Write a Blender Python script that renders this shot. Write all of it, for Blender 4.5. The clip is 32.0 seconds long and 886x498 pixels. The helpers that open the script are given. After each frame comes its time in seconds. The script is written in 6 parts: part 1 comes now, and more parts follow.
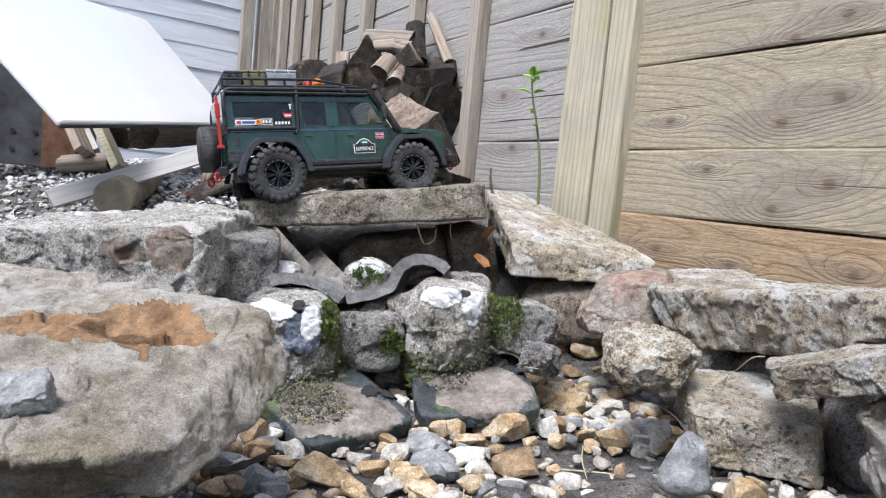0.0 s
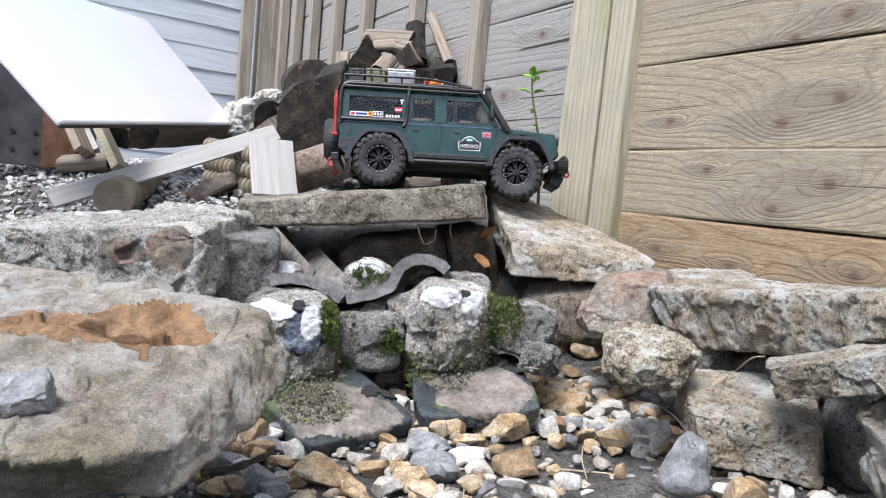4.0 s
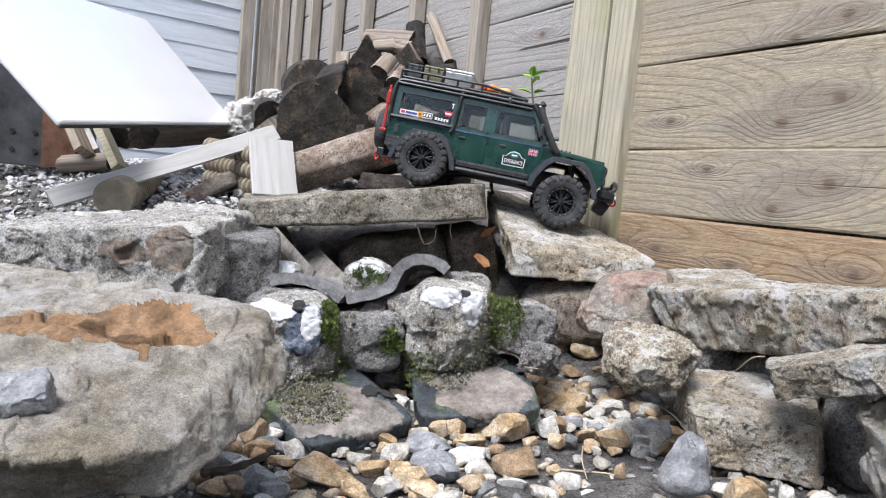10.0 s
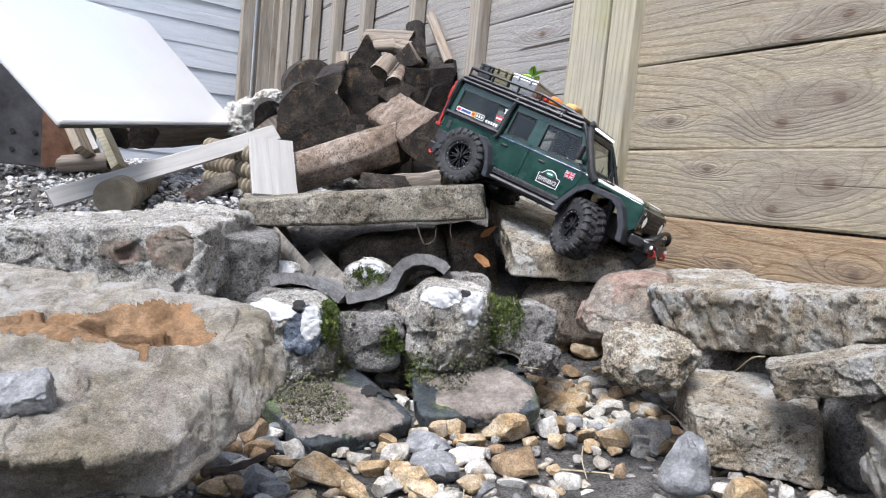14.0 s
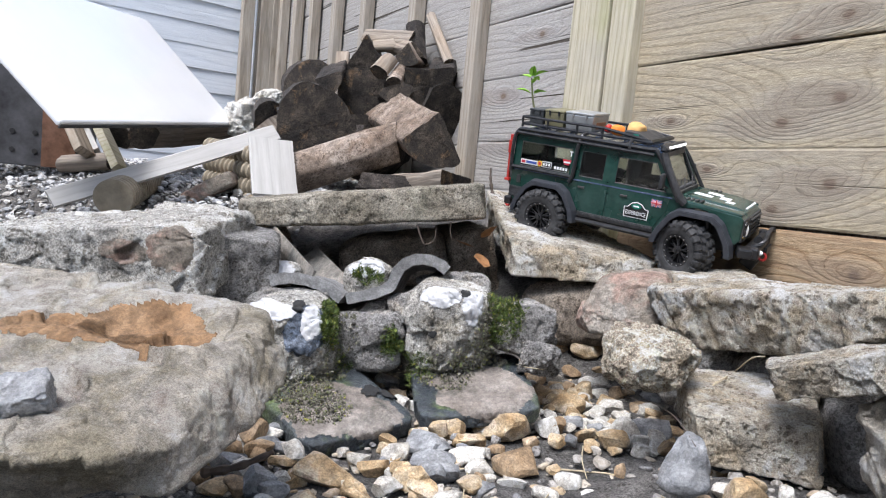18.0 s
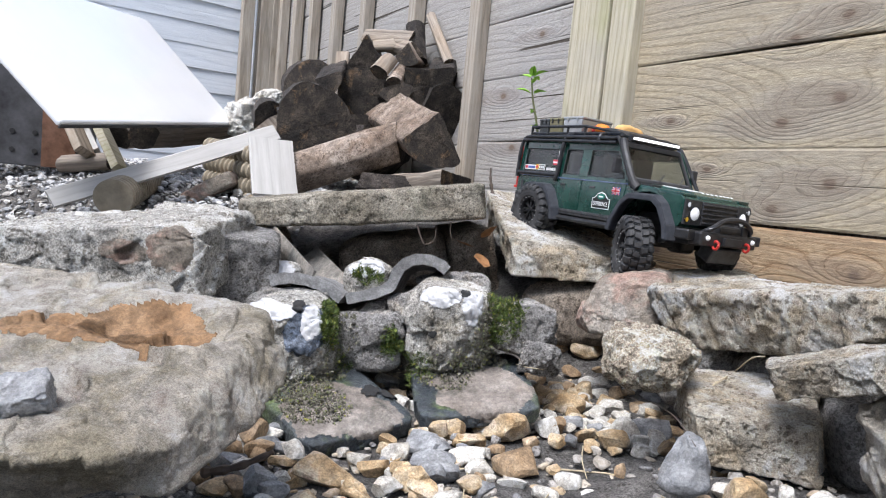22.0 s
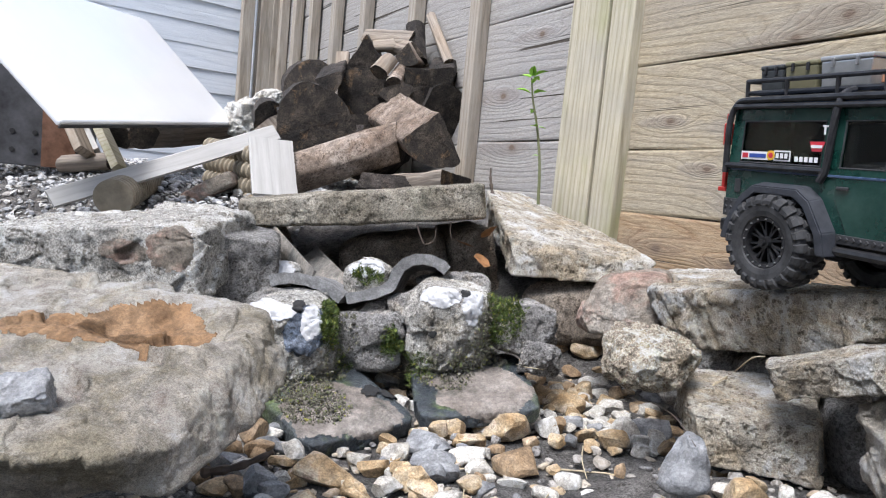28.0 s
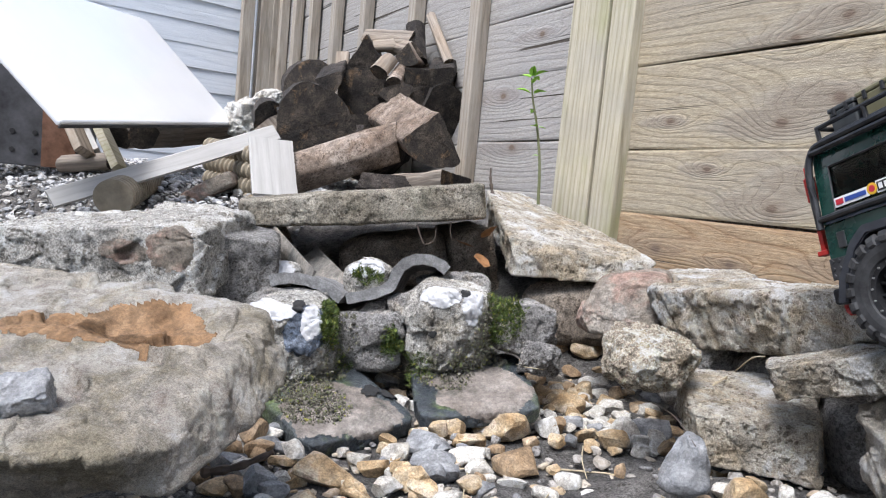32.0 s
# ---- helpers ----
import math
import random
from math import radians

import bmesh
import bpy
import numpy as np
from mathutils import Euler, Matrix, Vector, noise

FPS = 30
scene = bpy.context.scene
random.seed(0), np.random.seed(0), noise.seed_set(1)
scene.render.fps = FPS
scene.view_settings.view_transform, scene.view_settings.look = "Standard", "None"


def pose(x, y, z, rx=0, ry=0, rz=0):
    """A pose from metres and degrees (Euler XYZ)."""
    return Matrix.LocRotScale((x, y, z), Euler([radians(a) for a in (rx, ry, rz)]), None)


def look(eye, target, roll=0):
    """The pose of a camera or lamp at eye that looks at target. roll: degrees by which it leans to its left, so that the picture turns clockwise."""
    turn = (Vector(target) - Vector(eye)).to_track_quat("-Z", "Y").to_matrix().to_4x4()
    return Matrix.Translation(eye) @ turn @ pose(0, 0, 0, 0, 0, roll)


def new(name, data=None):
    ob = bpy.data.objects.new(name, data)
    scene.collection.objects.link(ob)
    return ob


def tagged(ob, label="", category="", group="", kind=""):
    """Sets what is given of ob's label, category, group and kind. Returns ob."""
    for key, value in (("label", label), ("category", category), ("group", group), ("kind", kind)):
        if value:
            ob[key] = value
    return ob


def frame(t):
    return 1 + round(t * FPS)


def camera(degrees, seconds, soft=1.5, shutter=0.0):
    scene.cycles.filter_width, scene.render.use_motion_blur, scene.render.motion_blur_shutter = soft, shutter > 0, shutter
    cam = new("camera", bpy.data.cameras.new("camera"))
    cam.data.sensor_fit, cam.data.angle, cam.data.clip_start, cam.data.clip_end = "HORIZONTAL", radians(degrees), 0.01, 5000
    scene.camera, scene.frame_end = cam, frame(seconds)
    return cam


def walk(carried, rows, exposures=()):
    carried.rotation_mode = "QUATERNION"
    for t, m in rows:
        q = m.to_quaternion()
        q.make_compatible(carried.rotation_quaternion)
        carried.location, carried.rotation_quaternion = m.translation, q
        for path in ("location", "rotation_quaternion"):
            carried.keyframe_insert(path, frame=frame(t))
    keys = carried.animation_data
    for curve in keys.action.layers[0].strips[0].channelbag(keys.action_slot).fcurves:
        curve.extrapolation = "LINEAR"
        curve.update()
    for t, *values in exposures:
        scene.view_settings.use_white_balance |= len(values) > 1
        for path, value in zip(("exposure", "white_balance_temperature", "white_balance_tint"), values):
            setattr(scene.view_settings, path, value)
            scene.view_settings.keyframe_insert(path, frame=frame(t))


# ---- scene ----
cam = camera(68.04, 32.0, soft=1.1)
EYE = (0.0, 0.0, 0.36)
CAM = look(EYE, (0.0, math.cos(radians(5.0)), 0.36 - math.sin(radians(5.0))), roll=5.5)
walk(cam, [(0.0, CAM), (32.0, CAM)])

# ---- light: a bright, thinly clouded sky ----
world = bpy.data.worlds.new("sky")
scene.world = world
world.use_nodes = True
wn = world.node_tree
sky = wn.nodes.new("ShaderNodeTexSky")
sky.sky_type = 'NISHITA'
sky.sun_disc = False
sky.sun_elevation = radians(66)
sky.sun_rotation = radians(218)
sky.air_density = 1.2
sky.dust_density = 3.0
sky.ozone_density = 1.0
bg = wn.nodes["Background"]
bg.inputs[1].default_value = 0.135
wn.links.new(sky.outputs[0], bg.inputs[0])
sun = new("sun", bpy.data.lights.new("sun", 'SUN'))
sun.data.energy = 2.4
sun.data.angle = radians(20)
sun.data.color = (0.935, 0.965, 1.05)
sun.matrix_world = look((-1.9, -1.5, 5.6), (0.1, 1.4, 0.2))
scene.view_settings.exposure = 0.88

# ---- materials ----
MATS = {}


def tree(name):
    m = bpy.data.materials.new(name)
    m.use_nodes = True
    MATS[name] = m
    nt = m.node_tree
    return m, nt, nt.nodes["Principled BSDF"], nt.nodes.new, nt.links.new


def ramp(nt, src, stops):
    r = nt.nodes.new("ShaderNodeValToRGB")
    els = r.color_ramp.elements
    while len(els) < len(stops):
        els.new(0.5)
    for e, (p, c) in zip(els, stops):
        e.position, e.color = p, (*c, 1)
    nt.links.new(src, r.inputs[0])
    return r.outputs[0]


def grey(v):
    return (v, v, v)


def noise_tex(nt, vec, scale, detail=6, rough=0.6, distort=0.0):
    n = nt.nodes.new("ShaderNodeTexNoise")
    n.inputs["Scale"].default_value, n.inputs["Detail"].default_value = scale, detail
    n.inputs["Roughness"].default_value, n.inputs["Distortion"].default_value = rough, distort
    nt.links.new(vec, n.inputs["Vector"])
    return n.outputs["Fac"]


def mix(nt, fac, a, b, mode='MIX'):
    n = nt.nodes.new("ShaderNodeMix")
    n.data_type, n.blend_type, n.clamp_result = 'RGBA', mode, False
    for sock, v in ((n.inputs[0], fac), (n.inputs[6], a), (n.inputs[7], b)):
        if isinstance(v, (int, float)):
            sock.default_value = v
        elif isinstance(v, tuple):
            sock.default_value = (*v, 1)
        else:
            nt.links.new(v, sock)
    return n.outputs[2]


def calc(nt, op, a, b=None, clamp=False):
    n = nt.nodes.new("ShaderNodeMath")
    n.operation, n.use_clamp = op, clamp
    for sock, v in zip(n.inputs, (a, b)):
        if v is None:
            continue
        if isinstance(v, (int, float)):
            sock.default_value = v
        else:
            nt.links.new(v, sock)
    return n.outputs[0]


def coords(nt, scale=(1, 1, 1), shift=True):
    """Object coordinates, moved by each object's own random number."""
    tc, mp = nt.nodes.new("ShaderNodeTexCoord"), nt.nodes.new("ShaderNodeMapping")
    mp.inputs["Scale"].default_value = scale
    nt.links.new(tc.outputs["Object"], mp.inputs["Vector"])
    if not shift:
        return mp.outputs[0]
    oi = nt.nodes.new("ShaderNodeObjectInfo")
    add = nt.nodes.new("ShaderNodeVectorMath")
    add.operation = 'ADD'
    mul = calc(nt, 'MULTIPLY', oi.outputs["Random"], 37.0)
    nt.links.new(mp.outputs[0], add.inputs[0])
    nt.links.new(mul, add.inputs[1])
    return add.outputs[0]


def bump(nt, bsdf, height, strength, dist):
    b = nt.nodes.new("ShaderNodeBump")
    b.inputs["Strength"].default_value, b.inputs["Distance"].default_value = strength, dist
    nt.links.new(height, b.inputs["Height"])
    nt.links.new(b.outputs[0], bsdf.inputs["Normal"])


def stone(name, dark, mid, light, scale=9.0, rough=0.9, lumps=0.004, stain=None, stain_at=0.6, speck=0.5, island=False, grain=340.0, tones=None):
    """Weathered stone: broad patches, blotches, fine grain, dark pits, and patches of another colour."""
    m, nt, b, node, link = tree(name)
    v = coords(nt)
    broad = noise_tex(nt, v, scale, 6, 0.6, 0.3)
    col = ramp(nt, broad, [(0.3, dark), (0.5, mid), (0.68, light)])
    if stain:
        s = noise_tex(nt, v, scale * 0.9, 9, 0.72, 0.6)
        col = mix(nt, ramp(nt, s, [(stain_at - 0.06, grey(0)), (stain_at + 0.06, grey(0.85))]), col, stain)
    blot = noise_tex(nt, v, 42.0, 12, 0.8)
    col = mix(nt, 0.5, col, ramp(nt, blot, [(0.38, grey(0.08)), (0.5, grey(0.5)), (0.60, grey(0.92))]), 'OVERLAY')
    fine = noise_tex(nt, v, grain, 3, 0.75)
    col = mix(nt, speck, col, ramp(nt, fine, [(0.40, grey(0.08)), (0.5, grey(0.52)), (0.60, grey(0.95))]), 'OVERLAY')
    if island:
        g = node("ShaderNodeNewGeometry")
        tone = ramp(nt, g.outputs["Random Per Island"], tones or [(0.0, (0.09, 0.09, 0.10)), (0.18, (0.22, 0.20, 0.18)), (0.36, (0.46, 0.42, 0.36)), (0.55, (0.52, 0.36, 0.18)), (0.7, (0.62, 0.57, 0.5)), (0.86, (0.30, 0.27, 0.24)), (1.0, (0.52, 0.42, 0.28))])
        col = mix(nt, 0.75, col, tone)
        col = mix(nt, 0.4, col, ramp(nt, blot, [(0.3, grey(0.15)), (0.7, grey(0.9))]), 'OVERLAY')
    vo = node("ShaderNodeTexVoronoi")
    vo.inputs["Scale"].default_value = 130.0
    warp = node("ShaderNodeVectorMath")
    warp.operation = 'ADD'
    link(v, warp.inputs[0])
    link(calc(nt, 'MULTIPLY', noise_tex(nt, v, 90.0, 3), 0.012), warp.inputs[1])
    link(warp.outputs[0], vo.inputs["Vector"])
    some = ramp(nt, noise_tex(nt, v, 33.0, 4), [(0.44, grey(0.0)), (0.56, grey(0.36))])
    pit = ramp(nt, calc(nt, 'SUBTRACT', vo.outputs["Distance"], some), [(0.0, grey(0.0)), (0.10, grey(1.0))])
    if speck > 0.3:
        col = mix(nt, 0.7, col, mix(nt, pit, (0.30, 0.27, 0.23), (1.0, 1.0, 1.0)), 'MULTIPLY')
    link(col, b.inputs["Base Color"])
    b.inputs["Roughness"].default_value = rough
    h = calc(nt, 'ADD', noise_tex(nt, v, 38.0, 12, 0.72), calc(nt, 'MULTIPLY', pit, 0.12))
    h = calc(nt, 'ADD', h, calc(nt, 'MULTIPLY', noise_tex(nt, v, 210.0, 6, 0.8), 0.7))
    bump(nt, b, h, 1.0, lumps * 3.0)
    return m


def plain(name, color, rough=0.5, metal=0.0, vary=0.12, scale=60.0, coat=0.0, bumpy=0.0):
    """Paint, plastic or metal with slight dust and wear."""
    m, nt, b, node, link = tree(name)
    v = coords(nt)
    n = noise_tex(nt, v, scale, 6, 0.65)
    lo, hi = tuple(c * (1 - vary) for c in color), tuple(min(1, c * (1 + vary) + 0.012 * vary * 8) for c in color)
    link(ramp(nt, n, [(0.3, lo), (0.7, hi)]), b.inputs["Base Color"])
    link(ramp(nt, noise_tex(nt, v, scale * 0.4, 4), [(0.3, grey(max(0.02, rough - 0.08))), (0.75, grey(min(1, rough + 0.14)))]), b.inputs["Roughness"])
    b.inputs["Metallic"].default_value = metal
    b.inputs["Coat Weight"].default_value = coat
    b.inputs["Coat Roughness"].default_value = 0.08
    if bumpy:
        bump(nt, b, noise_tex(nt, v, scale * 3, 8, 0.7), 0.6, bumpy)
    return m


def wood(name, dark, mid, light, axis=0, rings=26.0, knots=False, rough=0.8, green=None, wear=0.35, relief=0.002):
    """Weathered timber with its grain along one axis of the object."""
    m, nt, b, node, link = tree(name)
    along = [9.0, 9.0, 9.0]
    along[axis] = 0.9
    v = coords(nt, tuple(along))
    base = coords(nt, (1, 1, 1))
    warp = noise_tex(nt, v, 0.9, 3, 0.5)
    if knots:
        kv = coords(nt, (4.2, 0.3, 9.5))
        vo = node("ShaderNodeTexVoronoi")
        vo.inputs["Scale"].default_value = 1.0
        vo.inputs["Randomness"].default_value = 0.95
        link(kv, vo.inputs["Vector"])
        d = vo.outputs["Distance"]
        swell = ramp(nt, d, [(0.0, grey(1.0)), (0.18, grey(0.62)), (0.42, grey(0.12)), (0.7, grey(0.0))])
        warp = calc(nt, 'ADD', calc(nt, 'MULTIPLY', warp, 0.8), calc(nt, 'MULTIPLY', swell, 1.0))
        knot = ramp(nt, d, [(0.02, grey(0.95)), (0.06, grey(0.55)), (0.075, grey(0.2)), (0.15, grey(0.12)), (0.17, grey(0.0))])
    sep = node("ShaderNodeSeparateXYZ")
    link(base, sep.inputs[0])
    across = sep.outputs[2] if axis != 2 else sep.outputs[0]
    phase = calc(nt, 'ADD', calc(nt, 'MULTIPLY', across, rings * 0.9), calc(nt, 'MULTIPLY', warp, 5.0))
    band = calc(nt, 'FRACT', phase)
    line = ramp(nt, band, [(0.0, grey(0.25)), (0.12, grey(0.7)), (0.6, grey(0.9)), (0.92, grey(0.55)), (1.0, grey(0.25))])
    fibre = noise_tex(nt, coords(nt, tuple(a * (14 if i != axis else 1.2) for i, a in enumerate((9, 9, 9)))), 1.0, 6, 0.7)
    tone = mix(nt, 0.45, line, ramp(nt, fibre, [(0.3, grey(0.2)), (0.7, grey(1.0))]))
    col = ramp(nt, tone, [(0.25, dark), (0.6, mid), (0.9, light)])
    patch = noise_tex(nt, coords(nt, (2.2, 2.2, 4.5)), 1.3, 5, 0.6)
    col = mix(nt, calc(nt, 'MULTIPLY', ramp(nt, patch, [(0.4, grey(0)), (0.7, grey(1))]), wear), col, (0.30, 0.28, 0.26))
    if green:
        g = noise_tex(nt, coords(nt, (5, 5, 1.6)), 1.6, 6, 0.6)
        col = mix(nt, ramp(nt, g, [(0.5, grey(0)), (0.72, grey(0.65))]), col, green)
    if knots:
        col = mix(nt, knot, col, (0.10, 0.062, 0.035))
    link(col, b.inputs["Base Color"])
    b.inputs["Roughness"].default_value = rough
    bump(nt, b, calc(nt, 'ADD', tone, calc(nt, 'MULTIPLY', fibre, 0.6)), 0.7, relief)
    return m


def grain_wood(name, dark, mid, light, weathered, much):
    """Sawn boards whose year rings follow the grain and knots of each board."""
    m, nt, b, node, link = tree(name)
    at, kn = node("ShaderNodeAttribute"), node("ShaderNodeAttribute")
    at.attribute_name, kn.attribute_name = "phase", "knot"
    v = coords(nt)
    wob = noise_tex(nt, coords(nt, (7, 7, 30)), 1.0, 6, 0.65)
    ph = calc(nt, 'ADD', at.outputs["Fac"], calc(nt, 'MULTIPLY', wob, 0.7))
    band = calc(nt, 'FRACT', ph)
    line = ramp(nt, band, [(0.0, grey(0.62)), (0.25, grey(0.9)), (0.6, grey(0.85)), (0.84, grey(0.7)), (0.95, grey(0.42)), (1.0, grey(0.65))])
    fine = ramp(nt, calc(nt, 'FRACT', calc(nt, 'MULTIPLY', ph, 3.0)), [(0.0, grey(0.5)), (0.4, grey(0.9)), (0.85, grey(0.6)), (1.0, grey(0.5))])
    fibre = noise_tex(nt, coords(nt, (9, 9, 260)), 1.0, 6, 0.72)
    rough_saw = noise_tex(nt, coords(nt, (70, 70, 170)), 1.0, 5, 0.75)
    tone = mix(nt, 0.25, line, fine)
    tone = mix(nt, 0.35, tone, ramp(nt, fibre, [(0.32, grey(0.1)), (0.68, grey(1.0))]))
    col = ramp(nt, tone, [(0.15, dark), (0.55, mid), (0.95, light)])
    col = mix(nt, 0.35, col, ramp(nt, rough_saw, [(0.34, grey(0.2)), (0.66, grey(0.8))]), 'OVERLAY')
    stain = noise_tex(nt, coords(nt, (1.6, 2, 14)), 1.0, 7, 0.65, 0.8)
    old = ramp(nt, calc(nt, 'ADD', stain, calc(nt, 'MULTIPLY', kn.outputs["Fac"], 0.5)), [(0.40, grey(0)), (0.66, grey(much))])
    col = mix(nt, old, col, mix(nt, 0.55, col, weathered))
    core = ramp(nt, calc(nt, 'ADD', kn.outputs["Fac"], calc(nt, 'MULTIPLY', noise_tex(nt, v, 60, 3), 0.25)), [(0.45, grey(0)), (0.58, grey(0.25)), (0.84, grey(0.5)), (1.02, grey(0.95))])
    col = mix(nt, core, col, (0.15, 0.105, 0.075))
    split = ramp(nt, noise_tex(nt, coords(nt, (0.9, 0.9, 85)), 1.0, 2, 0.4, 0.25), [(0.69, grey(0)), (0.72, grey(1))])
    col = mix(nt, split, col, (0.06, 0.048, 0.036))
    link(col, b.inputs["Base Color"])
    b.inputs["Roughness"].default_value = 0.82
    h = calc(nt, 'ADD', calc(nt, 'MULTIPLY', line, 0.7), calc(nt, 'ADD', calc(nt, 'MULTIPLY', fibre, 0.5), calc(nt, 'MULTIPLY', rough_saw, 0.7)))
    bump(nt, b, calc(nt, 'SUBTRACT', h, split), 0.9, 0.003)


grain_wood("fence_board", (0.19, 0.145, 0.09), (0.325, 0.268, 0.18), (0.46, 0.395, 0.285), (0.23, 0.215, 0.205), 0.75)
grain_wood("fence_board_low", (0.14, 0.085, 0.042), (0.29, 0.185, 0.10), (0.46, 0.355, 0.225), (0.24, 0.205, 0.17), 0.5)
grain_wood("fence_grey", (0.19, 0.175, 0.16), (0.31, 0.29, 0.265), (0.42, 0.40, 0.375), (0.30, 0.285, 0.275), 0.8)
stone("pale_limestone", (0.302, 0.258, 0.196), (0.592, 0.548, 0.466), (0.780, 0.780, 0.775), 13, stain=(0.457, 0.367, 0.249), stain_at=0.53, speck=0.42, grain=520.0)
stone("pebbly_concrete", (0.360, 0.294, 0.210), (0.624, 0.546, 0.432), (0.850, 0.840, 0.744), 34, stain=(0.336, 0.270, 0.186), stain_at=0.56, speck=0.6)
stone("boulder_stone", (0.378, 0.328, 0.258), (0.556, 0.507, 0.437), (0.715, 0.676, 0.616), 9, lumps=0.004, stain=(0.328, 0.279, 0.189), stain_at=0.56, speck=0.3, grain=800.0)
stone("concrete", (0.165, 0.143, 0.105), (0.281, 0.248, 0.193), (0.429, 0.396, 0.330), 8, lumps=0.003, stain=(0.138, 0.138, 0.094), stain_at=0.6)
stone("grey_concrete", (0.305, 0.283, 0.248), (0.470, 0.449, 0.408), (0.691, 0.671, 0.622), 8, lumps=0.003, stain=(0.346, 0.305, 0.228), stain_at=0.6)
stone("grey_stone", (0.171, 0.163, 0.155), (0.310, 0.296, 0.279), (0.513, 0.489, 0.458), 9, stain=(0.559, 0.497, 0.420), stain_at=0.63)
stone("red_stone", (0.209, 0.176, 0.138), (0.352, 0.303, 0.248), (0.506, 0.451, 0.385), 11, stain=(0.495, 0.325, 0.259), stain_at=0.54, speck=0.2)
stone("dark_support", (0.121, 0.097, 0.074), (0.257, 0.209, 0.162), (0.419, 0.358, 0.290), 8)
stone("dark_slate", (0.10, 0.10, 0.095), (0.22, 0.20, 0.175), (0.34, 0.30, 0.255), 8, rough=0.5, lumps=0.0012, stain=(0.06, 0.075, 0.08), stain_at=0.58, speck=0.25)
plain("flint_rind", (0.50, 0.50, 0.505), 0.5, 0, 0.22, 90, bumpy=0.0012)
stone("dried_mud", (0.158, 0.132, 0.109), (0.231, 0.201, 0.175), (0.297, 0.267, 0.238), 11, rough=0.8, lumps=0.001, speck=0.12, stain=(0.099, 0.096, 0.079), stain_at=0.6)
stone("dark_rim", (0.035, 0.042, 0.048), (0.06, 0.07, 0.078), (0.11, 0.125, 0.12), 9, rough=0.28, lumps=0.001, stain=(0.12, 0.16, 0.04), stain_at=0.6, speck=0.2)
stone("flint_grey", (0.176, 0.180, 0.185), (0.273, 0.277, 0.282), (0.405, 0.405, 0.405), 14, speck=0.2, rough=0.7, lumps=0.001)
stone("flint_tan", (0.269, 0.160, 0.067), (0.470, 0.344, 0.202), (0.622, 0.554, 0.437), 26, speck=0.3, rough=0.6, lumps=0.001)
stone("flint_white", (0.386, 0.344, 0.277), (0.538, 0.512, 0.462), (0.655, 0.638, 0.596), 24, speck=0.3, rough=0.7, lumps=0.001)
stone("flint_brown", (0.187, 0.119, 0.064), (0.323, 0.221, 0.128), (0.459, 0.357, 0.246), 22, speck=0.3, rough=0.6, lumps=0.001)
stone("sandy_clay", (0.19, 0.105, 0.05), (0.26, 0.155, 0.08), (0.35, 0.23, 0.135), 10, lumps=0.001, speck=0.15)
stone("gravel", grey(0.2), grey(0.35), grey(0.5), 20, island=True, lumps=0.0008, rough=0.75)
stone("gravel_grey", grey(0.3), grey(0.5), grey(0.65), 20, island=True, lumps=0.0008, rough=0.75, tones=[(0.0, (0.16, 0.16, 0.17)), (0.2, (0.36, 0.36, 0.37)), (0.45, (0.52, 0.52, 0.52)), (0.7, (0.62, 0.60, 0.56)), (0.85, (0.28, 0.275, 0.275)), (1.0, (0.46, 0.42, 0.36))])
stone("soil", (0.083, 0.077, 0.072), (0.149, 0.141, 0.132), (0.242, 0.226, 0.209), 11, lumps=0.005, stain=(0.220, 0.187, 0.143), stain_at=0.68)
wood("post_wood", (0.27, 0.23, 0.15), (0.43, 0.385, 0.275), (0.57, 0.52, 0.40), 2, 60, green=(0.25, 0.265, 0.085), wear=0.45)
wood("brown_post", (0.19, 0.155, 0.115), (0.33, 0.28, 0.22), (0.46, 0.41, 0.34), 2, 60, wear=0.45)
wood("painted_board", (0.53, 0.56, 0.60), (0.62, 0.65, 0.69), (0.70, 0.725, 0.76), 0, 24, wear=0.12)
stone("bark_brown", (0.13, 0.095, 0.07), (0.26, 0.20, 0.155), (0.40, 0.335, 0.28), 9, lumps=0.002, stain=(0.17, 0.115, 0.08), stain_at=0.55, speck=0.35)
stone("bark", (0.016, 0.013, 0.011), (0.045, 0.036, 0.03), (0.12, 0.10, 0.085), 14, lumps=0.004, stain=(0.16, 0.12, 0.085), stain_at=0.66)
wood("log_side", (0.10, 0.075, 0.058), (0.22, 0.175, 0.135), (0.36, 0.30, 0.24), 0, 55, rough=0.9, wear=0.5, relief=0.006)
wood("split_wood", (0.12, 0.082, 0.052), (0.27, 0.205, 0.145), (0.44, 0.37, 0.29), 0, 40, rough=0.85, wear=0.5, relief=0.004)
stone("log_end", (0.018, 0.015, 0.012), (0.05, 0.039, 0.03), (0.12, 0.095, 0.072), 16, lumps=0.003, stain=(0.26, 0.16, 0.08), stain_at=0.62)
wood("pale_plank", (0.36, 0.345, 0.32), (0.43, 0.415, 0.39), (0.50, 0.485, 0.46), 0, 40, wear=0.5, relief=0.0006)
plain("white_gloss", (0.95, 0.955, 0.96), 0.12, 0, 0.02, 5, coat=1.0)
plain("white_paint", (0.82, 0.82, 0.81), 0.55, 0, 0.1, 90, bumpy=0.001)
stone("blue_flint", (0.03, 0.035, 0.045), (0.075, 0.095, 0.13), (0.22, 0.25, 0.30), 25, rough=0.45, lumps=0.001)
stone("tile_grey", (0.17, 0.168, 0.165), (0.25, 0.247, 0.243), (0.34, 0.335, 0.33), 12, rough=0.85, lumps=0.001, speck=0.2)
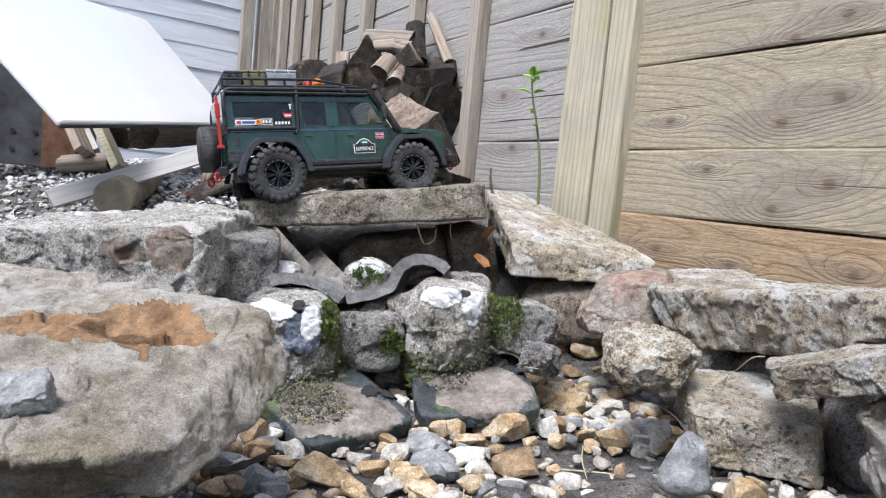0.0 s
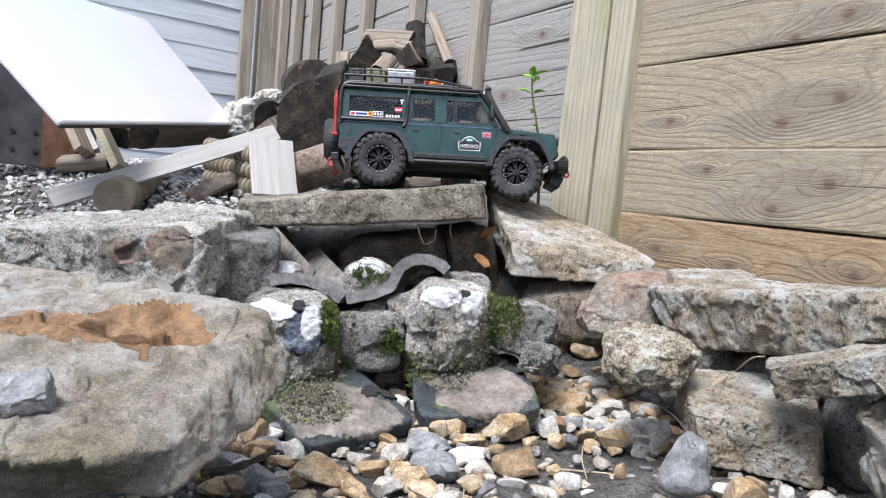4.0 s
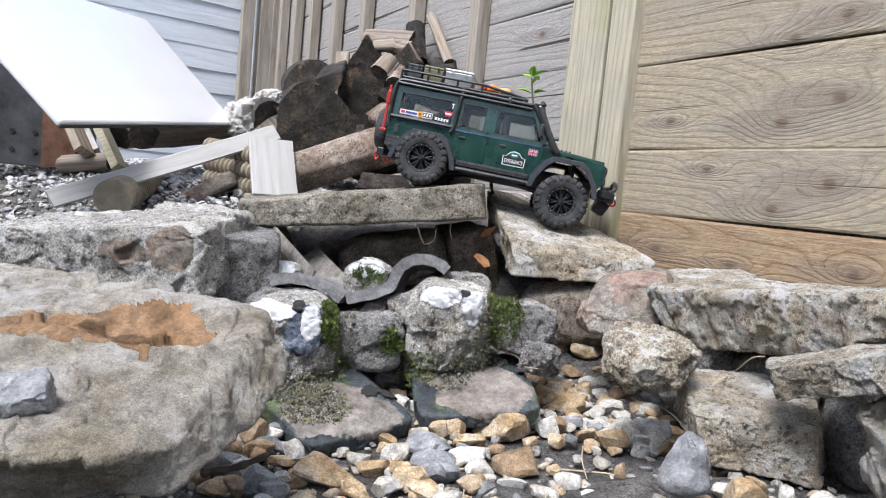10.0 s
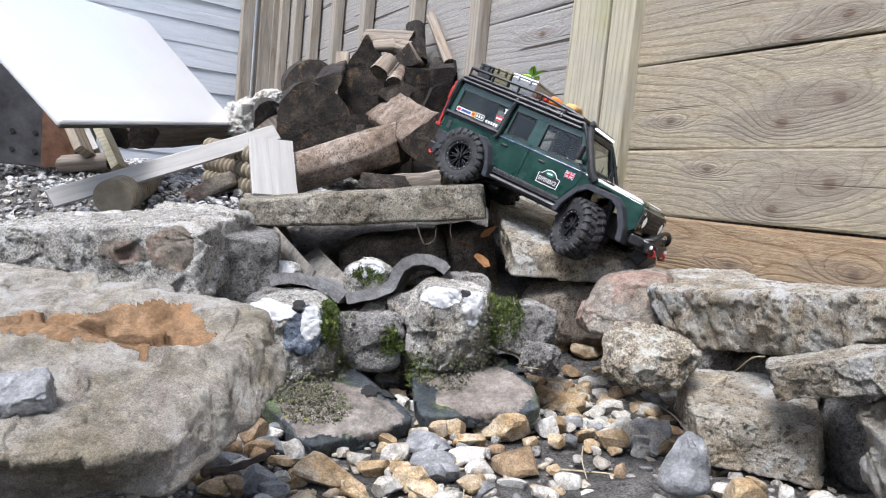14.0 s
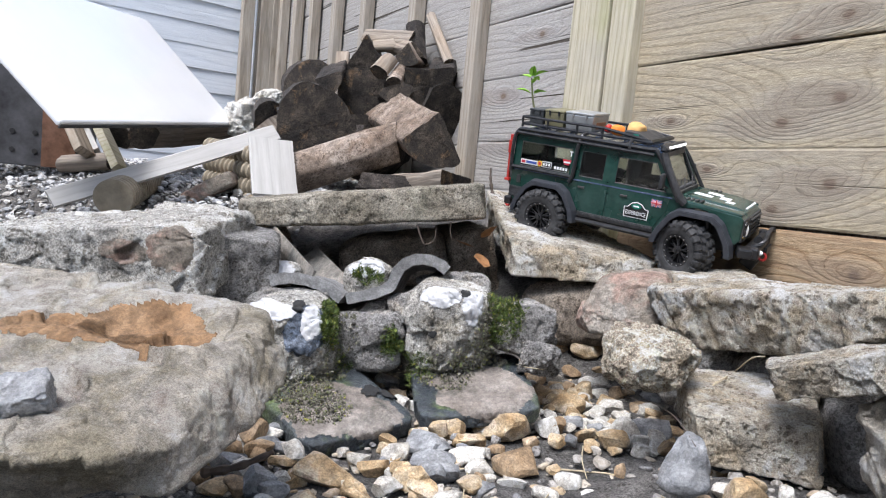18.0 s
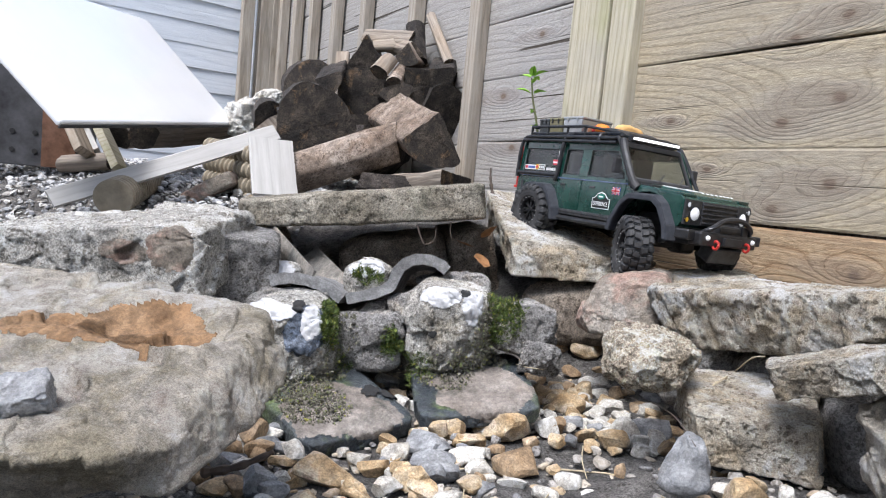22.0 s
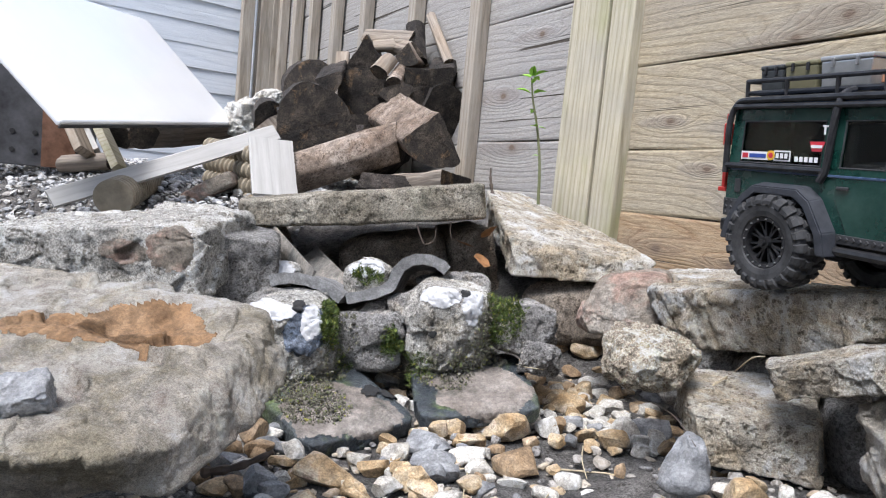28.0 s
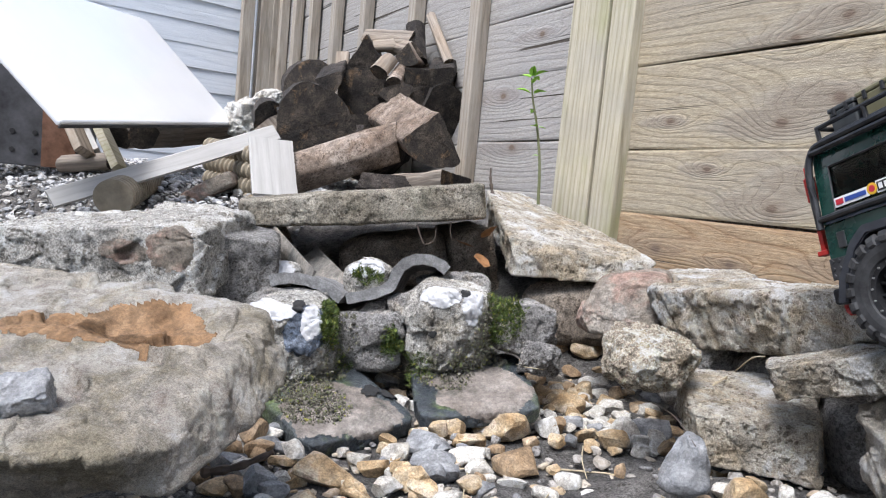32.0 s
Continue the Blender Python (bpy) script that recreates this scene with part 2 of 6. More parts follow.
plain("terracotta", (0.36, 0.17, 0.09), 0.8, 0, 0.25, 30, bumpy=0.001)
# near-black painted in for shade inside holes and pits; also colours flint cores
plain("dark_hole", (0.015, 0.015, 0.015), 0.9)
plain("rusty_steel", (0.022, 0.022, 0.026), 0.75, 0.0, 0.5, 12, bumpy=0.001)
plain("rust", (0.13, 0.055, 0.025), 0.85, 0.1, 0.4, 20, bumpy=0.001)
m, nt, b, node, link = tree("crumbs")
geo = node("ShaderNodeNewGeometry")
link(ramp(nt, geo.outputs["Random Per Island"], [(0.0, (0.05, 0.045, 0.038)), (0.3, (0.12, 0.11, 0.085)), (0.55, (0.15, 0.15, 0.095)), (0.8, (0.22, 0.20, 0.17)), (0.95, (0.15, 0.18, 0.06)), (1.0, (0.34, 0.32, 0.08))]), b.inputs["Base Color"])
b.inputs["Roughness"].default_value = 0.95
m, nt, b, node, link = tree("moss")
geo = node("ShaderNodeNewGeometry")
link(ramp(nt, geo.outputs["Random Per Island"], [(0.0, (0.035, 0.05, 0.015)), (0.45, (0.095, 0.14, 0.035)), (0.75, (0.15, 0.21, 0.05)), (0.93, (0.24, 0.27, 0.065)), (1.0, (0.40, 0.36, 0.06))]), b.inputs["Base Color"])
b.inputs["Roughness"].default_value = 0.9
plain("leaf", (0.22, 0.46, 0.035), 0.5, 0, 0.2, 30)
plain("stem", (0.13, 0.14, 0.06), 0.7)
plain("pipe_tan", (0.24, 0.20, 0.14), 0.6, 0, 0.3, 20)
plain("dead_leaf", (0.26, 0.115, 0.035), 0.7, 0, 0.4, 60)
plain("dry_stalk", (0.50, 0.42, 0.28), 0.8)
plain("dark_twig", (0.10, 0.075, 0.06), 0.9)
# the model car
plain("green_paint", (0.0006, 0.036, 0.026), 0.22, 0, 0.25, 25, coat=0.6)
# dark gloss paint with the sky's reflected blue mixed into the base colour
plain("roof_blue", (0.035, 0.065, 0.13), 0.18, 0, 0.2, 25, coat=0.8)
plain("black_plastic", (0.022, 0.022, 0.024), 0.5, 0, 0.3, 80)
plain("flare_plastic", (0.026, 0.029, 0.037), 0.55, 0, 0.2, 80)
plain("tyre_rubber", (0.010, 0.010, 0.011), 0.7, 0, 0.5, 45, bumpy=0.0004)
plain("black_metal", (0.02, 0.02, 0.022), 0.38, 0.4, 0.3, 60)
plain("steel", (0.55, 0.55, 0.55), 0.3, 0.9, 0.1, 60)
plain("red_paint", (0.42, 0.022, 0.016), 0.4)
plain("orange_cloth", (0.80, 0.22, 0.02), 0.7)
plain("tan_cloth", (0.62, 0.36, 0.13), 0.8)
plain("olive_plastic", (0.17, 0.155, 0.085), 0.55)
plain("dark_box", (0.045, 0.05, 0.052), 0.55)
plain("silver_box", (0.45, 0.46, 0.46), 0.35, 0.7)
plain("sticker_white", (0.8, 0.8, 0.8), 0.4, 0, 0.03)
plain("sticker_red", (0.55, 0.03, 0.05), 0.4)
plain("sticker_blue", (0.03, 0.07, 0.30), 0.4)
plain("sticker_yellow", (0.75, 0.45, 0.03), 0.4)
plain("sticker_green", (0.0, 0.16, 0.11), 0.4)
plain("sticker_black", (0.01, 0.01, 0.01), 0.4)
plain("inside_dark", (0.07, 0.07, 0.075), 0.8)


def glass(name, tint, rough=0.03):
    m, nt, b, node, link = tree(name)
    b.inputs["Base Color"].default_value = (*tint, 1)
    b.inputs["Roughness"].default_value = rough
    b.inputs["Transmission Weight"].default_value = 1.0
    b.inputs["IOR"].default_value = 1.42
    return m


glass("window_glass", (0.68, 0.72, 0.70))
glass("lens_glass", (0.9, 0.92, 0.92))
m, nt, b, node, link = tree("led")
b.inputs["Base Color"].default_value = (0.9, 0.9, 0.9, 1)
b.inputs["Emission Color"].default_value = (0.95, 0.97, 1.0, 1)
b.inputs["Emission Strength"].default_value = 0.9
m, nt, b, node, link = tree("headlamp_glow")
b.inputs["Base Color"].default_value = (0.9, 0.9, 0.9, 1)
b.inputs["Emission Color"].default_value = (0.95, 0.97, 1.0, 1)
b.inputs["Emission Strength"].default_value = 0.08


# ---- mesh helpers ----


def obj(name, verts, faces, material, parent=None, label="", smooth=True):
    me = bpy.data.meshes.new(name)
    me.from_pydata([tuple(v) for v in verts], [], faces)
    me.materials.append(MATS[material])
    if smooth:
        me.polygons.foreach_set("use_smooth", [True] * len(me.polygons))
    ob = new(name, me)
    if parent:
        ob.parent = parent
    return tagged(ob, label)


def part(name, bm, material, parent, label="", smooth=False):
    me = bpy.data.meshes.new(name)
    bm.to_mesh(me)
    bm.free()
    me.materials.append(MATS[material])
    if smooth:
        me.polygons.foreach_set("use_smooth", [True] * len(me.polygons))
    ob = new(name, me)
    ob.parent = parent
    return tagged(ob, label)


def empty(name, label, category, group="", kind="", m=None):
    ob = new(name)
    ob.empty_display_size = 0.05
    if m is not None:
        ob.matrix_world = m
    return tagged(ob, label, category, group, kind)


def add_box(bm, c, s, bevel=0.0, m=None, taper=(1, 1)):
    """A box in bm: centre, size; its top scaled by taper."""
    r = bmesh.ops.create_cube(bm, size=1.0)
    for v in r["verts"]:
        k = taper if v.co.z > 0 else (1, 1)
        v.co = Vector((v.co.x * s[0] * k[0], v.co.y * s[1] * k[1], v.co.z * s[2]))
    vs = r["verts"]
    if bevel:
        es = list({e for v in vs for e in v.link_edges})
        out = bmesh.ops.bevel(bm, geom=es, offset=bevel, segments=2, affect='EDGES', profile=0.5)
        vs = list({v for f in out["faces"] for v in f.verts} | {v for v in vs if v.is_valid})
    for v in vs:
        v.co = (m @ v.co if m else v.co) + Vector(c)
    return bm


def box_bm(c, s, bevel=0.0, m=None, taper=(1, 1)):
    return add_box(bmesh.new(), c, s, bevel, m, taper)


def add_tube(bm, pts, r, seg=8, closed=False):
    """A round bar along the points."""
    pts = [Vector(p) for p in pts]
    rings, n = [], len(pts)
    for i, p in enumerate(pts):
        a = pts[i - 1] if (i > 0 or closed) else p
        c = pts[(i + 1) % n] if (i < n - 1 or closed) else p
        d = (c - a).normalized()
        q = d.to_track_quat('Z', 'Y')
        rr = r[i] if isinstance(r, (list, tuple)) else r
        rings.append([bm.verts.new(p + q @ Vector((math.cos(k * math.tau / seg) * rr, math.sin(k * math.tau / seg) * rr, 0))) for k in range(seg)])
    last = n if closed else n - 1
    for i in range(last):
        a, c = rings[i], rings[(i + 1) % n]
        best = 0
        if closed and i == n - 1:
            best = min(range(seg), key=lambda s: sum((a[k].co - c[(k + s) % seg].co).length for k in range(seg)))
        for k in range(seg):
            bm.faces.new((a[k], a[(k + 1) % seg], c[(k + 1 + best) % seg], c[(k + best) % seg]))
    if not closed:
        bm.faces.new(list(reversed(rings[0])))
        bm.faces.new(rings[-1])
    return bm


def tube_bm(pts, r, seg=8, closed=False):
    return add_tube(bmesh.new(), pts, r, seg, closed)


def curve(pts, n=6):
    """A smooth line through the points."""
    pts = [Vector(p) for p in pts]
    out = []
    for i in range(len(pts) - 1):
        p0, p1, p2, p3 = pts[max(0, i - 1)], pts[i], pts[i + 1], pts[min(len(pts) - 1, i + 2)]
        for k in range(n):
            t = k / n
            out.append(0.5 * ((2 * p1) + (p2 - p0) * t + (2 * p0 - 5 * p1 + 4 * p2 - p3) * t * t + (3 * p1 - p0 - 3 * p2 + p3) * t ** 3))
    return out + [pts[-1]]


def prism_bm(outline, y0, y1, bevel=0.0):
    """A flat outline in x and z, given depth along y."""
    bm = bmesh.new()
    a = [bm.verts.new((x, y0, z)) for x, z in outline]
    c = [bm.verts.new((x, y1, z)) for x, z in outline]
    n = len(outline)
    bm.faces.new(a)
    bm.faces.new(list(reversed(c)))
    for i in range(n):
        bm.faces.new((a[i], c[i], c[(i + 1) % n], a[(i + 1) % n]))
    bmesh.ops.recalc_face_normals(bm, faces=bm.faces[:])
    if bevel:
        bmesh.ops.bevel(bm, geom=bm.edges[:], offset=bevel, segments=2, affect='EDGES', profile=0.5)
    return bm


# value noise on arrays of points
def lattice(p, seed):
    h = (p[..., 0] * 374761393 + p[..., 1] * 668265263 + p[..., 2] * 2147483647 + seed * 974711) & 0xffffffff
    h = ((h ^ (h >> 13)) * 1274126177) & 0xffffffff
    return ((h ^ (h >> 16)) & 0xffff) / 65535.0 * 2 - 1


def vnoise(p, seed):
    p = np.asarray(p, float) + 100.0
    i = np.floor(p).astype(np.int64)
    f = p - i
    f = f * f * (3 - 2 * f)
    out = 0
    for dx in (0, 1):
        for dy in (0, 1):
            for dz in (0, 1):
                w = (f[..., 0] if dx else 1 - f[..., 0]) * (f[..., 1] if dy else 1 - f[..., 1]) * (f[..., 2] if dz else 1 - f[..., 2])
                out = out + w * lattice(i + np.array((dx, dy, dz)), seed)
    return out


def fbm(p, seed, octaves=4, gain=0.5):
    out, amp, p = 0, 1.0, np.asarray(p, float)
    for k in range(octaves):
        out = out + amp * vnoise(p * 2.03 ** k, seed + k * 17)
        amp *= gain
    return out


SPHERES = {}


def sphere(sub):
    if sub not in SPHERES:
        bm = bmesh.new()
        bmesh.ops.create_icosphere(bm, subdivisions=sub, radius=1.0)
        bm.verts.ensure_lookup_table()
        SPHERES[sub] = (np.array([v.co[:] for v in bm.verts]), [tuple(v.index for v in f.verts) for f in bm.faces])
        bm.free()
    return SPHERES[sub]


def block_grid(size, count):
    """The skin of a block, gridded evenly at the block's own proportions, as points in a unit cube."""
    a, b, c = size
    step = math.sqrt(2 * (a * b + b * c + a * c) / count)
    k = [max(3, int(round(d / step))) for d in size]
    index, pts, faces = {}, [], []

    def vert(i):
        if i not in index:
            index[i] = len(pts)
            pts.append([2 * i[j] / k[j] - 1 for j in range(3)])
        return index[i]

    for ax in range(3):
        u, v = (ax + 1) % 3, (ax + 2) % 3
        for side in (0, k[ax]):
            for i in range(k[u]):
                for j in range(k[v]):
                    quad = []
                    for di, dj in ((0, 0), (1, 0), (1, 1), (0, 1)):
                        w = [0, 0, 0]
                        w[ax], w[u], w[v] = side, i + di, j + dj
                        quad.append(vert(tuple(w)))
                    faces.append(tuple(quad if side else quad[::-1]))
    return np.array(pts), faces


def rock_shape(size, seed, sub=4, power=5.0, chips=9, rough=0.05, taper=0.0, lean=0.0, cut=0.8, wedge=0.0, top=0.45, cell=0.026, quad=None, under=0.0, hexa=None, dents=()):
    """A broken stone: a block chipped by planes, its sides broken into small facets, its flat sides smoother."""
    n, faces = sphere(sub) if sub < 5 else block_grid(size, 9000 if sub == 5 else 36000)
    rng = np.random.RandomState(seed)
    half = np.array(size) / 2
    p = n / (np.abs(n) ** power).sum(1, keepdims=True) ** (1 / power)
    nrm = np.sign(p) * np.abs(p) ** (power - 1) / half
    for _ in range(chips):
        d = rng.normal(size=3)
        d /= np.linalg.norm(d)
        reach = (p @ d).max() * rng.uniform(cut, 0.98)
        wave = 0.012 * vnoise(p * 2.2, seed + 3) if sub > 3 else 0.0
        over = np.maximum(p @ d - reach - wave, 0)
        p = p - over[:, None] * d
        nrm[over > 0] = d / half
    nrm /= np.linalg.norm(nrm, axis=1, keepdims=True) + 1e-9
    p[:, 0] *= 1 + taper * p[:, 2]
    p[:, 0] += lean * p[:, 2]
    if wedge:
        p[:, 1] = (p[:, 1] + 1) * (1 - wedge * (p[:, 0] + 1) / 2) - 1
    if hexa:
        # eight corners: the lower four and the upper four, each front left, front right, back right, back left
        f, g, h = ((p[:, i:i + 1] + 1) / 2 for i in range(3))
        lo, hi = (((c[0] * (1 - f) + c[1] * f) * (1 - g) + (c[3] * (1 - f) + c[2] * f) * g) for c in (np.array(hexa[:4]), np.array(hexa[4:])))
        p = lo * (1 - h) + hi * h
        nrm = np.sign(n) * np.abs(n) ** 12
        e = [np.array(hexa[a]) - np.array(hexa[b]) for a, b in ((5, 4), (7, 4), (4, 0))]
        e = [np.cross(e[1], e[2]), np.cross(e[2], e[0]), np.cross(e[0], e[1])]
        nrm = sum(nrm[:, i:i + 1] * (e[i] / np.linalg.norm(e[i])) for i in range(3))
        nrm /= np.linalg.norm(nrm, axis=1, keepdims=True) + 1e-9
        half = (np.array(hexa).max(0) - np.array(hexa).min(0)) / 2
    elif quad:
        # four corners in plan: front left, front right, back right, back left
        p[:, :2] *= 1 - under * (1 - p[:, 2:]) / 2
        f, g = (p[:, :1] + 1) / 2, (p[:, 1:2] + 1) / 2
        c4 = np.array(quad)
        p = np.concatenate([(c4[0] * (1 - f) + c4[1] * f) * (1 - g) + (c4[3] * (1 - f) + c4[2] * f) * g, p[:, 2:] * half[2]], 1)
    else:
        p = p * half
    # hollows broken out of the surface: centre, radii, depth
    for c, r, deep in dents:
        k = np.clip(1 - (((p - np.array(c)) / np.array(r)) ** 2).sum(1) + 0.25 * vnoise(p / 0.02, seed + 7), 0, 1)
        p = p - nrm * (deep * k * k * (3 - 2 * k))[:, None]
    mean = float(np.cbrt(np.prod(half)))
    p = p + nrm * (fbm(p / mean * 1.1, seed, 3, 0.5) * rough * mean * 0.7)[:, None]
    if sub > 3:
        k = min(2.0, rough / 0.06) * (1 - (1 - top) * np.clip((np.abs(nrm[:, 2]) - 0.5) * 3, 0, 1))
        # broken facets: every small cell of the surface has its own height and tilt
        count = int(min(260, max(24, 3.0 * (half[0] * half[1] + half[1] * half[2] + half[0] * half[2]) / cell ** 2)))
        c = p[rng.choice(len(p), count)]
        w = p + np.stack([vnoise(p / 0.013, seed + 40 + i) for i in range(3)], 1) * 0.005
        near = ((w ** 2).sum(1)[:, None] - 2 * w @ c.T + (c ** 2).sum(1)[None]).argmin(1)
        lift, tilt = rng.normal(size=count) * 0.0016, rng.normal(size=(count, 3)) * 0.11
        p = p + nrm * ((lift[near] + ((p - c[near]) * tilt[near]).sum(1)) * k)[:, None]
        p = p + nrm * (fbm(p / 0.03, seed + 11, 4, 0.6) * 0.0022 * k)[:, None]
        p = p - nrm * (np.maximum(0, vnoise(p / 0.010, seed + 23) - 0.3) * 0.005 * k)[:, None]
        if sub > 4:
            p = p + nrm * (fbm(p / 0.0045, seed + 31, 2, 0.6) * 0.0010)[:, None]
    return p, faces


ROT = lambda e: Euler([radians(a) for a in e]).to_matrix()


def rock(name, at, size, turn, seed, material="pale_limestone", sub=5, power=5.0, chips=9, rough=0.05, taper=0.0, lean=0.0, cut=0.8, wedge=0.0, top=0.45, cell=0.026, quad=None, under=0.0, hexa=None, dents=(), label="", category="stone", group=""):
    p, faces = rock_shape(size, seed, sub, power, chips, rough, taper, lean, cut, wedge, top, cell, quad, under, hexa, dents)
    ob = obj(name, p, faces, material)
    ob.matrix_world = pose(*at, *turn)
    return tagged(ob, label, category, group)


# ---- ground ----


def ground_height(x, y):
    """The pit is low; the bed behind it and beside the fence is higher."""
    x, y = np.asarray(x, float), np.asarray(y, float)
    s = np.clip((y + 0.25 * x - 1.25) / 0.75, 0, 1)
    back = 0.30 * s * s * (3 - 2 * s) + 0.07 * np.clip((y - 2.0) / 1.2, 0, 1)
    f = np.clip((0.8468 * x + 0.5319 * y - 0.95) / 0.22, 0, 1)
    side = 0.16 * f * f * (3 - 2 * f)
    # a low bank of gravel before the square block
    side = np.maximum(side, 0.05 * np.clip((0.8468 * x + 0.5319 * y - 0.60) / 0.10, 0, 1) * np.clip((0.86 - y) / 0.10, 0, 1))
    far = np.clip((np.hypot(x, y - 1.5) - 5.0) / 4.0, 0, 1)
    return np.maximum(back, side) * (1 - far)


def make_ground():
    n = 150
    u = np.linspace(-1, 1, n)
    # fine near the pit, coarse towards the horizon
    ax = np.sign(u) * (np.abs(u) * 1.6 + np.abs(u) ** 9 * 400)
    xs, ys = np.meshgrid(ax, ax + 1.2, indexing="ij")
    zs = ground_height(xs, ys)
    near = np.exp(-(xs ** 2 + (ys - 1.2) ** 2) / 9)
    pts = np.stack([xs, ys, zs], -1).reshape(-1, 3)
    pts[:, 2] += fbm(pts * 9, 4, 4) * 0.008 * near.reshape(-1)
    faces = [(i * n + j, (i + 1) * n + j, (i + 1) * n + j + 1, i * n + j + 1) for i in range(n - 1) for j in range(n - 1)]
    return tagged(obj("ground", pts, faces, "soil"), "dark damp soil under the gravel and stones", "ground", kind="structure")


make_ground()


def scatter(name, count, spot, smin, smax, seed, label, sub=1, material="gravel"):
    """Loose gravel: many small chipped stones lying on the ground, in one mesh."""
    rng = np.random.RandomState(seed)
    n, faces = sphere(sub)
    fa = np.array(faces)
    vs, fs, k = [], [], 0
    shapes = [rock_shape((1, 1, 1), 900 + i, sub, 2.6, 16, 0.06, cut=0.62)[0] for i in range(14)]
    while k < count:
        x, y = spot(rng)
        s = smin * (smax / smin) ** (rng.rand() ** 1.6)
        q = shapes[rng.randint(14)] * np.array((s, s * rng.uniform(0.6, 0.95), s * rng.uniform(0.4, 0.75)))
        e = Euler((rng.uniform(-0.5, 0.5), rng.uniform(-0.5, 0.5), rng.uniform(0, 6.28))).to_matrix()
        q = q @ np.array(e).T + (x, y, float(ground_height(x, y)) + s * 0.16)
        vs.append(q)
        fs.append(fa + k * len(n))
        k += 1
    me = bpy.data.meshes.new(name)
    me.from_pydata(np.concatenate(vs).tolist(), [], np.concatenate(fs).tolist())
    me.materials.append(MATS[material])
    return tagged(new(name, me), label, "gravel", kind="stuff")


scatter("gravel", 1500, lambda r: (r.uniform(-0.35, 0.5) if r.rand() < 0.55 else r.uniform(-0.32, 0.06), r.uniform(0.55, 1.3)), 0.006, 0.026, 5, "loose tan, white and grey gravel in the pit", 2)
scatter("gravel", 9500, lambda r: (r.uniform(-2.1, -0.4), r.uniform(1.3, 3.1)), 0.014, 0.045, 6, "grey and white gravel on the ground beside the wood pile", 1, "gravel_grey")

# ---- fences ----
ALONG = Vector((-0.5319, 0.8468, 0.0))
OUT = Vector((0.8468, 0.5319, 0.0))
FENCE_TURN = math.degrees(math.atan2(ALONG.y, ALONG.x))


def on_fence(along, out, z):
    return ALONG * along + OUT * out + Vector((0, 0, z))


def board_mesh(name, length, height, thick, material, seed):
    """One sawn board: slightly bowed, with worn edges."""
    rng = random.Random(seed)
    nx = 24
    prof = [(-thick / 2, -height / 2), (-thick / 2, height / 2 - 0.004), (-thick / 2 + 0.004, height / 2), (thick / 2, height / 2), (thick / 2, -height / 2 + 0.004), (thick / 2 - 0.004, -height / 2)]
    vs, fs = [], []
    for i in range(nx + 1):
        x = (i / nx - 0.5) * length
        dz = 0.0025 * math.sin(x * 5 + seed) + rng.uniform(-0.0007, 0.0007)
        dy = 0.0025 * math.sin(x * 3.1 + seed * 2)
        vs += [(x, y + dy, z + dz) for y, z in prof]
    m = len(prof)
    for i in range(nx):
        for k in range(m):
            fs.append((i * m + k, i * m + (k + 1) % m, (i + 1) * m + (k + 1) % m, (i + 1) * m + k))
    fs += [tuple(range(m - 1, -1, -1)), tuple(range(nx * m, nx * m + m))]
    me = bpy.data.meshes.new(name)
    me.from_pydata(vs, [], fs)
    me.materials.append(MATS[material])
    return me


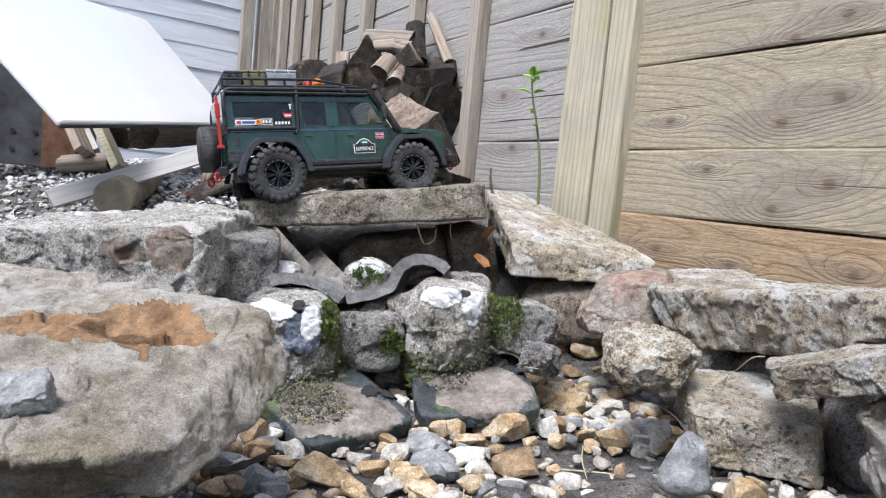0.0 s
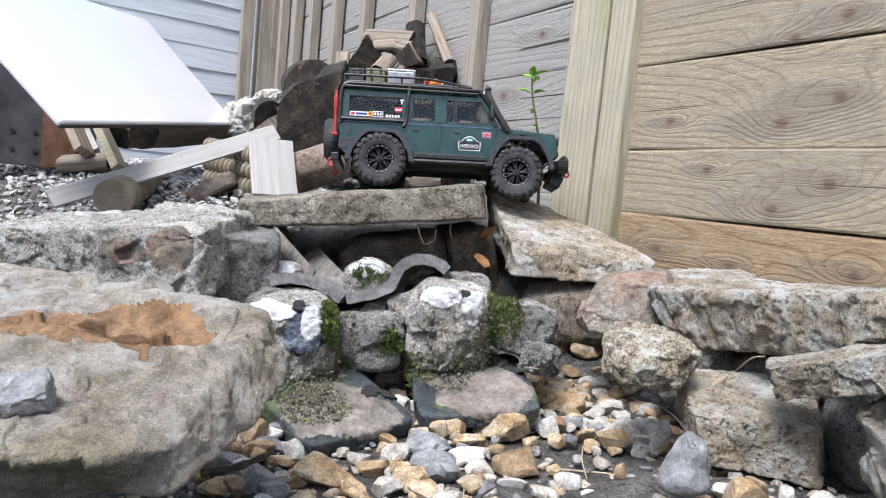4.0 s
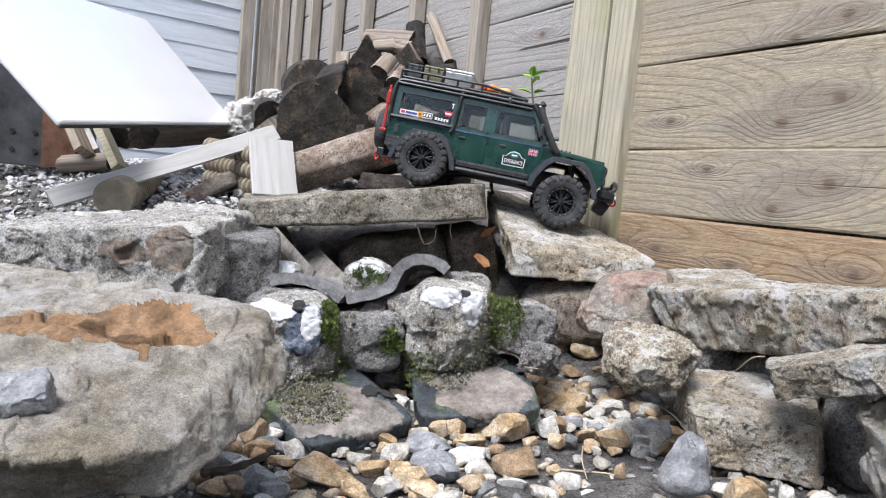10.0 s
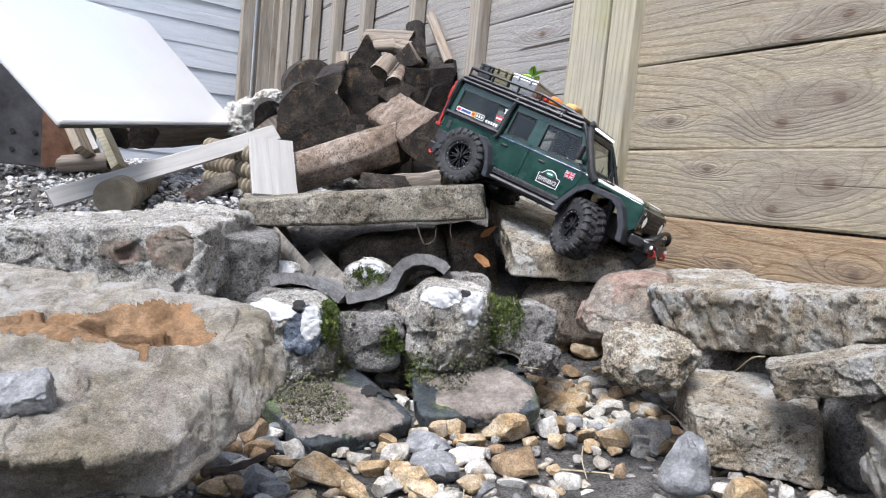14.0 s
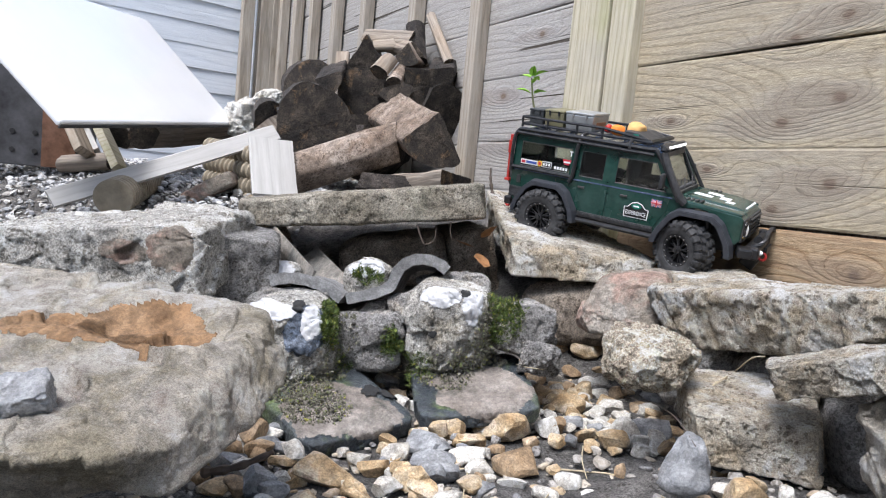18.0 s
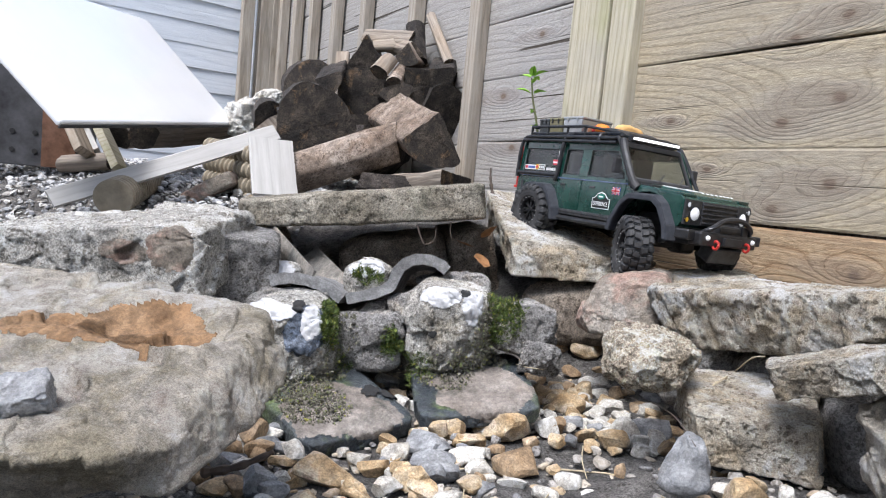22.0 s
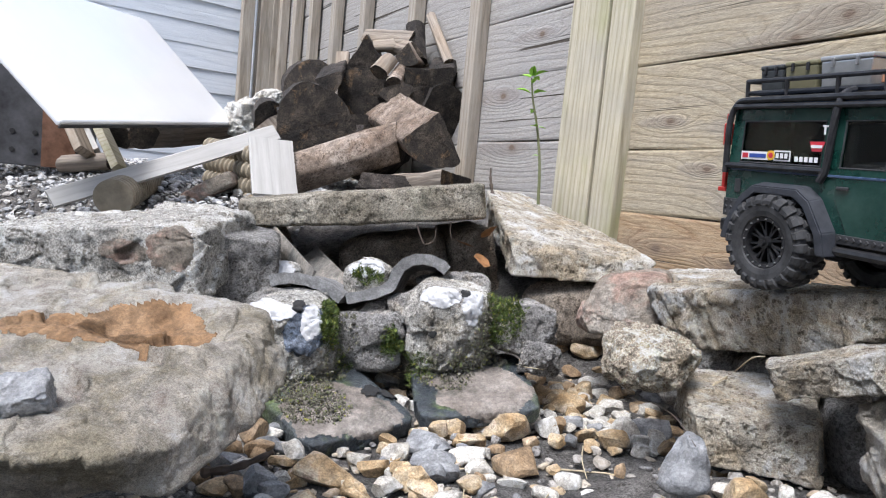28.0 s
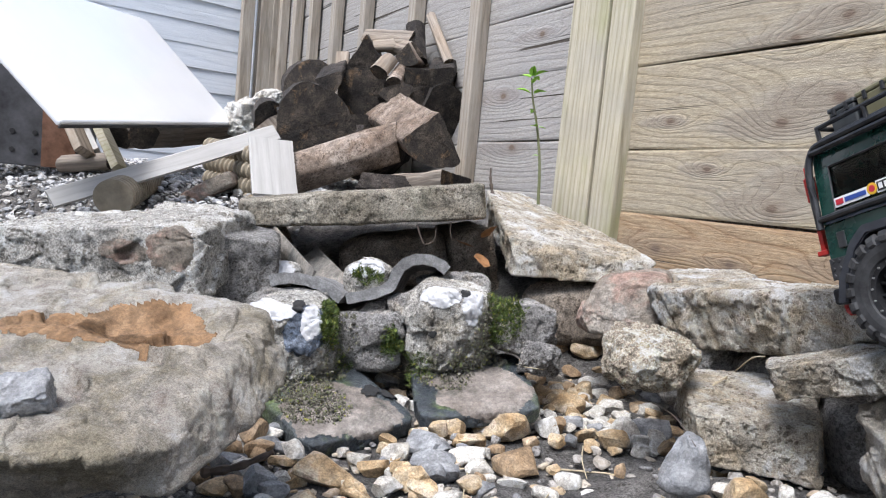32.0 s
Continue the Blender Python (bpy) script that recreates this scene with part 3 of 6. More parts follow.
def grain_board(name, a0, a1, z0, z1, thick, material, seed, knots):
    """One sawn fence board with its year rings led round its knots."""
    mid, zm, h = (a0 + a1) / 2, (z0 + z1) / 2, z1 - z0
    lo = max(a0, 0.35)
    xs = np.unique(np.concatenate([np.linspace(a0, lo, 8), np.linspace(lo, a1, max(2, int((a1 - lo) / 0.006)))])) - mid
    zs = np.linspace(-h / 2, h / 2, max(4, int(h / 0.005)))
    X, Z = np.meshgrid(xs, zs, indexing="ij")
    q = np.stack([X * 1.3, np.full_like(X, seed * 3.7), Z * 5], -1)
    phase = Z / 0.021 + 2.4 * vnoise(q, seed) + 0.7 * vnoise(q * 3.1, seed + 5)
    knot = np.zeros_like(X)
    for ka, kz, rx, rz in knots:
        if z0 - 0.02 < kz < z1 + 0.02:
            wob = 0.25 * vnoise(q * 4, seed + 9)
            d2 = ((X - (ka - mid)) / rx) ** 2 + ((Z - (kz - zm)) / rz) ** 2
            d2 = d2 * (1 + wob)
            phase += 3.4 * np.exp(-0.9 * d2) + 1.8 * np.exp(-0.2 * d2)
            lens = ((X - (ka - mid) - rx * 0.5) / (rx * 1.7)) ** 2 + ((Z - (kz - zm)) / (rz * 1.05)) ** 2
            knot = np.maximum(knot, 0.45 * np.clip(1.6 - 1.3 * lens * (1 + wob), 0, 1) + 0.55 * np.exp(-(((X - (ka - mid)) / (0.011 + rx * 0.09)) ** 2 + ((Z - (kz - zm)) / (0.009 + rz * 0.12)) ** 2)))
    Y = np.full_like(X, thick / 2) + 0.0025 * np.sin(X * 3.1 + seed * 2) + 0.0018 * knot
    Y -= 0.002 * np.clip((np.abs(Z) - h / 2 + 0.005) / 0.005, 0, 1)
    Zw = Z + 0.0022 * np.sin(X * 5 + seed) * (np.abs(Z) > h * 0.45)
    n, m = X.shape
    vs = np.stack([X, Y, Zw], -1).reshape(-1, 3)
    ij = np.arange(n * m).reshape(n, m)
    quads = np.stack([ij[:-1, :-1], ij[:-1, 1:], ij[1:, 1:], ij[1:, :-1]], -1).reshape(-1, 4)
    rim = np.concatenate([ij[:, 0], ij[-1, 1:], ij[-2::-1, -1], ij[0, -2:0:-1]])
    back = vs[rim].copy()
    back[:, 1] -= thick
    k, r = len(vs), len(rim)
    faces = quads.tolist() + [(int(rim[i]), int(rim[(i + 1) % r]), k + (i + 1) % r, k + i) for i in range(r)] + [tuple(range(k, k + r))]
    me = bpy.data.meshes.new(name)
    me.from_pydata(np.concatenate([vs, back]).tolist(), [], faces)
    me.materials.append(MATS[material])
    for nm, f in (("phase", phase), ("knot", knot)):
        at = me.attributes.new(nm, 'FLOAT', 'POINT')
        at.data.foreach_set("value", np.concatenate([f.reshape(-1), f.reshape(-1)[rim]]))
    return me


def fence_bay(name, a0, a1, out, levels, mats, label, knots):
    """A bay of horizontal boards between two posts."""
    bay = empty(name, label, "fence", kind="structure", m=pose(*on_fence((a0 + a1) / 2, out, 0), 0, 0, FENCE_TURN))
    for i in range(len(levels) - 1):
        b = new("board", grain_board("board", a0, a1, levels[i] + 0.001, levels[i + 1] - 0.001, 0.02, mats[min(i, len(mats) - 1)], i * 3 + len(name), knots))
        b.parent = bay
        b.location = (0, (0.0, 0.002, 0.001)[i % 3], (levels[i] + levels[i + 1]) / 2)
    part("backing", box_bm((0, -0.022, (levels[0] + levels[-1]) / 2), (a1 - a0, 0.012, levels[-1] - levels[0]), 0.001), "brown_post", bay)
    return bay


# knots: along the fence, height, half width, half height
NEAR_KNOTS = [(0.787, 0.562, 0.075, 0.039), (0.783, 0.388, 0.070, 0.032), (0.679, 0.605, 0.079, 0.039), (0.676, 0.443, 0.070, 0.037), (0.608, 0.280, 0.059, 0.026), (0.780, 0.726, 0.064, 0.021), (0.683, 0.756, 0.060, 0.029), (1.060, 0.273, 0.089, 0.022), (0.860, 0.261, 0.053, 0.017), (0.947, 0.464, 0.039, 0.015), (1.065, 0.575, 0.041, 0.014)]
MIDDLE_KNOTS = [(1.761, 0.686, 0.105, 0.038), (1.687, 0.518, 0.111, 0.037), (1.592, 0.859, 0.082, 0.024)]
FAR_KNOTS = [(2.1 + 0.37 * k, 0.55 + (k * 0.37) % 0.8, 0.09, 0.03) for k in range(6)]
LEVELS = [0.02, 0.195, 0.352, 0.509, 0.715, 0.90, 1.08, 1.26, 1.44, 1.62, 1.8]
fence_bay("fence_near", -1.6, 1.30, 1.275, LEVELS, ["fence_board_low", "fence_board_low", "fence_board"], "weathered horizontal fence boards with large knots", NEAR_KNOTS)
fence_bay("fence_middle", 1.40, 1.93, 1.29, [z + 0.03 for z in LEVELS], ["fence_board_low", "fence_grey"], "grey weathered horizontal fence boards", MIDDLE_KNOTS)
fence_bay("fence_far", 1.94, 4.36, 1.30, [z + 0.02 for z in LEVELS], ["fence_grey"], "grey weathered fence boards in the shade", FAR_KNOTS)


def fence_post(name, along, out, wide, deep, z1, label, material="post_wood", lean=0.0):
    bm = box_bm((0, 0, z1 / 2), (wide, deep, z1), 0.004)
    for v in bm.verts:
        v.co.x += 0.002 * math.sin(v.co.z * 7)
    ob = new(name, bpy.data.meshes.new(name))
    bm.to_mesh(ob.data)
    bm.free()
    ob.data.materials.append(MATS[material])
    ob.matrix_world = pose(*on_fence(along, out, 0), 0, lean, FENCE_TURN)
    return tagged(ob, label, "fence post", "fence posts", "structure")


fence_post("fence_post", 1.340, 1.265, 0.139, 0.075, 2.0, "pale sawn fence post with green algae")
fence_post("fence_post", 1.225, 1.262, 0.079, 0.06, 2.0, "narrow weathered batten fixed beside the fence post", "post_wood")
for a in (1.907, 2.36, 2.84, 3.2, 3.53, 3.81, 4.07, 4.25):
    fence_post("fence_post", a, 1.255, 0.055, 0.05, 2.0, "weathered vertical fence batten", "brown_post")


# back fence, painted, meeting the first at the corner
CORNER = on_fence(4.36, 1.30, 0)
back = empty("fence_back", "pale blue-grey painted lapped fence panel", "fence", kind="structure", m=Matrix.Translation(CORNER - OUT * 1.6) @ pose(0, 0, 0, 0, 0, FENCE_TURN - 90))
for i in range(15):
    b = new("board", board_mesh("board", 3.2, 0.15, 0.014, "painted_board", i))
    b.parent = back
    b.matrix_local = pose(0, 0, 0.1 + i * 0.135, -3)
for k in range(3):
    part("batten", box_bm((1.48 - k * 1.1, -0.03, 1.05), (0.06, 0.04, 2.1), 0.003), "painted_board", back)
fence_post("fence_post", 4.27, 1.20, 0.09, 0.09, 2.1, "brown timber corner post", "brown_post")
fence_post("fence_post", 4.25, 1.08, 0.07, 0.07, 2.1, "brown timber corner post", "brown_post")
# plain fences that close the yard behind the camera
for nm, c, r, ln in (("fence_left", (-3.2, 0.6, 0.9), 90, 7.0), ("fence_rear", (0.3, -4.0, 0.9), 0, 9.0)):
    ob = new(nm, bpy.data.meshes.new(nm))
    bm = box_bm((0, 0, 0), (ln, 0.04, 1.8), 0.004)
    bm.to_mesh(ob.data)
    bm.free()
    ob.data.materials.append(MATS["brown_post"])
    ob.matrix_world = pose(*c, 0, 0, r)
    tagged(ob, "plain weathered fence closing the yard", "fence", kind="structure")


# ---- wood ----


def log(name, p0, p1, r, seed, label, side="bark", split=None, group="wood pile"):
    """A length of wood with bark and two sawn ends; split gives a flat cloven face."""
    a, c = Vector(p0), Vector(p1)
    ln = (c - a).length
    rng = np.random.RandomState(seed * 31)
    nx, ns = 26, 64
    us = np.linspace(0, 1, nx)
    th = np.linspace(0, 2 * np.pi, ns, endpoint=False)
    U, T = np.meshgrid(us, th, indexing="ij")
    rad = r * (1 + 0.05 * np.sin(2 * T + seed) + 0.035 * np.sin(3 * T + seed * 2.1) + 0.06 * (U - 0.5))
    # cloven faces: flat cuts through the round
    ang = 0.5 + rng.uniform(0, 1.6)
    cuts = [(ang, split), (ang + rng.uniform(1.5, 2.1), 0.55)] if split is not None else [(seed * 1.3, 0.9), (seed * 1.3 + 2.4, 0.95)]
    if r > 0.028:
        for ang, lim in cuts:
            away = np.cos(T - ang)
            rad = np.where(away > 0.05, np.minimum(rad, lim * r * (1 + 0.08 * vnoise(np.stack([U * 3, T * 0, T * 0 + seed], -1), seed)) / np.maximum(away, 0.05)), rad)
    P = np.stack([U * ln, np.cos(T) * rad, np.sin(T) * rad], -1)
    slant = rng.uniform(-0.35, 0.35, 2)
    P[..., 0] += (P[..., 1] * slant[0] + P[..., 2] * slant[1]) * (np.abs(U - 0.5) * 2) ** 3
    nrm = np.stack([np.zeros_like(T), np.cos(T), np.sin(T)], -1)
    P = P + nrm * (fbm(P / r * np.array((0.35, 2.2, 2.2)), seed, 5, 0.65) * r * 0.045)[..., None]
    flat = P.reshape(-1, 3)
    faces = [(i * ns + k, i * ns + (k + 1) % ns, (i + 1) * ns + (k + 1) % ns, (i + 1) * ns + k) for i in range(nx - 1) for k in range(ns)]
    body = obj(name, flat, faces, side)
    body.matrix_world = Matrix.Translation(a) @ (c - a).to_track_quat('X', 'Z').to_matrix().to_4x4()
    tagged(body, label, "log", group)
    for e in (0, nx - 1):
        ring = P[e]
        mid = ring.mean(0)
        vs, fs = [], []
        for j in range(5):
            k = 1 - j / 5
            w = mid + (ring - mid) * k
            w[:, 0] += rng.uniform(-1, 1, ns) * r * 0.012 * (j > 0)
            vs += w.tolist()
        vs.append(mid.tolist())
        for j in range(4):
            fs += [(j * ns + k, j * ns + (k + 1) % ns, (j + 1) * ns + (k + 1) % ns, (j + 1) * ns + k) for k in range(ns)]
        fs += [(4 * ns + k, 4 * ns + (k + 1) % ns, 5 * ns) for k in range(ns)]
        obj("sawn_end", vs, fs, "log_end", body)
    return body


def plank(name, p0, p1, wide, thick, tilt, material, label, upright=False, group=""):
    a, c = Vector(p0), Vector(p1)
    me = board_mesh(name, (c - a).length, wide, thick, material, int(wide * 1000))
    ob = new(name, me)
    ob.matrix_world = Matrix.Translation((a + c) / 2) @ (c - a).to_track_quat('X', 'Z').to_matrix().to_4x4() @ pose(0, 0, 0, 90 if upright else tilt)
    return tagged(ob, label, "plank", group)


# ---- white panel leaning in the yard ----
def make_panel():
    u = Vector((0.042, 1.096, 0.112))
    v = Vector((-0.372, -0.110, 0.357))
    v = v - u * (v.dot(u) / u.dot(u))
    w = u.cross(v).normalized()
    m = Matrix((u.normalized(), v.normalized(), w)).transposed().to_4x4()
    m.translation = Vector((-0.911, 1.53, 0.429)) + u / 2 + v / 2
    panel = empty("white_panel", "glossy white panel propped at a slant over the logs", "panel", m=m)
    part("sheet", box_bm((0, 0, 0), (u.length, v.length, 0.018), 0.006), "white_gloss", panel)
    part("edge_trim", box_bm((0, -v.length / 2 - 0.003, -0.004), (u.length, 0.004, 0.010), 0.001), "black_plastic", panel)


make_panel()

# ---- stones and wood ----
rock("concrete_slab", (-0.205, 1.605, 0.307), (0.583, 0.393, 0.071), (0, 0, 0), 3, material='concrete', sub=6, power=30.0, chips=3, rough=0.04, cut=0.95, hexa=[(-0.229, -0.195, -0.065), (0.296, -0.195, 0.001), (0.296, 0.195, 0.012), (-0.334, 0.195, -0.086), (-0.245, -0.195, -0.01), (0.28, -0.195, 0.079), (0.281, 0.195, 0.082), (-0.345, 0.195, -0.013)], label="weathered concrete slab laid as a bridge between stones")
rock("sloping_slab", (0.232, 1.565, 0.277), (0.238, 0.51, 0.084), (0, 0, 0), 5, material='pale_limestone', sub=6, power=20.0, chips=4, rough=0.05, cut=0.92, hexa=[(-0.082, -0.215, -0.083), (0.177, -0.235, -0.069), (0.048, 0.315, -0.02), (-0.115, 0.125, -0.005), (-0.095, -0.225, -0.002), (0.227, -0.205, -0.023), (-0.022, 0.315, 0.102), (-0.138, 0.125, 0.099)], label="pale grey concrete slab leaning down from the bridge")
rock("long_stone", (0.503, 0.952, 0.228), (0.388, 0.203, 0.068), (0, 0, 0), 8, material='pale_limestone', sub=6, power=12.0, chips=8, rough=0.07, cut=0.88, hexa=[(-0.124, 0.088, -0.092), (0.03, -0.253, -0.006), (0.146, -0.093, -0.001), (-0.005, 0.247, -0.066), (-0.183, 0.108, 0.012), (0.018, -0.253, 0.065), (0.135, -0.093, 0.066), (-0.017, 0.247, 0.021)], label="long flat pale stone with a mossy stained front face")
rock("flat_stone", (0.509, 1.221, 0.228), (0.173, 0.204, 0.062), (0, 0, 0), 9, material='pale_limestone', sub=6, power=8.0, chips=8, rough=0.05, cut=0.9, hexa=[(-0.099, -0.051, -0.032), (0.019, -0.141, -0.01), (0.145, 0.029, -0.022), (-0.01, 0.139, -0.045), (-0.119, -0.031, 0.021), (0.019, -0.141, 0.028), (0.086, 0.039, 0.043), (-0.041, 0.159, 0.017)], label="pale flat stone lying behind the long stone")
rock("red_boulder", (0.343, 1.174, 0.196), (0.147, 0.163, 0.111), (0, 0, 0), 11, material='red_stone', sub=6, power=5.0, chips=8, rough=0.045, cut=0.86, cell=0.05, hexa=[(-0.118, -0.074, -0.063), (0.037, -0.124, -0.049), (0.117, 0.066, -0.04), (-0.072, 0.086, -0.063), (-0.069, -0.034, 0.04), (0.037, -0.074, 0.067), (0.093, 0.066, 0.064), (-0.024, 0.086, 0.044)], label="smooth reddish stone with a dark round mark")
rock("rough_lump", (0.297, 0.894, 0.160), (0.128, 0.130, 0.076), (0, -2, 0), 13, material='pebbly_concrete', power=3.0, chips=12, rough=0.07, sub=6, cell=0.012, top=1.0, label="rough lump of pebbly concrete")
rock("square_block", (0.434, 0.854, 0.095), (0.188, 0.171, 0.08), (0, 0, 0), 15, material='pale_limestone', sub=6, power=30.0, chips=3, rough=0.045, cut=0.95, hexa=[(-0.09, -0.064, -0.04), (0.039, -0.094, -0.046), (0.158, 0.056, -0.04), (-0.075, 0.086, -0.017), (-0.109, -0.064, 0.02), (0.035, -0.094, 0.029), (0.11, 0.066, 0.053), (-0.067, 0.106, 0.041)], label="square pale stone block on the gravel")
rock("thin_stone", (0.461, 0.725, 0.203), (0.157, 0.108, 0.042), (0, 0, 0), 17, material='pale_limestone', sub=6, power=24.0, chips=5, rough=0.05, cut=0.92, hexa=[(-0.062, 0.015, -0.047), (0.015, -0.105, 0.01), (0.089, -0.005, 0.002), (-0.014, 0.095, -0.045), (-0.08, 0.015, -0.008), (0.008, -0.105, 0.052), (0.082, -0.005, 0.048), (-0.038, 0.095, -0.012)], label="thin pale stone resting on the square block")
rock("edge_stone", (0.492, 0.655, 0.135), (0.050, 0.090, 0.120), (0, -10, 1), 19, material='boulder_stone', power=4.0, chips=8, rough=0.1, label="brownish stone at the foot of the square block")
rock("grey_flint", (0.289, 0.697, 0.090), (0.041, 0.050, 0.070), (0, 6, -1), 21, material='flint_grey', power=3.2, chips=12, rough=0.05, taper=-0.55, sub=4, label="pointed grey flint standing on the gravel")
rock("boulder", (-0.299, 0.575, 0.153), (0.268, 0.32, 0.095), (0, 0, 0), 23, material='boulder_stone', sub=6, power=8.0, chips=5, rough=0.05, cut=0.9, top=1.0, cell=0.05, dents=[((0.035, 0.035, 0.055), (0.090, 0.055, 0.06), 0.020), ((-0.075, 0.105, 0.06), (0.02, 0.018, 0.03), 0.016)], hexa=[(-0.028, -0.135, -0.049), (0.137, -0.115, -0.037), (0.173, 0.085, 0.006), (-0.3, 0.225, -0.121), (0.031, -0.215, 0.016), (0.117, -0.135, 0.015), (0.131, 0.125, 0.08), (-0.261, 0.165, 0.09)], label="large pale rough boulder with a sandy patch")
rock("slate_piece", (-0.292, 0.445, 0.186), (0.057, 0.030, 0.026), (28, -10, 21), 25, material='flint_grey', power=12.0, chips=5, rough=0.03, sub=5, cut=0.9, quad=[(-0.029, -0.015), (0.028, -0.015), (0.026, 0.014), (-0.025, 0.015)], label="broken piece of grey slate on the boulder")
rock("long_block", (-0.561, 1.158, 0.201), (0.379, 0.250, 0.120), (4, -6, -4), 27, material='grey_concrete', power=16.0, chips=8, rough=0.07, cut=0.9, sub=6, label="long grey stone block with a reddish broken end")
rock("pale_rubble", (-0.522, 1.373, 0.227), (0.203, 0.200, 0.100), (6, -1, 14), 29, material='grey_concrete', power=4.0, chips=9, rough=0.09, label="pale rough concrete rubble behind the blocks")
rock("dark_block", (-0.376, 1.214, 0.190), (0.143, 0.200, 0.130), (3, -0, 16), 31, material='grey_stone', power=8.0, chips=11, rough=0.035, cut=0.8, label="dark grey angular stone beside the long block")
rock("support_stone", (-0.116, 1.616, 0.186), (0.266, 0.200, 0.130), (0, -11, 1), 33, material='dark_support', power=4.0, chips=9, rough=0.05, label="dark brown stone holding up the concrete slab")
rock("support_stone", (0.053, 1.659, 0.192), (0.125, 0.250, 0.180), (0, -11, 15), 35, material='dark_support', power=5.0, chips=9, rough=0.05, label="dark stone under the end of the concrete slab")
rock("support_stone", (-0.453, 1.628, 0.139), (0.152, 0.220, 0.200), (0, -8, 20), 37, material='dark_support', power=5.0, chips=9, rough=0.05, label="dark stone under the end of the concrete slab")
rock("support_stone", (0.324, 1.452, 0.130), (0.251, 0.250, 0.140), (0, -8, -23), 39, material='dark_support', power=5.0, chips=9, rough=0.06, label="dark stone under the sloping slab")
# unpainted lumps: their white and bluish areas are flint rind and core
rock("painted_lump", (-0.227, 1.033, 0.101), (0.137, 0.130, 0.150), (0, -8, 1), 41, material='grey_concrete', power=3.4, sub=6, chips=6, rough=0.06, label="rounded concrete lump with white and bluish flint")
rock("painted_lump", (0.021, 1.106, 0.138), (0.153, 0.130, 0.150), (0, -10, 1), 43, material='grey_concrete', power=3.4, sub=6, chips=6, rough=0.06, label="rounded concrete lump with white flint and moss")
rock("painted_lump", (-0.293, 1.205, 0.172), (0.082, 0.090, 0.062), (0, -5, 0), 45, material='grey_concrete', power=2.6, sub=6, chips=3, rough=0.06, label="small concrete lump with white flint")
rock("painted_lump", (-0.136, 1.245, 0.178), (0.092, 0.090, 0.078), (0, -8, 1), 47, material='grey_concrete', power=2.6, sub=6, chips=3, rough=0.06, label="small concrete lump with white flint and moss")
rock("grey_cobble", (-0.116, 1.106, 0.099), (0.128, 0.120, 0.100), (0, -4, 0), 49, material='grey_stone', power=4.5, chips=16, rough=0.07, cut=0.72, label="grey rounded stone with moss on its side")
rock("grey_cobble", (0.157, 1.134, 0.139), (0.121, 0.130, 0.100), (0, -1, 0), 51, material='grey_stone', power=4.5, chips=16, rough=0.07, cut=0.72, label="dark grey stone with moss on its side")
rock("grey_cobble", (0.028, 1.201, 0.176), (0.134, 0.100, 0.070), (0, -5, 0), 53, material='grey_stone', power=4.5, chips=16, rough=0.07, cut=0.72, label="grey rounded stone behind the flint lump")
rock("grey_cobble", (-0.055, 1.148, 0.139), (0.061, 0.080, 0.070), (0, -8, 1), 55, material='grey_stone', power=4.5, chips=16, rough=0.07, cut=0.72, label="small grey rounded stone between the lumps")
rock("grey_cobble", (-0.266, 1.137, 0.135), (0.150, 0.100, 0.060), (0, -8, 1), 57, material='grey_stone', power=4.5, chips=16, rough=0.07, cut=0.72, label="grey flattish stone behind the flint lump")
rock("slate_plate", (-0.152, 0.957, 0.028), (0.183, 0.220, 0.032), (10, -3, 42), 59, material='dark_rim', power=9.0, sub=6, chips=2, rough=0.012, cut=0.97, cell=0.08, label="dark slate plate with moss and a broken hole")
rock("slate_plate", (0.067, 1.041, 0.047), (0.189, 0.190, 0.030), (12, -7, 7), 61, material='dark_rim', power=9.0, sub=6, chips=2, rough=0.012, cut=0.97, cell=0.08, label="dark slate plate with moss on it")
log("log", (-0.480, 2.060, 0.372), (-0.176, 2.150, 0.508), 0.066, 1, "pale barked log lying on the wood pile", side='bark_brown')
log("log", (-0.216, 2.382, 0.623), (-0.049, 2.022, 0.527), 0.1, 2, "dark split half log with a sawn end", split=0.35, side='bark_brown')
log("log", (-0.162, 2.109, 0.371), (0.007, 1.931, 0.397), 0.085, 3, "short split log with a dark end", split=0.2, side='split_wood')
log("log", (-0.583, 2.631, 0.606), (-0.462, 2.224, 0.534), 0.13, 4, "thick dark log with a charred torn end", side='bark')
log("log", (-0.653, 2.845, 0.756), (-0.560, 2.539, 0.698), 0.1, 5, "dark log end on the wood pile", side='bark')
log("log", (-0.396, 2.744, 0.741), (-0.341, 2.438, 0.689), 0.095, 6, "dark sawn log end on the wood pile", side='bark')
log("log", (-0.375, 2.756, 0.882), (-0.350, 2.500, 0.827), 0.09, 7, "dark round log end on the wood pile", split=0.5, side='bark')
log("log", (-0.146, 2.750, 0.811), (-0.123, 2.393, 0.753), 0.12, 8, "split dark log on the wood pile", split=0.3, side='bark')
log("log", (-0.250, 2.924, 0.511), (-0.325, 2.370, 0.491), 0.12, 9, "dark log deep in the wood pile", side='bark')
log("log", (-0.085, 2.639, 0.688), (-0.035, 2.383, 0.640), 0.09, 10, "dark log beside the fence", side='bark')
log("log", (-0.380, 2.661, 0.946), (-0.179, 2.508, 0.921), 0.035, 11, "thin split piece on top of the wood pile", split=0.2, side='split_wood')
log("log", (-0.288, 2.659, 0.926), (-0.171, 2.454, 0.871), 0.04, 12, "grey split piece on top of the wood pile", split=0.2, side='log_side')
log("log", (-0.187, 2.564, 0.977), (-0.159, 2.500, 0.830), 0.035, 13, "torn dark splinter on top of the wood pile", side='bark')
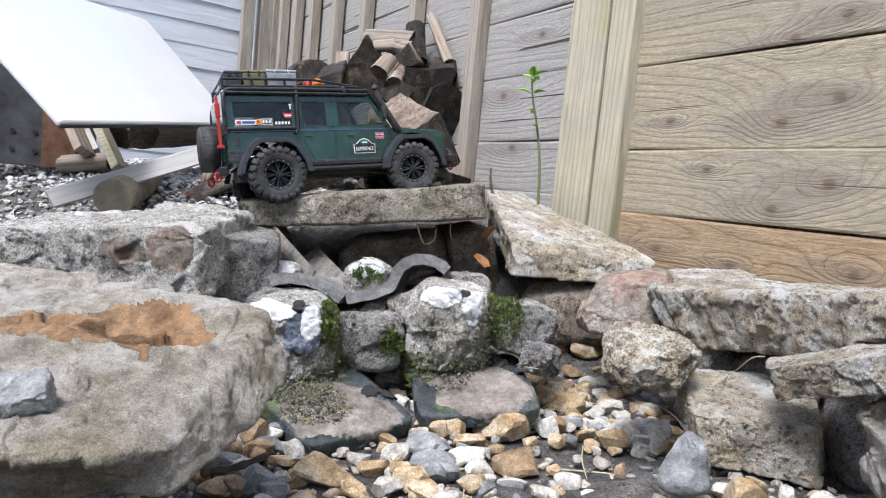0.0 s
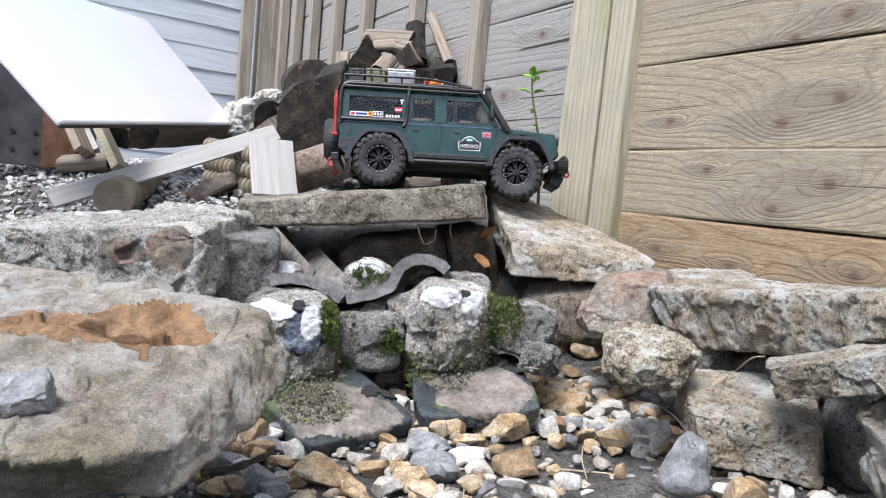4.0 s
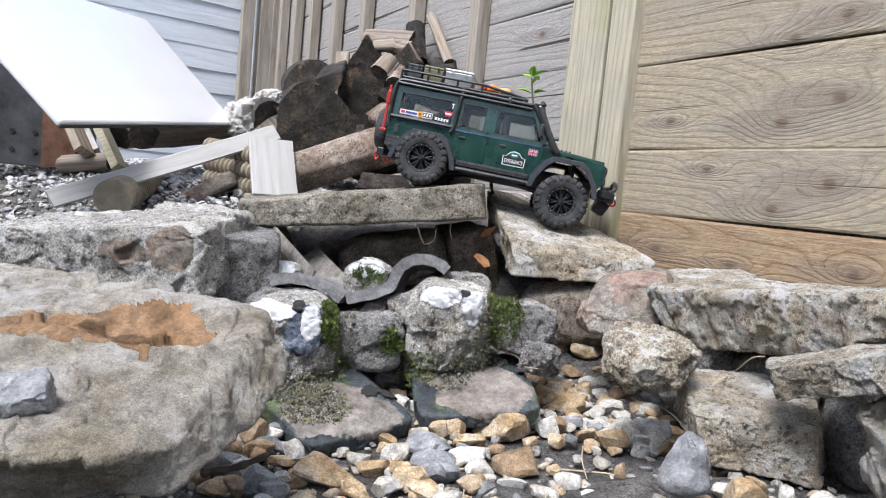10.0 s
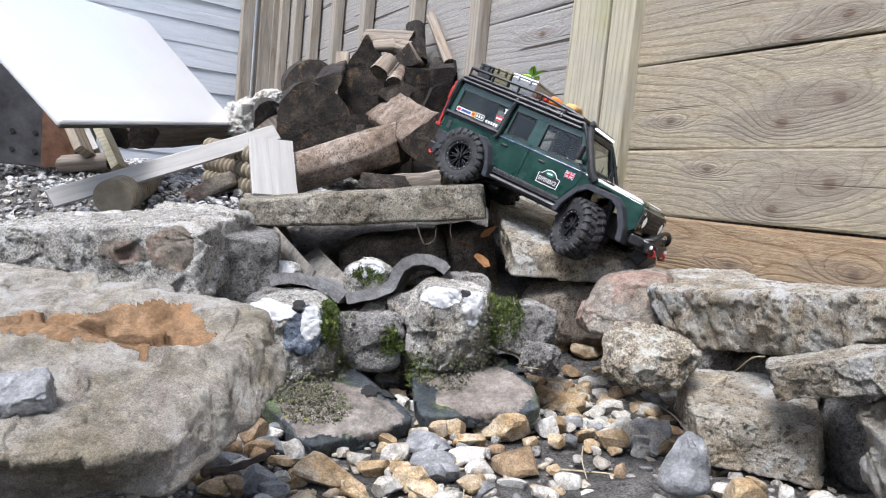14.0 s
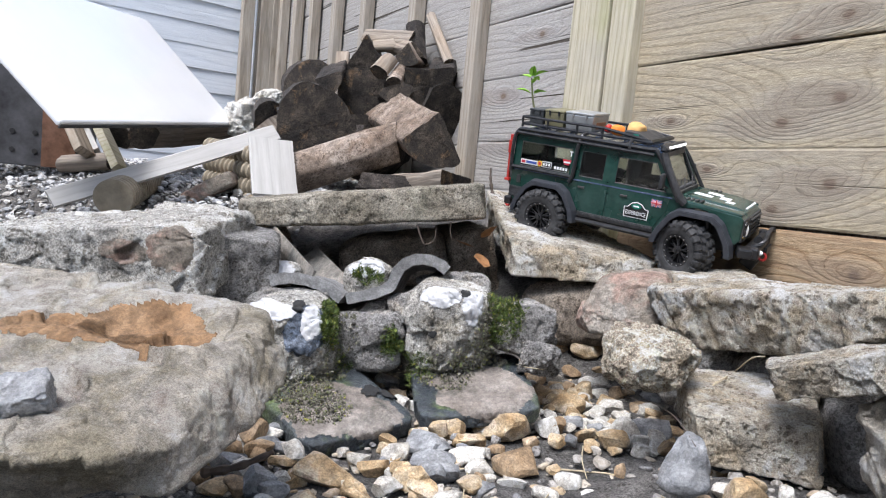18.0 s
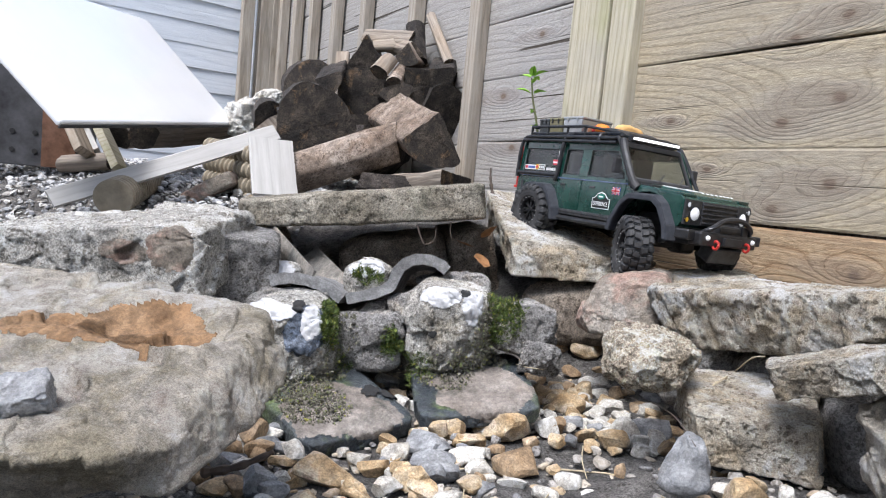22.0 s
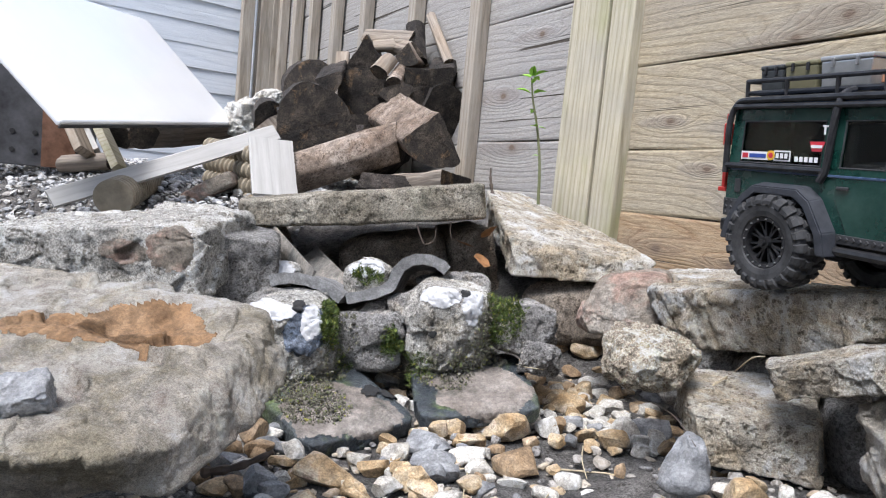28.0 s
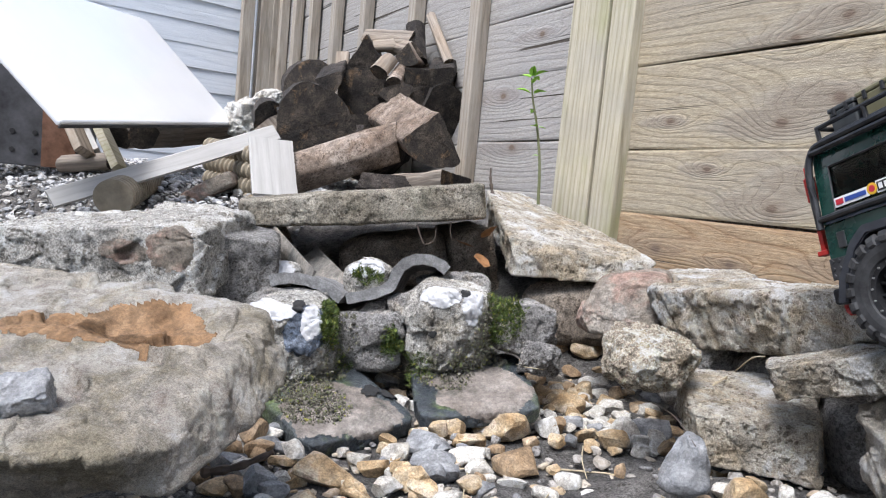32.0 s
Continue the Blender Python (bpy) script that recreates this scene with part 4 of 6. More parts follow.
log("log", (-0.132, 2.567, 1.019), (-0.042, 2.399, 0.818), 0.018, 14, "pale stick leaning on the wood pile", side='split_wood')
log("log", (-0.455, 2.552, 0.844), (-0.445, 2.491, 0.718), 0.03, 15, "pale split stick in the wood pile", split=0.3, side='split_wood')
log("log", (-0.255, 2.398, 0.811), (-0.284, 2.343, 0.753), 0.03, 16, "pale broken stick end in the pile", side='split_wood')
log("log", (-0.752, 2.631, 0.601), (-0.647, 2.326, 0.551), 0.06, 17, "dark rotten log end in the pile", side='bark')
log("log", (-1.165, 2.721, 0.481), (-1.221, 2.417, 0.449), 0.05, 18, "cut round log under the white panel", side='log_side')
log("log", (-1.097, 2.722, 0.499), (-1.105, 2.367, 0.456), 0.05, 19, "cut round log under the white panel", side='log_side')
log("log", (-0.891, 2.727, 0.549), (-1.123, 2.621, 0.487), 0.06, 20, "round log under the white panel", side='log_side')
log("log", (-1.298, 2.206, 0.330), (-1.130, 2.208, 0.356), 0.03, 21, "small log on the gravel", side='log_side')
log("log", (-0.258, 2.540, 0.712), (-0.221, 2.340, 0.715), 0.06, 31, "charred split log in the wood pile", split=0.3, side='bark')
log("log", (-0.157, 2.605, 0.872), (-0.187, 2.401, 0.844), 0.05, 32, "grey broken wood on top of the pile", split=0.25, side='bark_brown')
log("log", (-0.482, 2.547, 0.792), (-0.469, 2.340, 0.711), 0.055, 33, "dark split log in the wood pile", split=0.2, side='bark')
log("log", (-0.623, 2.430, 0.600), (-0.550, 2.226, 0.563), 0.06, 34, "rotten dark log end in the pile", split=0.4, side='bark')
log("log", (-0.378, 2.425, 0.541), (-0.273, 2.172, 0.519), 0.055, 35, "dark split wood between the logs", split=0.3, side='bark')
log("log", (-0.066, 2.552, 0.849), (-0.077, 2.345, 0.769), 0.06, 36, "dark split log beside the fence", split=0.3, side='bark')
log("log", (-0.340, 2.556, 0.887), (-0.160, 2.559, 0.926), 0.03, 37, "pale torn wood on top of the pile", split=0.3, side='split_wood')
log("log", (-0.206, 2.447, 0.795), (-0.231, 2.340, 0.714), 0.028, 38, "pale torn stick between the logs", split=0.3, side='bark_brown')
log("log", (-0.274, 2.059, 0.372), (-0.091, 2.009, 0.372), 0.035, 39, "dark wood under the long log", split=0.3, side='bark')
plank("plank", (-1.039, 1.716, 0.242), (-0.582, 2.170, 0.497), 0.055, 0.016, -35, "pale_plank", "long pale plank propped on the wood pile")
plank("plank", (-0.497, 1.902, 0.299), (-0.547, 1.997, 0.464), 0.13, 0.012, 0, "pale_plank", "short white painted board standing in the pile", upright=True)
plank("plank", (-0.510, 2.313, 0.410), (-0.662, 2.325, 0.544), 0.1, 0.02, 20, "log_side", "grey plank in the wood pile")
rock("pale_rock", (-0.824, 2.611, 0.578), (0.130, 0.150, 0.170), (0, -10, 1), 71, material='flint_white', power=4.0, chips=12, rough=0.12, cut=0.65, label="whitish broken stone behind the panel")
rock("pale_rock", (-0.747, 2.715, 0.622), (0.113, 0.150, 0.150), (0, -11, 1), 73, material='flint_white', power=4.0, chips=12, rough=0.12, cut=0.65, label="whitish broken stone beside the corner")
rock("grey_cobble", (0.175, 1.059, 0.102), (0.070, 0.070, 0.055), (0, 0, -0), 81, material='grey_stone', power=5, chips=16, rough=0.06, sub=5, cut=0.6, label="grey-brown stone beside the gravel")
rock("dark_stone", (0.555, 0.842, 0.094), (0.066, 0.150, 0.120), (0, -14, -17), 83, material='grey_stone', power=4.0, chips=9, rough=0.06, sub=4, label="dark stone in the gap behind the block")
rock("dark_stone", (0.428, 1.052, 0.117), (0.122, 0.150, 0.130), (0, -3, -9), 85, material='grey_stone', power=4.0, chips=9, rough=0.06, sub=4, label="dark stone under the long stone")
rock("dark_stone", (0.546, 0.971, 0.106), (0.170, 0.150, 0.140), (0, -7, -6), 87, material='grey_stone', power=4.0, chips=9, rough=0.06, sub=4, label="dark stone under the long stone")
rock("roof_tile", (-0.745, 2.105, 0.297), (0.170, 0.200, 0.050), (0, -32, 3), 89, material='red_stone', power=9.0, chips=5, rough=0.03, sub=4, label="dark brown broken tile under the plank")

# ---- patches, tiles, plants and small things ----


def kinds(name):
    return [o for o in scene.objects if o.name.split(".")[0] == name and o.parent is None]


lumps, boulders, red_boulders, blocks, plates, rough_lumps = (kinds(n) for n in ("painted_lump", "boulder", "red_boulder", "long_block", "slate_plate", "rough_lump"))


PROUD = {"flint_rind": 0.0009, "dark_hole": 0.0014}


def patch(host, at, rx, ry, rz, material, seed, name, label=""):
    """A patch of another surface on the near face of a stone, slightly proud of it."""
    me = host.data
    nv = len(me.vertices)
    co, no = np.empty(nv * 3), np.empty(nv * 3)
    me.vertices.foreach_get("co", co)
    me.vertices.foreach_get("normal", no)
    co, no = co.reshape(-1, 3), no.reshape(-1, 3)
    m = np.array(host.matrix_basis)
    w, wn = co @ m[:3, :3].T + m[:3, 3], no @ m[:3, :3].T
    d = (((w - np.array(at)) / (rx, ry, rz)) ** 2).sum(1) + 0.35 * fbm(w / max(rx, rz) * 2.2, seed, 4)
    ok = d < 1
    keep, index, verts = {}, [], []
    faces = []
    for f in me.polygons:
        vs = list(f.vertices)
        if all(ok[v] for v in vs):
            for v in vs:
                if v not in keep:
                    keep[v] = len(verts)
                    edge = max(0.0, min(1.0, (1 - d[v]) * 6))
                    verts.append(co[v] + no[v] * (0.0003 + 0.0006 * edge + PROUD.get(material, 0.0) + (0.0012 if name == "torn_hole" else 0.0)))
            faces.append([keep[v] for v in vs])
    if faces:
        obj(name, verts, faces, material, host, label)


def moss(at, rx, ry, rz, count, seed, tufts, *hosts):
    """Crumbs of dry mossy soil, and tufts of moss, on the stones within a region."""
    rng = np.random.RandomState(seed)
    spots = []
    for h in hosts:
        for o in kinds(h):
            n = len(o.data.vertices)
            co, no = np.empty(n * 3), np.empty(n * 3)
            o.data.vertices.foreach_get("co", co)
            o.data.vertices.foreach_get("normal", no)
            m = np.array(o.matrix_basis)
            w = co.reshape(-1, 3) @ m[:3, :3].T + m[:3, 3]
            q = no.reshape(-1, 3) @ m[:3, :3].T
            ok = (((w - np.array(at)) / (rx, ry, rz)) ** 2).sum(1) + 0.5 * vnoise(w / 0.02, seed) < 1
            spots += list(zip(w[ok], q[ok]))
    if not spots:
        return
    vs, fs = [], []
    ball, bf = sphere(1)
    for _ in range(count):
        p, n = spots[rng.randint(len(spots))]
        if n[1] > 0.5 or n[2] < -0.5:
            continue
        c = p + n * rng.uniform(-0.001, 0.005) + rng.normal(size=3) * 0.002
        if rng.rand() < tufts:
            for _k in range(6):
                d = n * 0.8 + np.array((0, -0.2, 0.7)) + rng.normal(size=3) * 0.75
                d /= np.linalg.norm(d)
                side = np.cross(d, rng.normal(size=3))
                side /= np.linalg.norm(side) + 1e-9
                ln, wd = rng.uniform(0.003, 0.0105), rng.uniform(0.0009, 0.0024)
                b = len(vs)
                vs += [c - side * wd, c + d * ln * 0.5 + side * wd * 0.2 - n * 0.0004, c + side * wd, c + d * ln]
                fs += [(b, b + 1, b + 3), (b + 1, b + 2, b + 3)]
        else:
            s = rng.uniform(0.0006, 0.0019) * (1.9 if rng.rand() < 0.08 else 1)
            b = len(vs)
            vs += list(c + ball * s * rng.uniform(0.6, 1.2, 3) + rng.normal(size=ball.shape) * s * 0.14)
            fs += [tuple(i + b for i in f) for f in bf]
    me = bpy.data.meshes.new("moss")
    me.from_pydata([tuple(v) for v in vs], [], fs)
    me.materials.append(MATS["moss" if tufts > 0.5 else "crumbs"])
    tagged(new("moss", me), "green and yellowish moss growing on the stones" if tufts > 0.5 else "crumbly dried soil with olive moss on the stones", "moss", kind="stuff")


def pantile(at, line, deep, thick, label):
    """A curved roof tile: its wavy end line, given thickness and length."""
    pts = curve([(x, 0, z) for x, z in line], 16)
    up, dn = [], []
    for i, p in enumerate(pts):
        t = (pts[min(i + 1, len(pts) - 1)] - pts[max(i - 1, 0)]).normalized()
        nrm = Vector((-t.z, 0, t.x))
        k = thick * (1 + 0.06 * math.sin(i * 0.45))
        up.append((p + nrm * k / 2))
        dn.append((p - nrm * k / 2))
    ring = up + dn[::-1]
    n, ny = len(ring), 10
    vs, fs = [], []
    for j in range(ny + 1):
        y = deep * j / ny
        jit = 0.0003 if j == 0 else 0.0
        vs += [(p.x, y + jit * math.sin(i * 0.7), p.z - 0.16 * y) for i, p in enumerate(ring)]
    for j in range(ny):
        fs += [(j * n + i, j * n + (i + 1) % n, (j + 1) * n + (i + 1) % n, (j + 1) * n + i) for i in range(n)]
    m = len(up)
    for base in (0, ny * n):
        fs += [(base + i, base + i + 1, base + n - 2 - i, base + n - 1 - i) for i in range(m - 1)]
    ob = obj("pantile", vs, fs, "tile_grey", None, "", False)
    ob.location = at
    return tagged(ob, label, "roof tile", "grey pantiles")


def gutter(p0, p1, r):
    a, c = Vector(p0), Vector(p1)
    vs, fs, n = [], [], 14
    ln = (c - a).length
    for x in (0, ln):
        for rr in (r, r - 0.005):
            vs += [(x, math.cos(math.pi + math.pi * i / n) * rr, math.sin(math.pi + math.pi * i / n) * rr) for i in range(n + 1)]
    k = n + 1
    for i in range(n):
        fs += [(i, i + 1, 2 * k + i + 1, 2 * k + i), (k + i + 1, k + i, 3 * k + i, 3 * k + i + 1), (i + 1, i, k + i, k + i + 1), (2 * k + i, 2 * k + i + 1, 3 * k + i + 1, 3 * k + i)]
    fs += [(0, 2 * k, 3 * k, k), (n, k + n, 3 * k + n, 2 * k + n)]
    ob = obj("gutter", vs, fs, "dark_slate", None, "", False)
    ob.matrix_world = Matrix.Translation(a) @ (c - a).to_track_quat('X', 'Z').to_matrix().to_4x4() @ pose(0, 0, 0, -25)
    return tagged(ob, "grey half-round gutter length lying among stones", "gutter")


def stalk(name, pts, r, material, label):
    line = curve(pts, 6)
    rad = [r * (1 - 0.6 * i / len(line)) * (1 + 0.25 * math.sin(i * 2.1)) for i in range(len(line))]
    ob = new(name, bpy.data.meshes.new(name))
    bm = tube_bm(line, rad, 6)
    bm.to_mesh(ob.data)
    bm.free()
    ob.data.materials.append(MATS[material])
    return tagged(ob, label, "stalk" if r < 0.004 else "stick")


def leaf_bm(ln, wd):
    """A toothed leaf, folded along its middle."""
    bm = bmesh.new()
    n = 7
    mid = [bm.verts.new((ln * i / n, 0, 0.06 * ln * math.sin(i / n * 3))) for i in range(n + 1)]
    for s in (-1, 1):
        prev = None
        for i in range(n + 1):
            w = wd * math.sin(math.pi * min(1, (i / n) ** 0.7)) * (1.12 if i % 2 else 0.9)
            v = bm.verts.new((ln * i / n, s * w, 0.06 * ln * math.sin(i / n * 3) + 0.35 * w)) if 0 < i < n else mid[i]
            if prev is not None:
                vs = [mid[i - 1], mid[i], v, prev]
                vs = [x for k, x in enumerate(vs) if x not in vs[:k]]
                if len(vs) > 2:
                    bm.faces.new(vs)
            prev = v
    return bm


def weed(pts):
    plant = empty("weed", "thin young weed with bright green leaves by the fence", "plant", m=Matrix.Translation(pts[0]))
    inv = Vector(pts[0])
    line = [p - inv for p in curve(pts, 5)]
    part("stem", tube_bm(line, [0.0042 * (1 - 0.6 * i / len(line)) for i in range(len(line))], 7), "stem", plant)
    rng = random.Random(4)
    for k, (spot, ln, tilt) in enumerate(((-1, 0.040, 25), (-1, 0.036, 10), (-1, 0.030, 50), (-1, 0.034, 0), (-5, 0.040, 8), (-5, 0.038, 5), (-8, 0.022, -20), (-11, 0.030, -5), (-11, 0.022, -8), (-15, 0.016, 0), (-3, 0.02, 30))):
        base = line[spot]
        m = Matrix.Translation(base) @ pose(0, 0, 0, rng.uniform(-20, 20), -tilt, (k * 137) % 360) @ pose(0.004, 0, 0)
        bm = leaf_bm(ln, ln * 0.3)
        bm.transform(m)
        part("leaf", bm, "leaf", plant, "", True)


def ribbed_pipe(p0, p1, r, label):
    a, c = Vector(p0), Vector(p1)
    ln = (c - a).length
    n = int(ln / 0.0045)
    rad = [r * (1.0 if i % 5 in (0, 1, 2) else 0.74) for i in range(n)]
    ob = new("ribbed_pipe", bpy.data.meshes.new("ribbed_pipe"))
    bm = tube_bm([(ln * i / (n - 1), 0, 0) for i in range(n)], rad, 24)
    bm.to_mesh(ob.data)
    bm.free()
    ob.data.materials.append(MATS["pipe_tan"])
    ob.matrix_world = Matrix.Translation(a) @ (c - a).to_track_quat('X', 'Z').to_matrix().to_4x4()
    return tagged(ob, label, "pipe", "ribbed pipes")


def fire_pit(at):
    """An old steel drum section with holes and a rusty edge."""
    pit = empty("fire_pit", "rusty black steel fire pit with punched holes", "fire pit", m=pose(*at, 0, 0, 20))
    part("side_plate", box_bm((0, 0, 0), (0.36, 0.012, 0.32), 0.003), "rusty_steel", pit)
    part("side_plate", box_bm((0.18, 0.17, 0), (0.012, 0.34, 0.32), 0.003), "rusty_steel", pit)
    part("edge_band", box_bm((0.125, -0.008, 0), (0.10, 0.006, 0.318), 0.001), "rust", pit, "band of orange rust")
    # black discs on the plate paint in the shade of punched holes
    for i in range(5):
        for j in range(2):
            part("hole", tube_bm([(-0.14 + i * 0.065, -0.0065, -0.11 + j * 0.06), (-0.14 + i * 0.065, -0.009, -0.11 + j * 0.06)], 0.008, 12), "dark_hole", pit)
    part("leg", box_bm((-0.1, 0.1, -0.17), (0.03, 0.03, 0.06), 0.003), "rusty_steel", pit)
    part("leg", box_bm((0.15, 0.1, -0.17), (0.03, 0.03, 0.06), 0.003), "rusty_steel", pit)




def dead_leaf(at, ln, turn):
    bm = leaf_bm(ln, ln * 0.36)
    for v in bm.verts:
        v.co.z += 9.0 * v.co.x * (v.co.x - ln) - 14.0 * v.co.y * v.co.y
    ob = new("dead_leaf", bpy.data.meshes.new("dead_leaf"))
    bm.to_mesh(ob.data)
    bm.free()
    ob.data.materials.append(MATS["dead_leaf"])
    ob.matrix_world = pose(*at, *turn)
    return tagged(ob, "curled orange dead leaf under the slab", "leaf", "dead leaves")


patch(lumps[0], (-0.262, 0.984, 0.156), 0.0520, 0.0320, 0.0150, "flint_rind", 1, "flint_patch", "white flint rind")
patch(lumps[0], (-0.210, 0.983, 0.166), 0.0100, 0.0200, 0.0110, "dark_hole", 20, "flint_patch", "dark flint core")
patch(lumps[0], (-0.189, 0.979, 0.143), 0.0163, 0.0211, 0.0324, "flint_rind", 2, "flint_patch", "white flint rind")
patch(lumps[0], (-0.195, 0.973, 0.132), 0.0307, 0.0399, 0.0394, "blue_flint", 3, "flint_patch", "dark bluish flint core")
patch(lumps[1], (0.002, 1.049, 0.192), 0.0383, 0.0225, 0.0182, "flint_rind", 4, "flint_patch", "white flint rind")
patch(lumps[1], (0.056, 1.047, 0.183), 0.0182, 0.0237, 0.0364, "flint_rind", 5, "flint_patch", "white flint rind")
patch(lumps[1], (0.043, 1.051, 0.200), 0.0082, 0.0200, 0.0096, "dark_hole", 6, "flint_patch", "dark flint core")
# the pit's inner shade is a dark patch on the lump
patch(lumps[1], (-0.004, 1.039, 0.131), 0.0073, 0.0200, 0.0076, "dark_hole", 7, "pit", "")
patch(lumps[2], (-0.293, 1.165, 0.196), 0.0300, 0.0400, 0.0160, "flint_rind", 8, "flint_patch", "white flint rind")
patch(lumps[3], (-0.138, 1.200, 0.208), 0.0360, 0.0400, 0.0200, "flint_rind", 9, "flint_patch", "white flint rind")
patch(boulders[0], (-0.268, 0.612, 0.190), 0.0700, 0.0600, 0.0500, "sandy_clay", 10, "sandy_patch", "smooth orange-brown sandy hollow")
patch(boulders[0], (-0.318, 0.578, 0.195), 0.0800, 0.0380, 0.0500, "sandy_clay", 22, "sandy_patch", "smooth orange-brown sandy hollow")
# shade in the boulder's small hollow, put on as dark colour
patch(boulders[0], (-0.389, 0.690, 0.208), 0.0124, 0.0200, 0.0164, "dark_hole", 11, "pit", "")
patch(red_boulders[0], (0.306, 1.094, 0.187), 0.0125, 0.0200, 0.0165, "dark_slate", 13, "dark_mark", "dark round knot-like mark")
patch(plates[0], (-0.126, 0.916, 0.036), 0.0891, 0.0850, 0.0468, "dried_mud", 16, "mud_crust", "dried tan mud on the plate")
patch(plates[1], (0.080, 1.009, 0.056), 0.0817, 0.0850, 0.0373, "dried_mud", 17, "mud_crust", "dried grey mud on the plate")
# no opening is cut: two dark patches paint the torn hole's shade
patch(plates[0], (-0.090, 0.983, 0.044), 0.0147, 0.0200, 0.0146, "dark_hole", 18, "torn_hole", "shade of a torn hole, painted as a flat dark patch")
patch(plates[0], (-0.062, 0.987, 0.040), 0.0148, 0.0200, 0.0119, "dark_hole", 19, "torn_hole", "shade of a torn hole, painted as a flat dark patch")
patch(blocks[0], (-0.427, 1.021, 0.230), 0.0399, 0.0484, 0.0391, "red_stone", 14, "brick_face", "reddish broken brick face")
patch(blocks[0], (-0.501, 1.030, 0.218), 0.0447, 0.0256, 0.0207, "red_stone", 15, "brick_face", "")
moss((-0.153, 1.043, 0.098), 0.027, 0.077, 0.064, 1700, 1, 0.1, "painted_lump", "grey_cobble", "slate_plate")
moss((-0.163, 1.004, 0.142), 0.019, 0.042, 0.035, 700, 21, 0.85, "painted_lump", "grey_cobble", "slate_plate")
moss((-0.200, 0.949, 0.048), 0.052, 0.062, 0.028, 2600, 2, 0.04, "painted_lump", "grey_cobble", "slate_plate")
moss((-0.158, 0.910, 0.037), 0.048, 0.058, 0.016, 1500, 6, 0.02, "painted_lump", "grey_cobble", "slate_plate")
moss((-0.155, 1.057, 0.066), 0.024, 0.040, 0.028, 300, 22, 0.8, "painted_lump", "grey_cobble", "slate_plate")
moss((0.111, 1.089, 0.162), 0.034, 0.057, 0.047, 1300, 3, 0.85, "painted_lump", "grey_cobble", "slate_plate")
moss((0.102, 1.078, 0.148), 0.042, 0.068, 0.056, 1500, 23, 0.1, "painted_lump", "grey_cobble", "slate_plate")
moss((0.025, 1.064, 0.063), 0.058, 0.070, 0.034, 2800, 4, 0.08, "painted_lump", "grey_cobble", "slate_plate")
moss((0.079, 1.078, 0.098), 0.059, 0.070, 0.028, 1500, 8, 0.15, "painted_lump", "grey_cobble", "slate_plate")
moss((-0.072, 1.061, 0.107), 0.017, 0.040, 0.020, 300, 5, 0.7, "painted_lump", "grey_cobble", "slate_plate")
moss((-0.133, 1.194, 0.189), 0.029, 0.040, 0.015, 250, 7, 0.7, "painted_lump", "grey_cobble", "slate_plate")
moss((-0.022, 1.064, 0.068), 0.028, 0.040, 0.028, 300, 9, 0.7, "painted_lump", "grey_cobble", "slate_plate")
pantile((-0.065, 1.131, 0.208), [(-0.095, -0.050), (-0.054, -0.038), (-0.021, -0.021), (-0.009, 0.008), (0.009, 0.026), (0.033, 0.032), (0.058, 0.028), (0.076, 0.016)], 0.26, 0.019, "grey clay pantile lying among the stones")
pantile((-0.232, 1.138, 0.174), [(-0.065, 0.001), (-0.043, 0.008), (-0.014, 0.010), (0.017, 0.005), (0.042, -0.005), (0.063, -0.019)], 0.24, 0.02, "grey clay pantile end beside the stones")
gutter((-0.338, 1.480, 0.232), (-0.176, 1.190, 0.172), 0.064)
weed([(0.223, 1.625, 0.350), (0.217, 1.634, 0.450), (0.202, 1.642, 0.540), (0.184, 1.638, 0.606), (0.175, 1.632, 0.655)])
stalk("dead_stalk", [(0.112, 1.667, 0.363), (0.103, 1.670, 0.401), (0.101, 1.672, 0.430)], 0.005, "dark_twig", "short dead stem stub by the fence")
stalk("stalk", [(-0.008, 0.814, 0.005), (0.062, 0.835, 0.001), (0.155, 0.862, -0.001), (0.222, 0.885, -0.008), (0.265, 0.870, -0.003), (0.292, 0.808, 0.008), (0.270, 0.676, 0.054)], 0.0019, "dry_stalk", "long dry grass stalk across the gravel")
stalk("stalk", [(0.060, 0.827, 0.002), (0.054, 0.773, 0.006), (0.046, 0.664, 0.034)], 0.0014, "dry_stalk", "dry grass stalk on the gravel")
stalk("stalk", [(0.239, 0.962, -0.001), (0.221, 0.887, 0.007), (0.222, 0.849, -0.005)], 0.0012, "dry_stalk", "dry grass stalk on the gravel")
stalk("stalk", [(0.125, 0.655, 0.047), (0.159, 0.772, 0.009), (0.173, 0.792, 0.009)], 0.0014, "dry_stalk", "dry grass stalk on the gravel")
stalk("stalk", [(0.063, 1.036, 0.141), (0.128, 1.350, 0.035), (0.143, 1.085, 0.083), (0.176, 1.028, 0.093), (0.273, 1.292, 0.021)], 0.0011, "dry_stalk", "dry grass stalk by the mossy stone")
stalk("stalk", [(0.346, 0.790, 0.156), (0.456, 0.975, 0.132), (0.363, 0.740, 0.204), (0.374, 0.733, 0.209)], 0.0014, "dry_stalk", "dry grass stalk on the square block")
stalk("stalk", [(-0.233, 0.675, 0.038), (-0.196, 0.675, 0.048), (-0.159, 0.677, 0.067)], 0.006, "dark_twig", "broken brown stick under the boulder")
stalk("stalk", [(0.288, 1.075, 0.003), (0.319, 1.158, 0.008), (0.346, 1.193, 0.015), (0.366, 1.189, 0.013), (0.403, 1.175, 0.014), (0.306, 0.803, 0.110), (0.285, 0.673, 0.119)], 0.0013, "dark_twig", "dark wiry rootlet on the gravel")
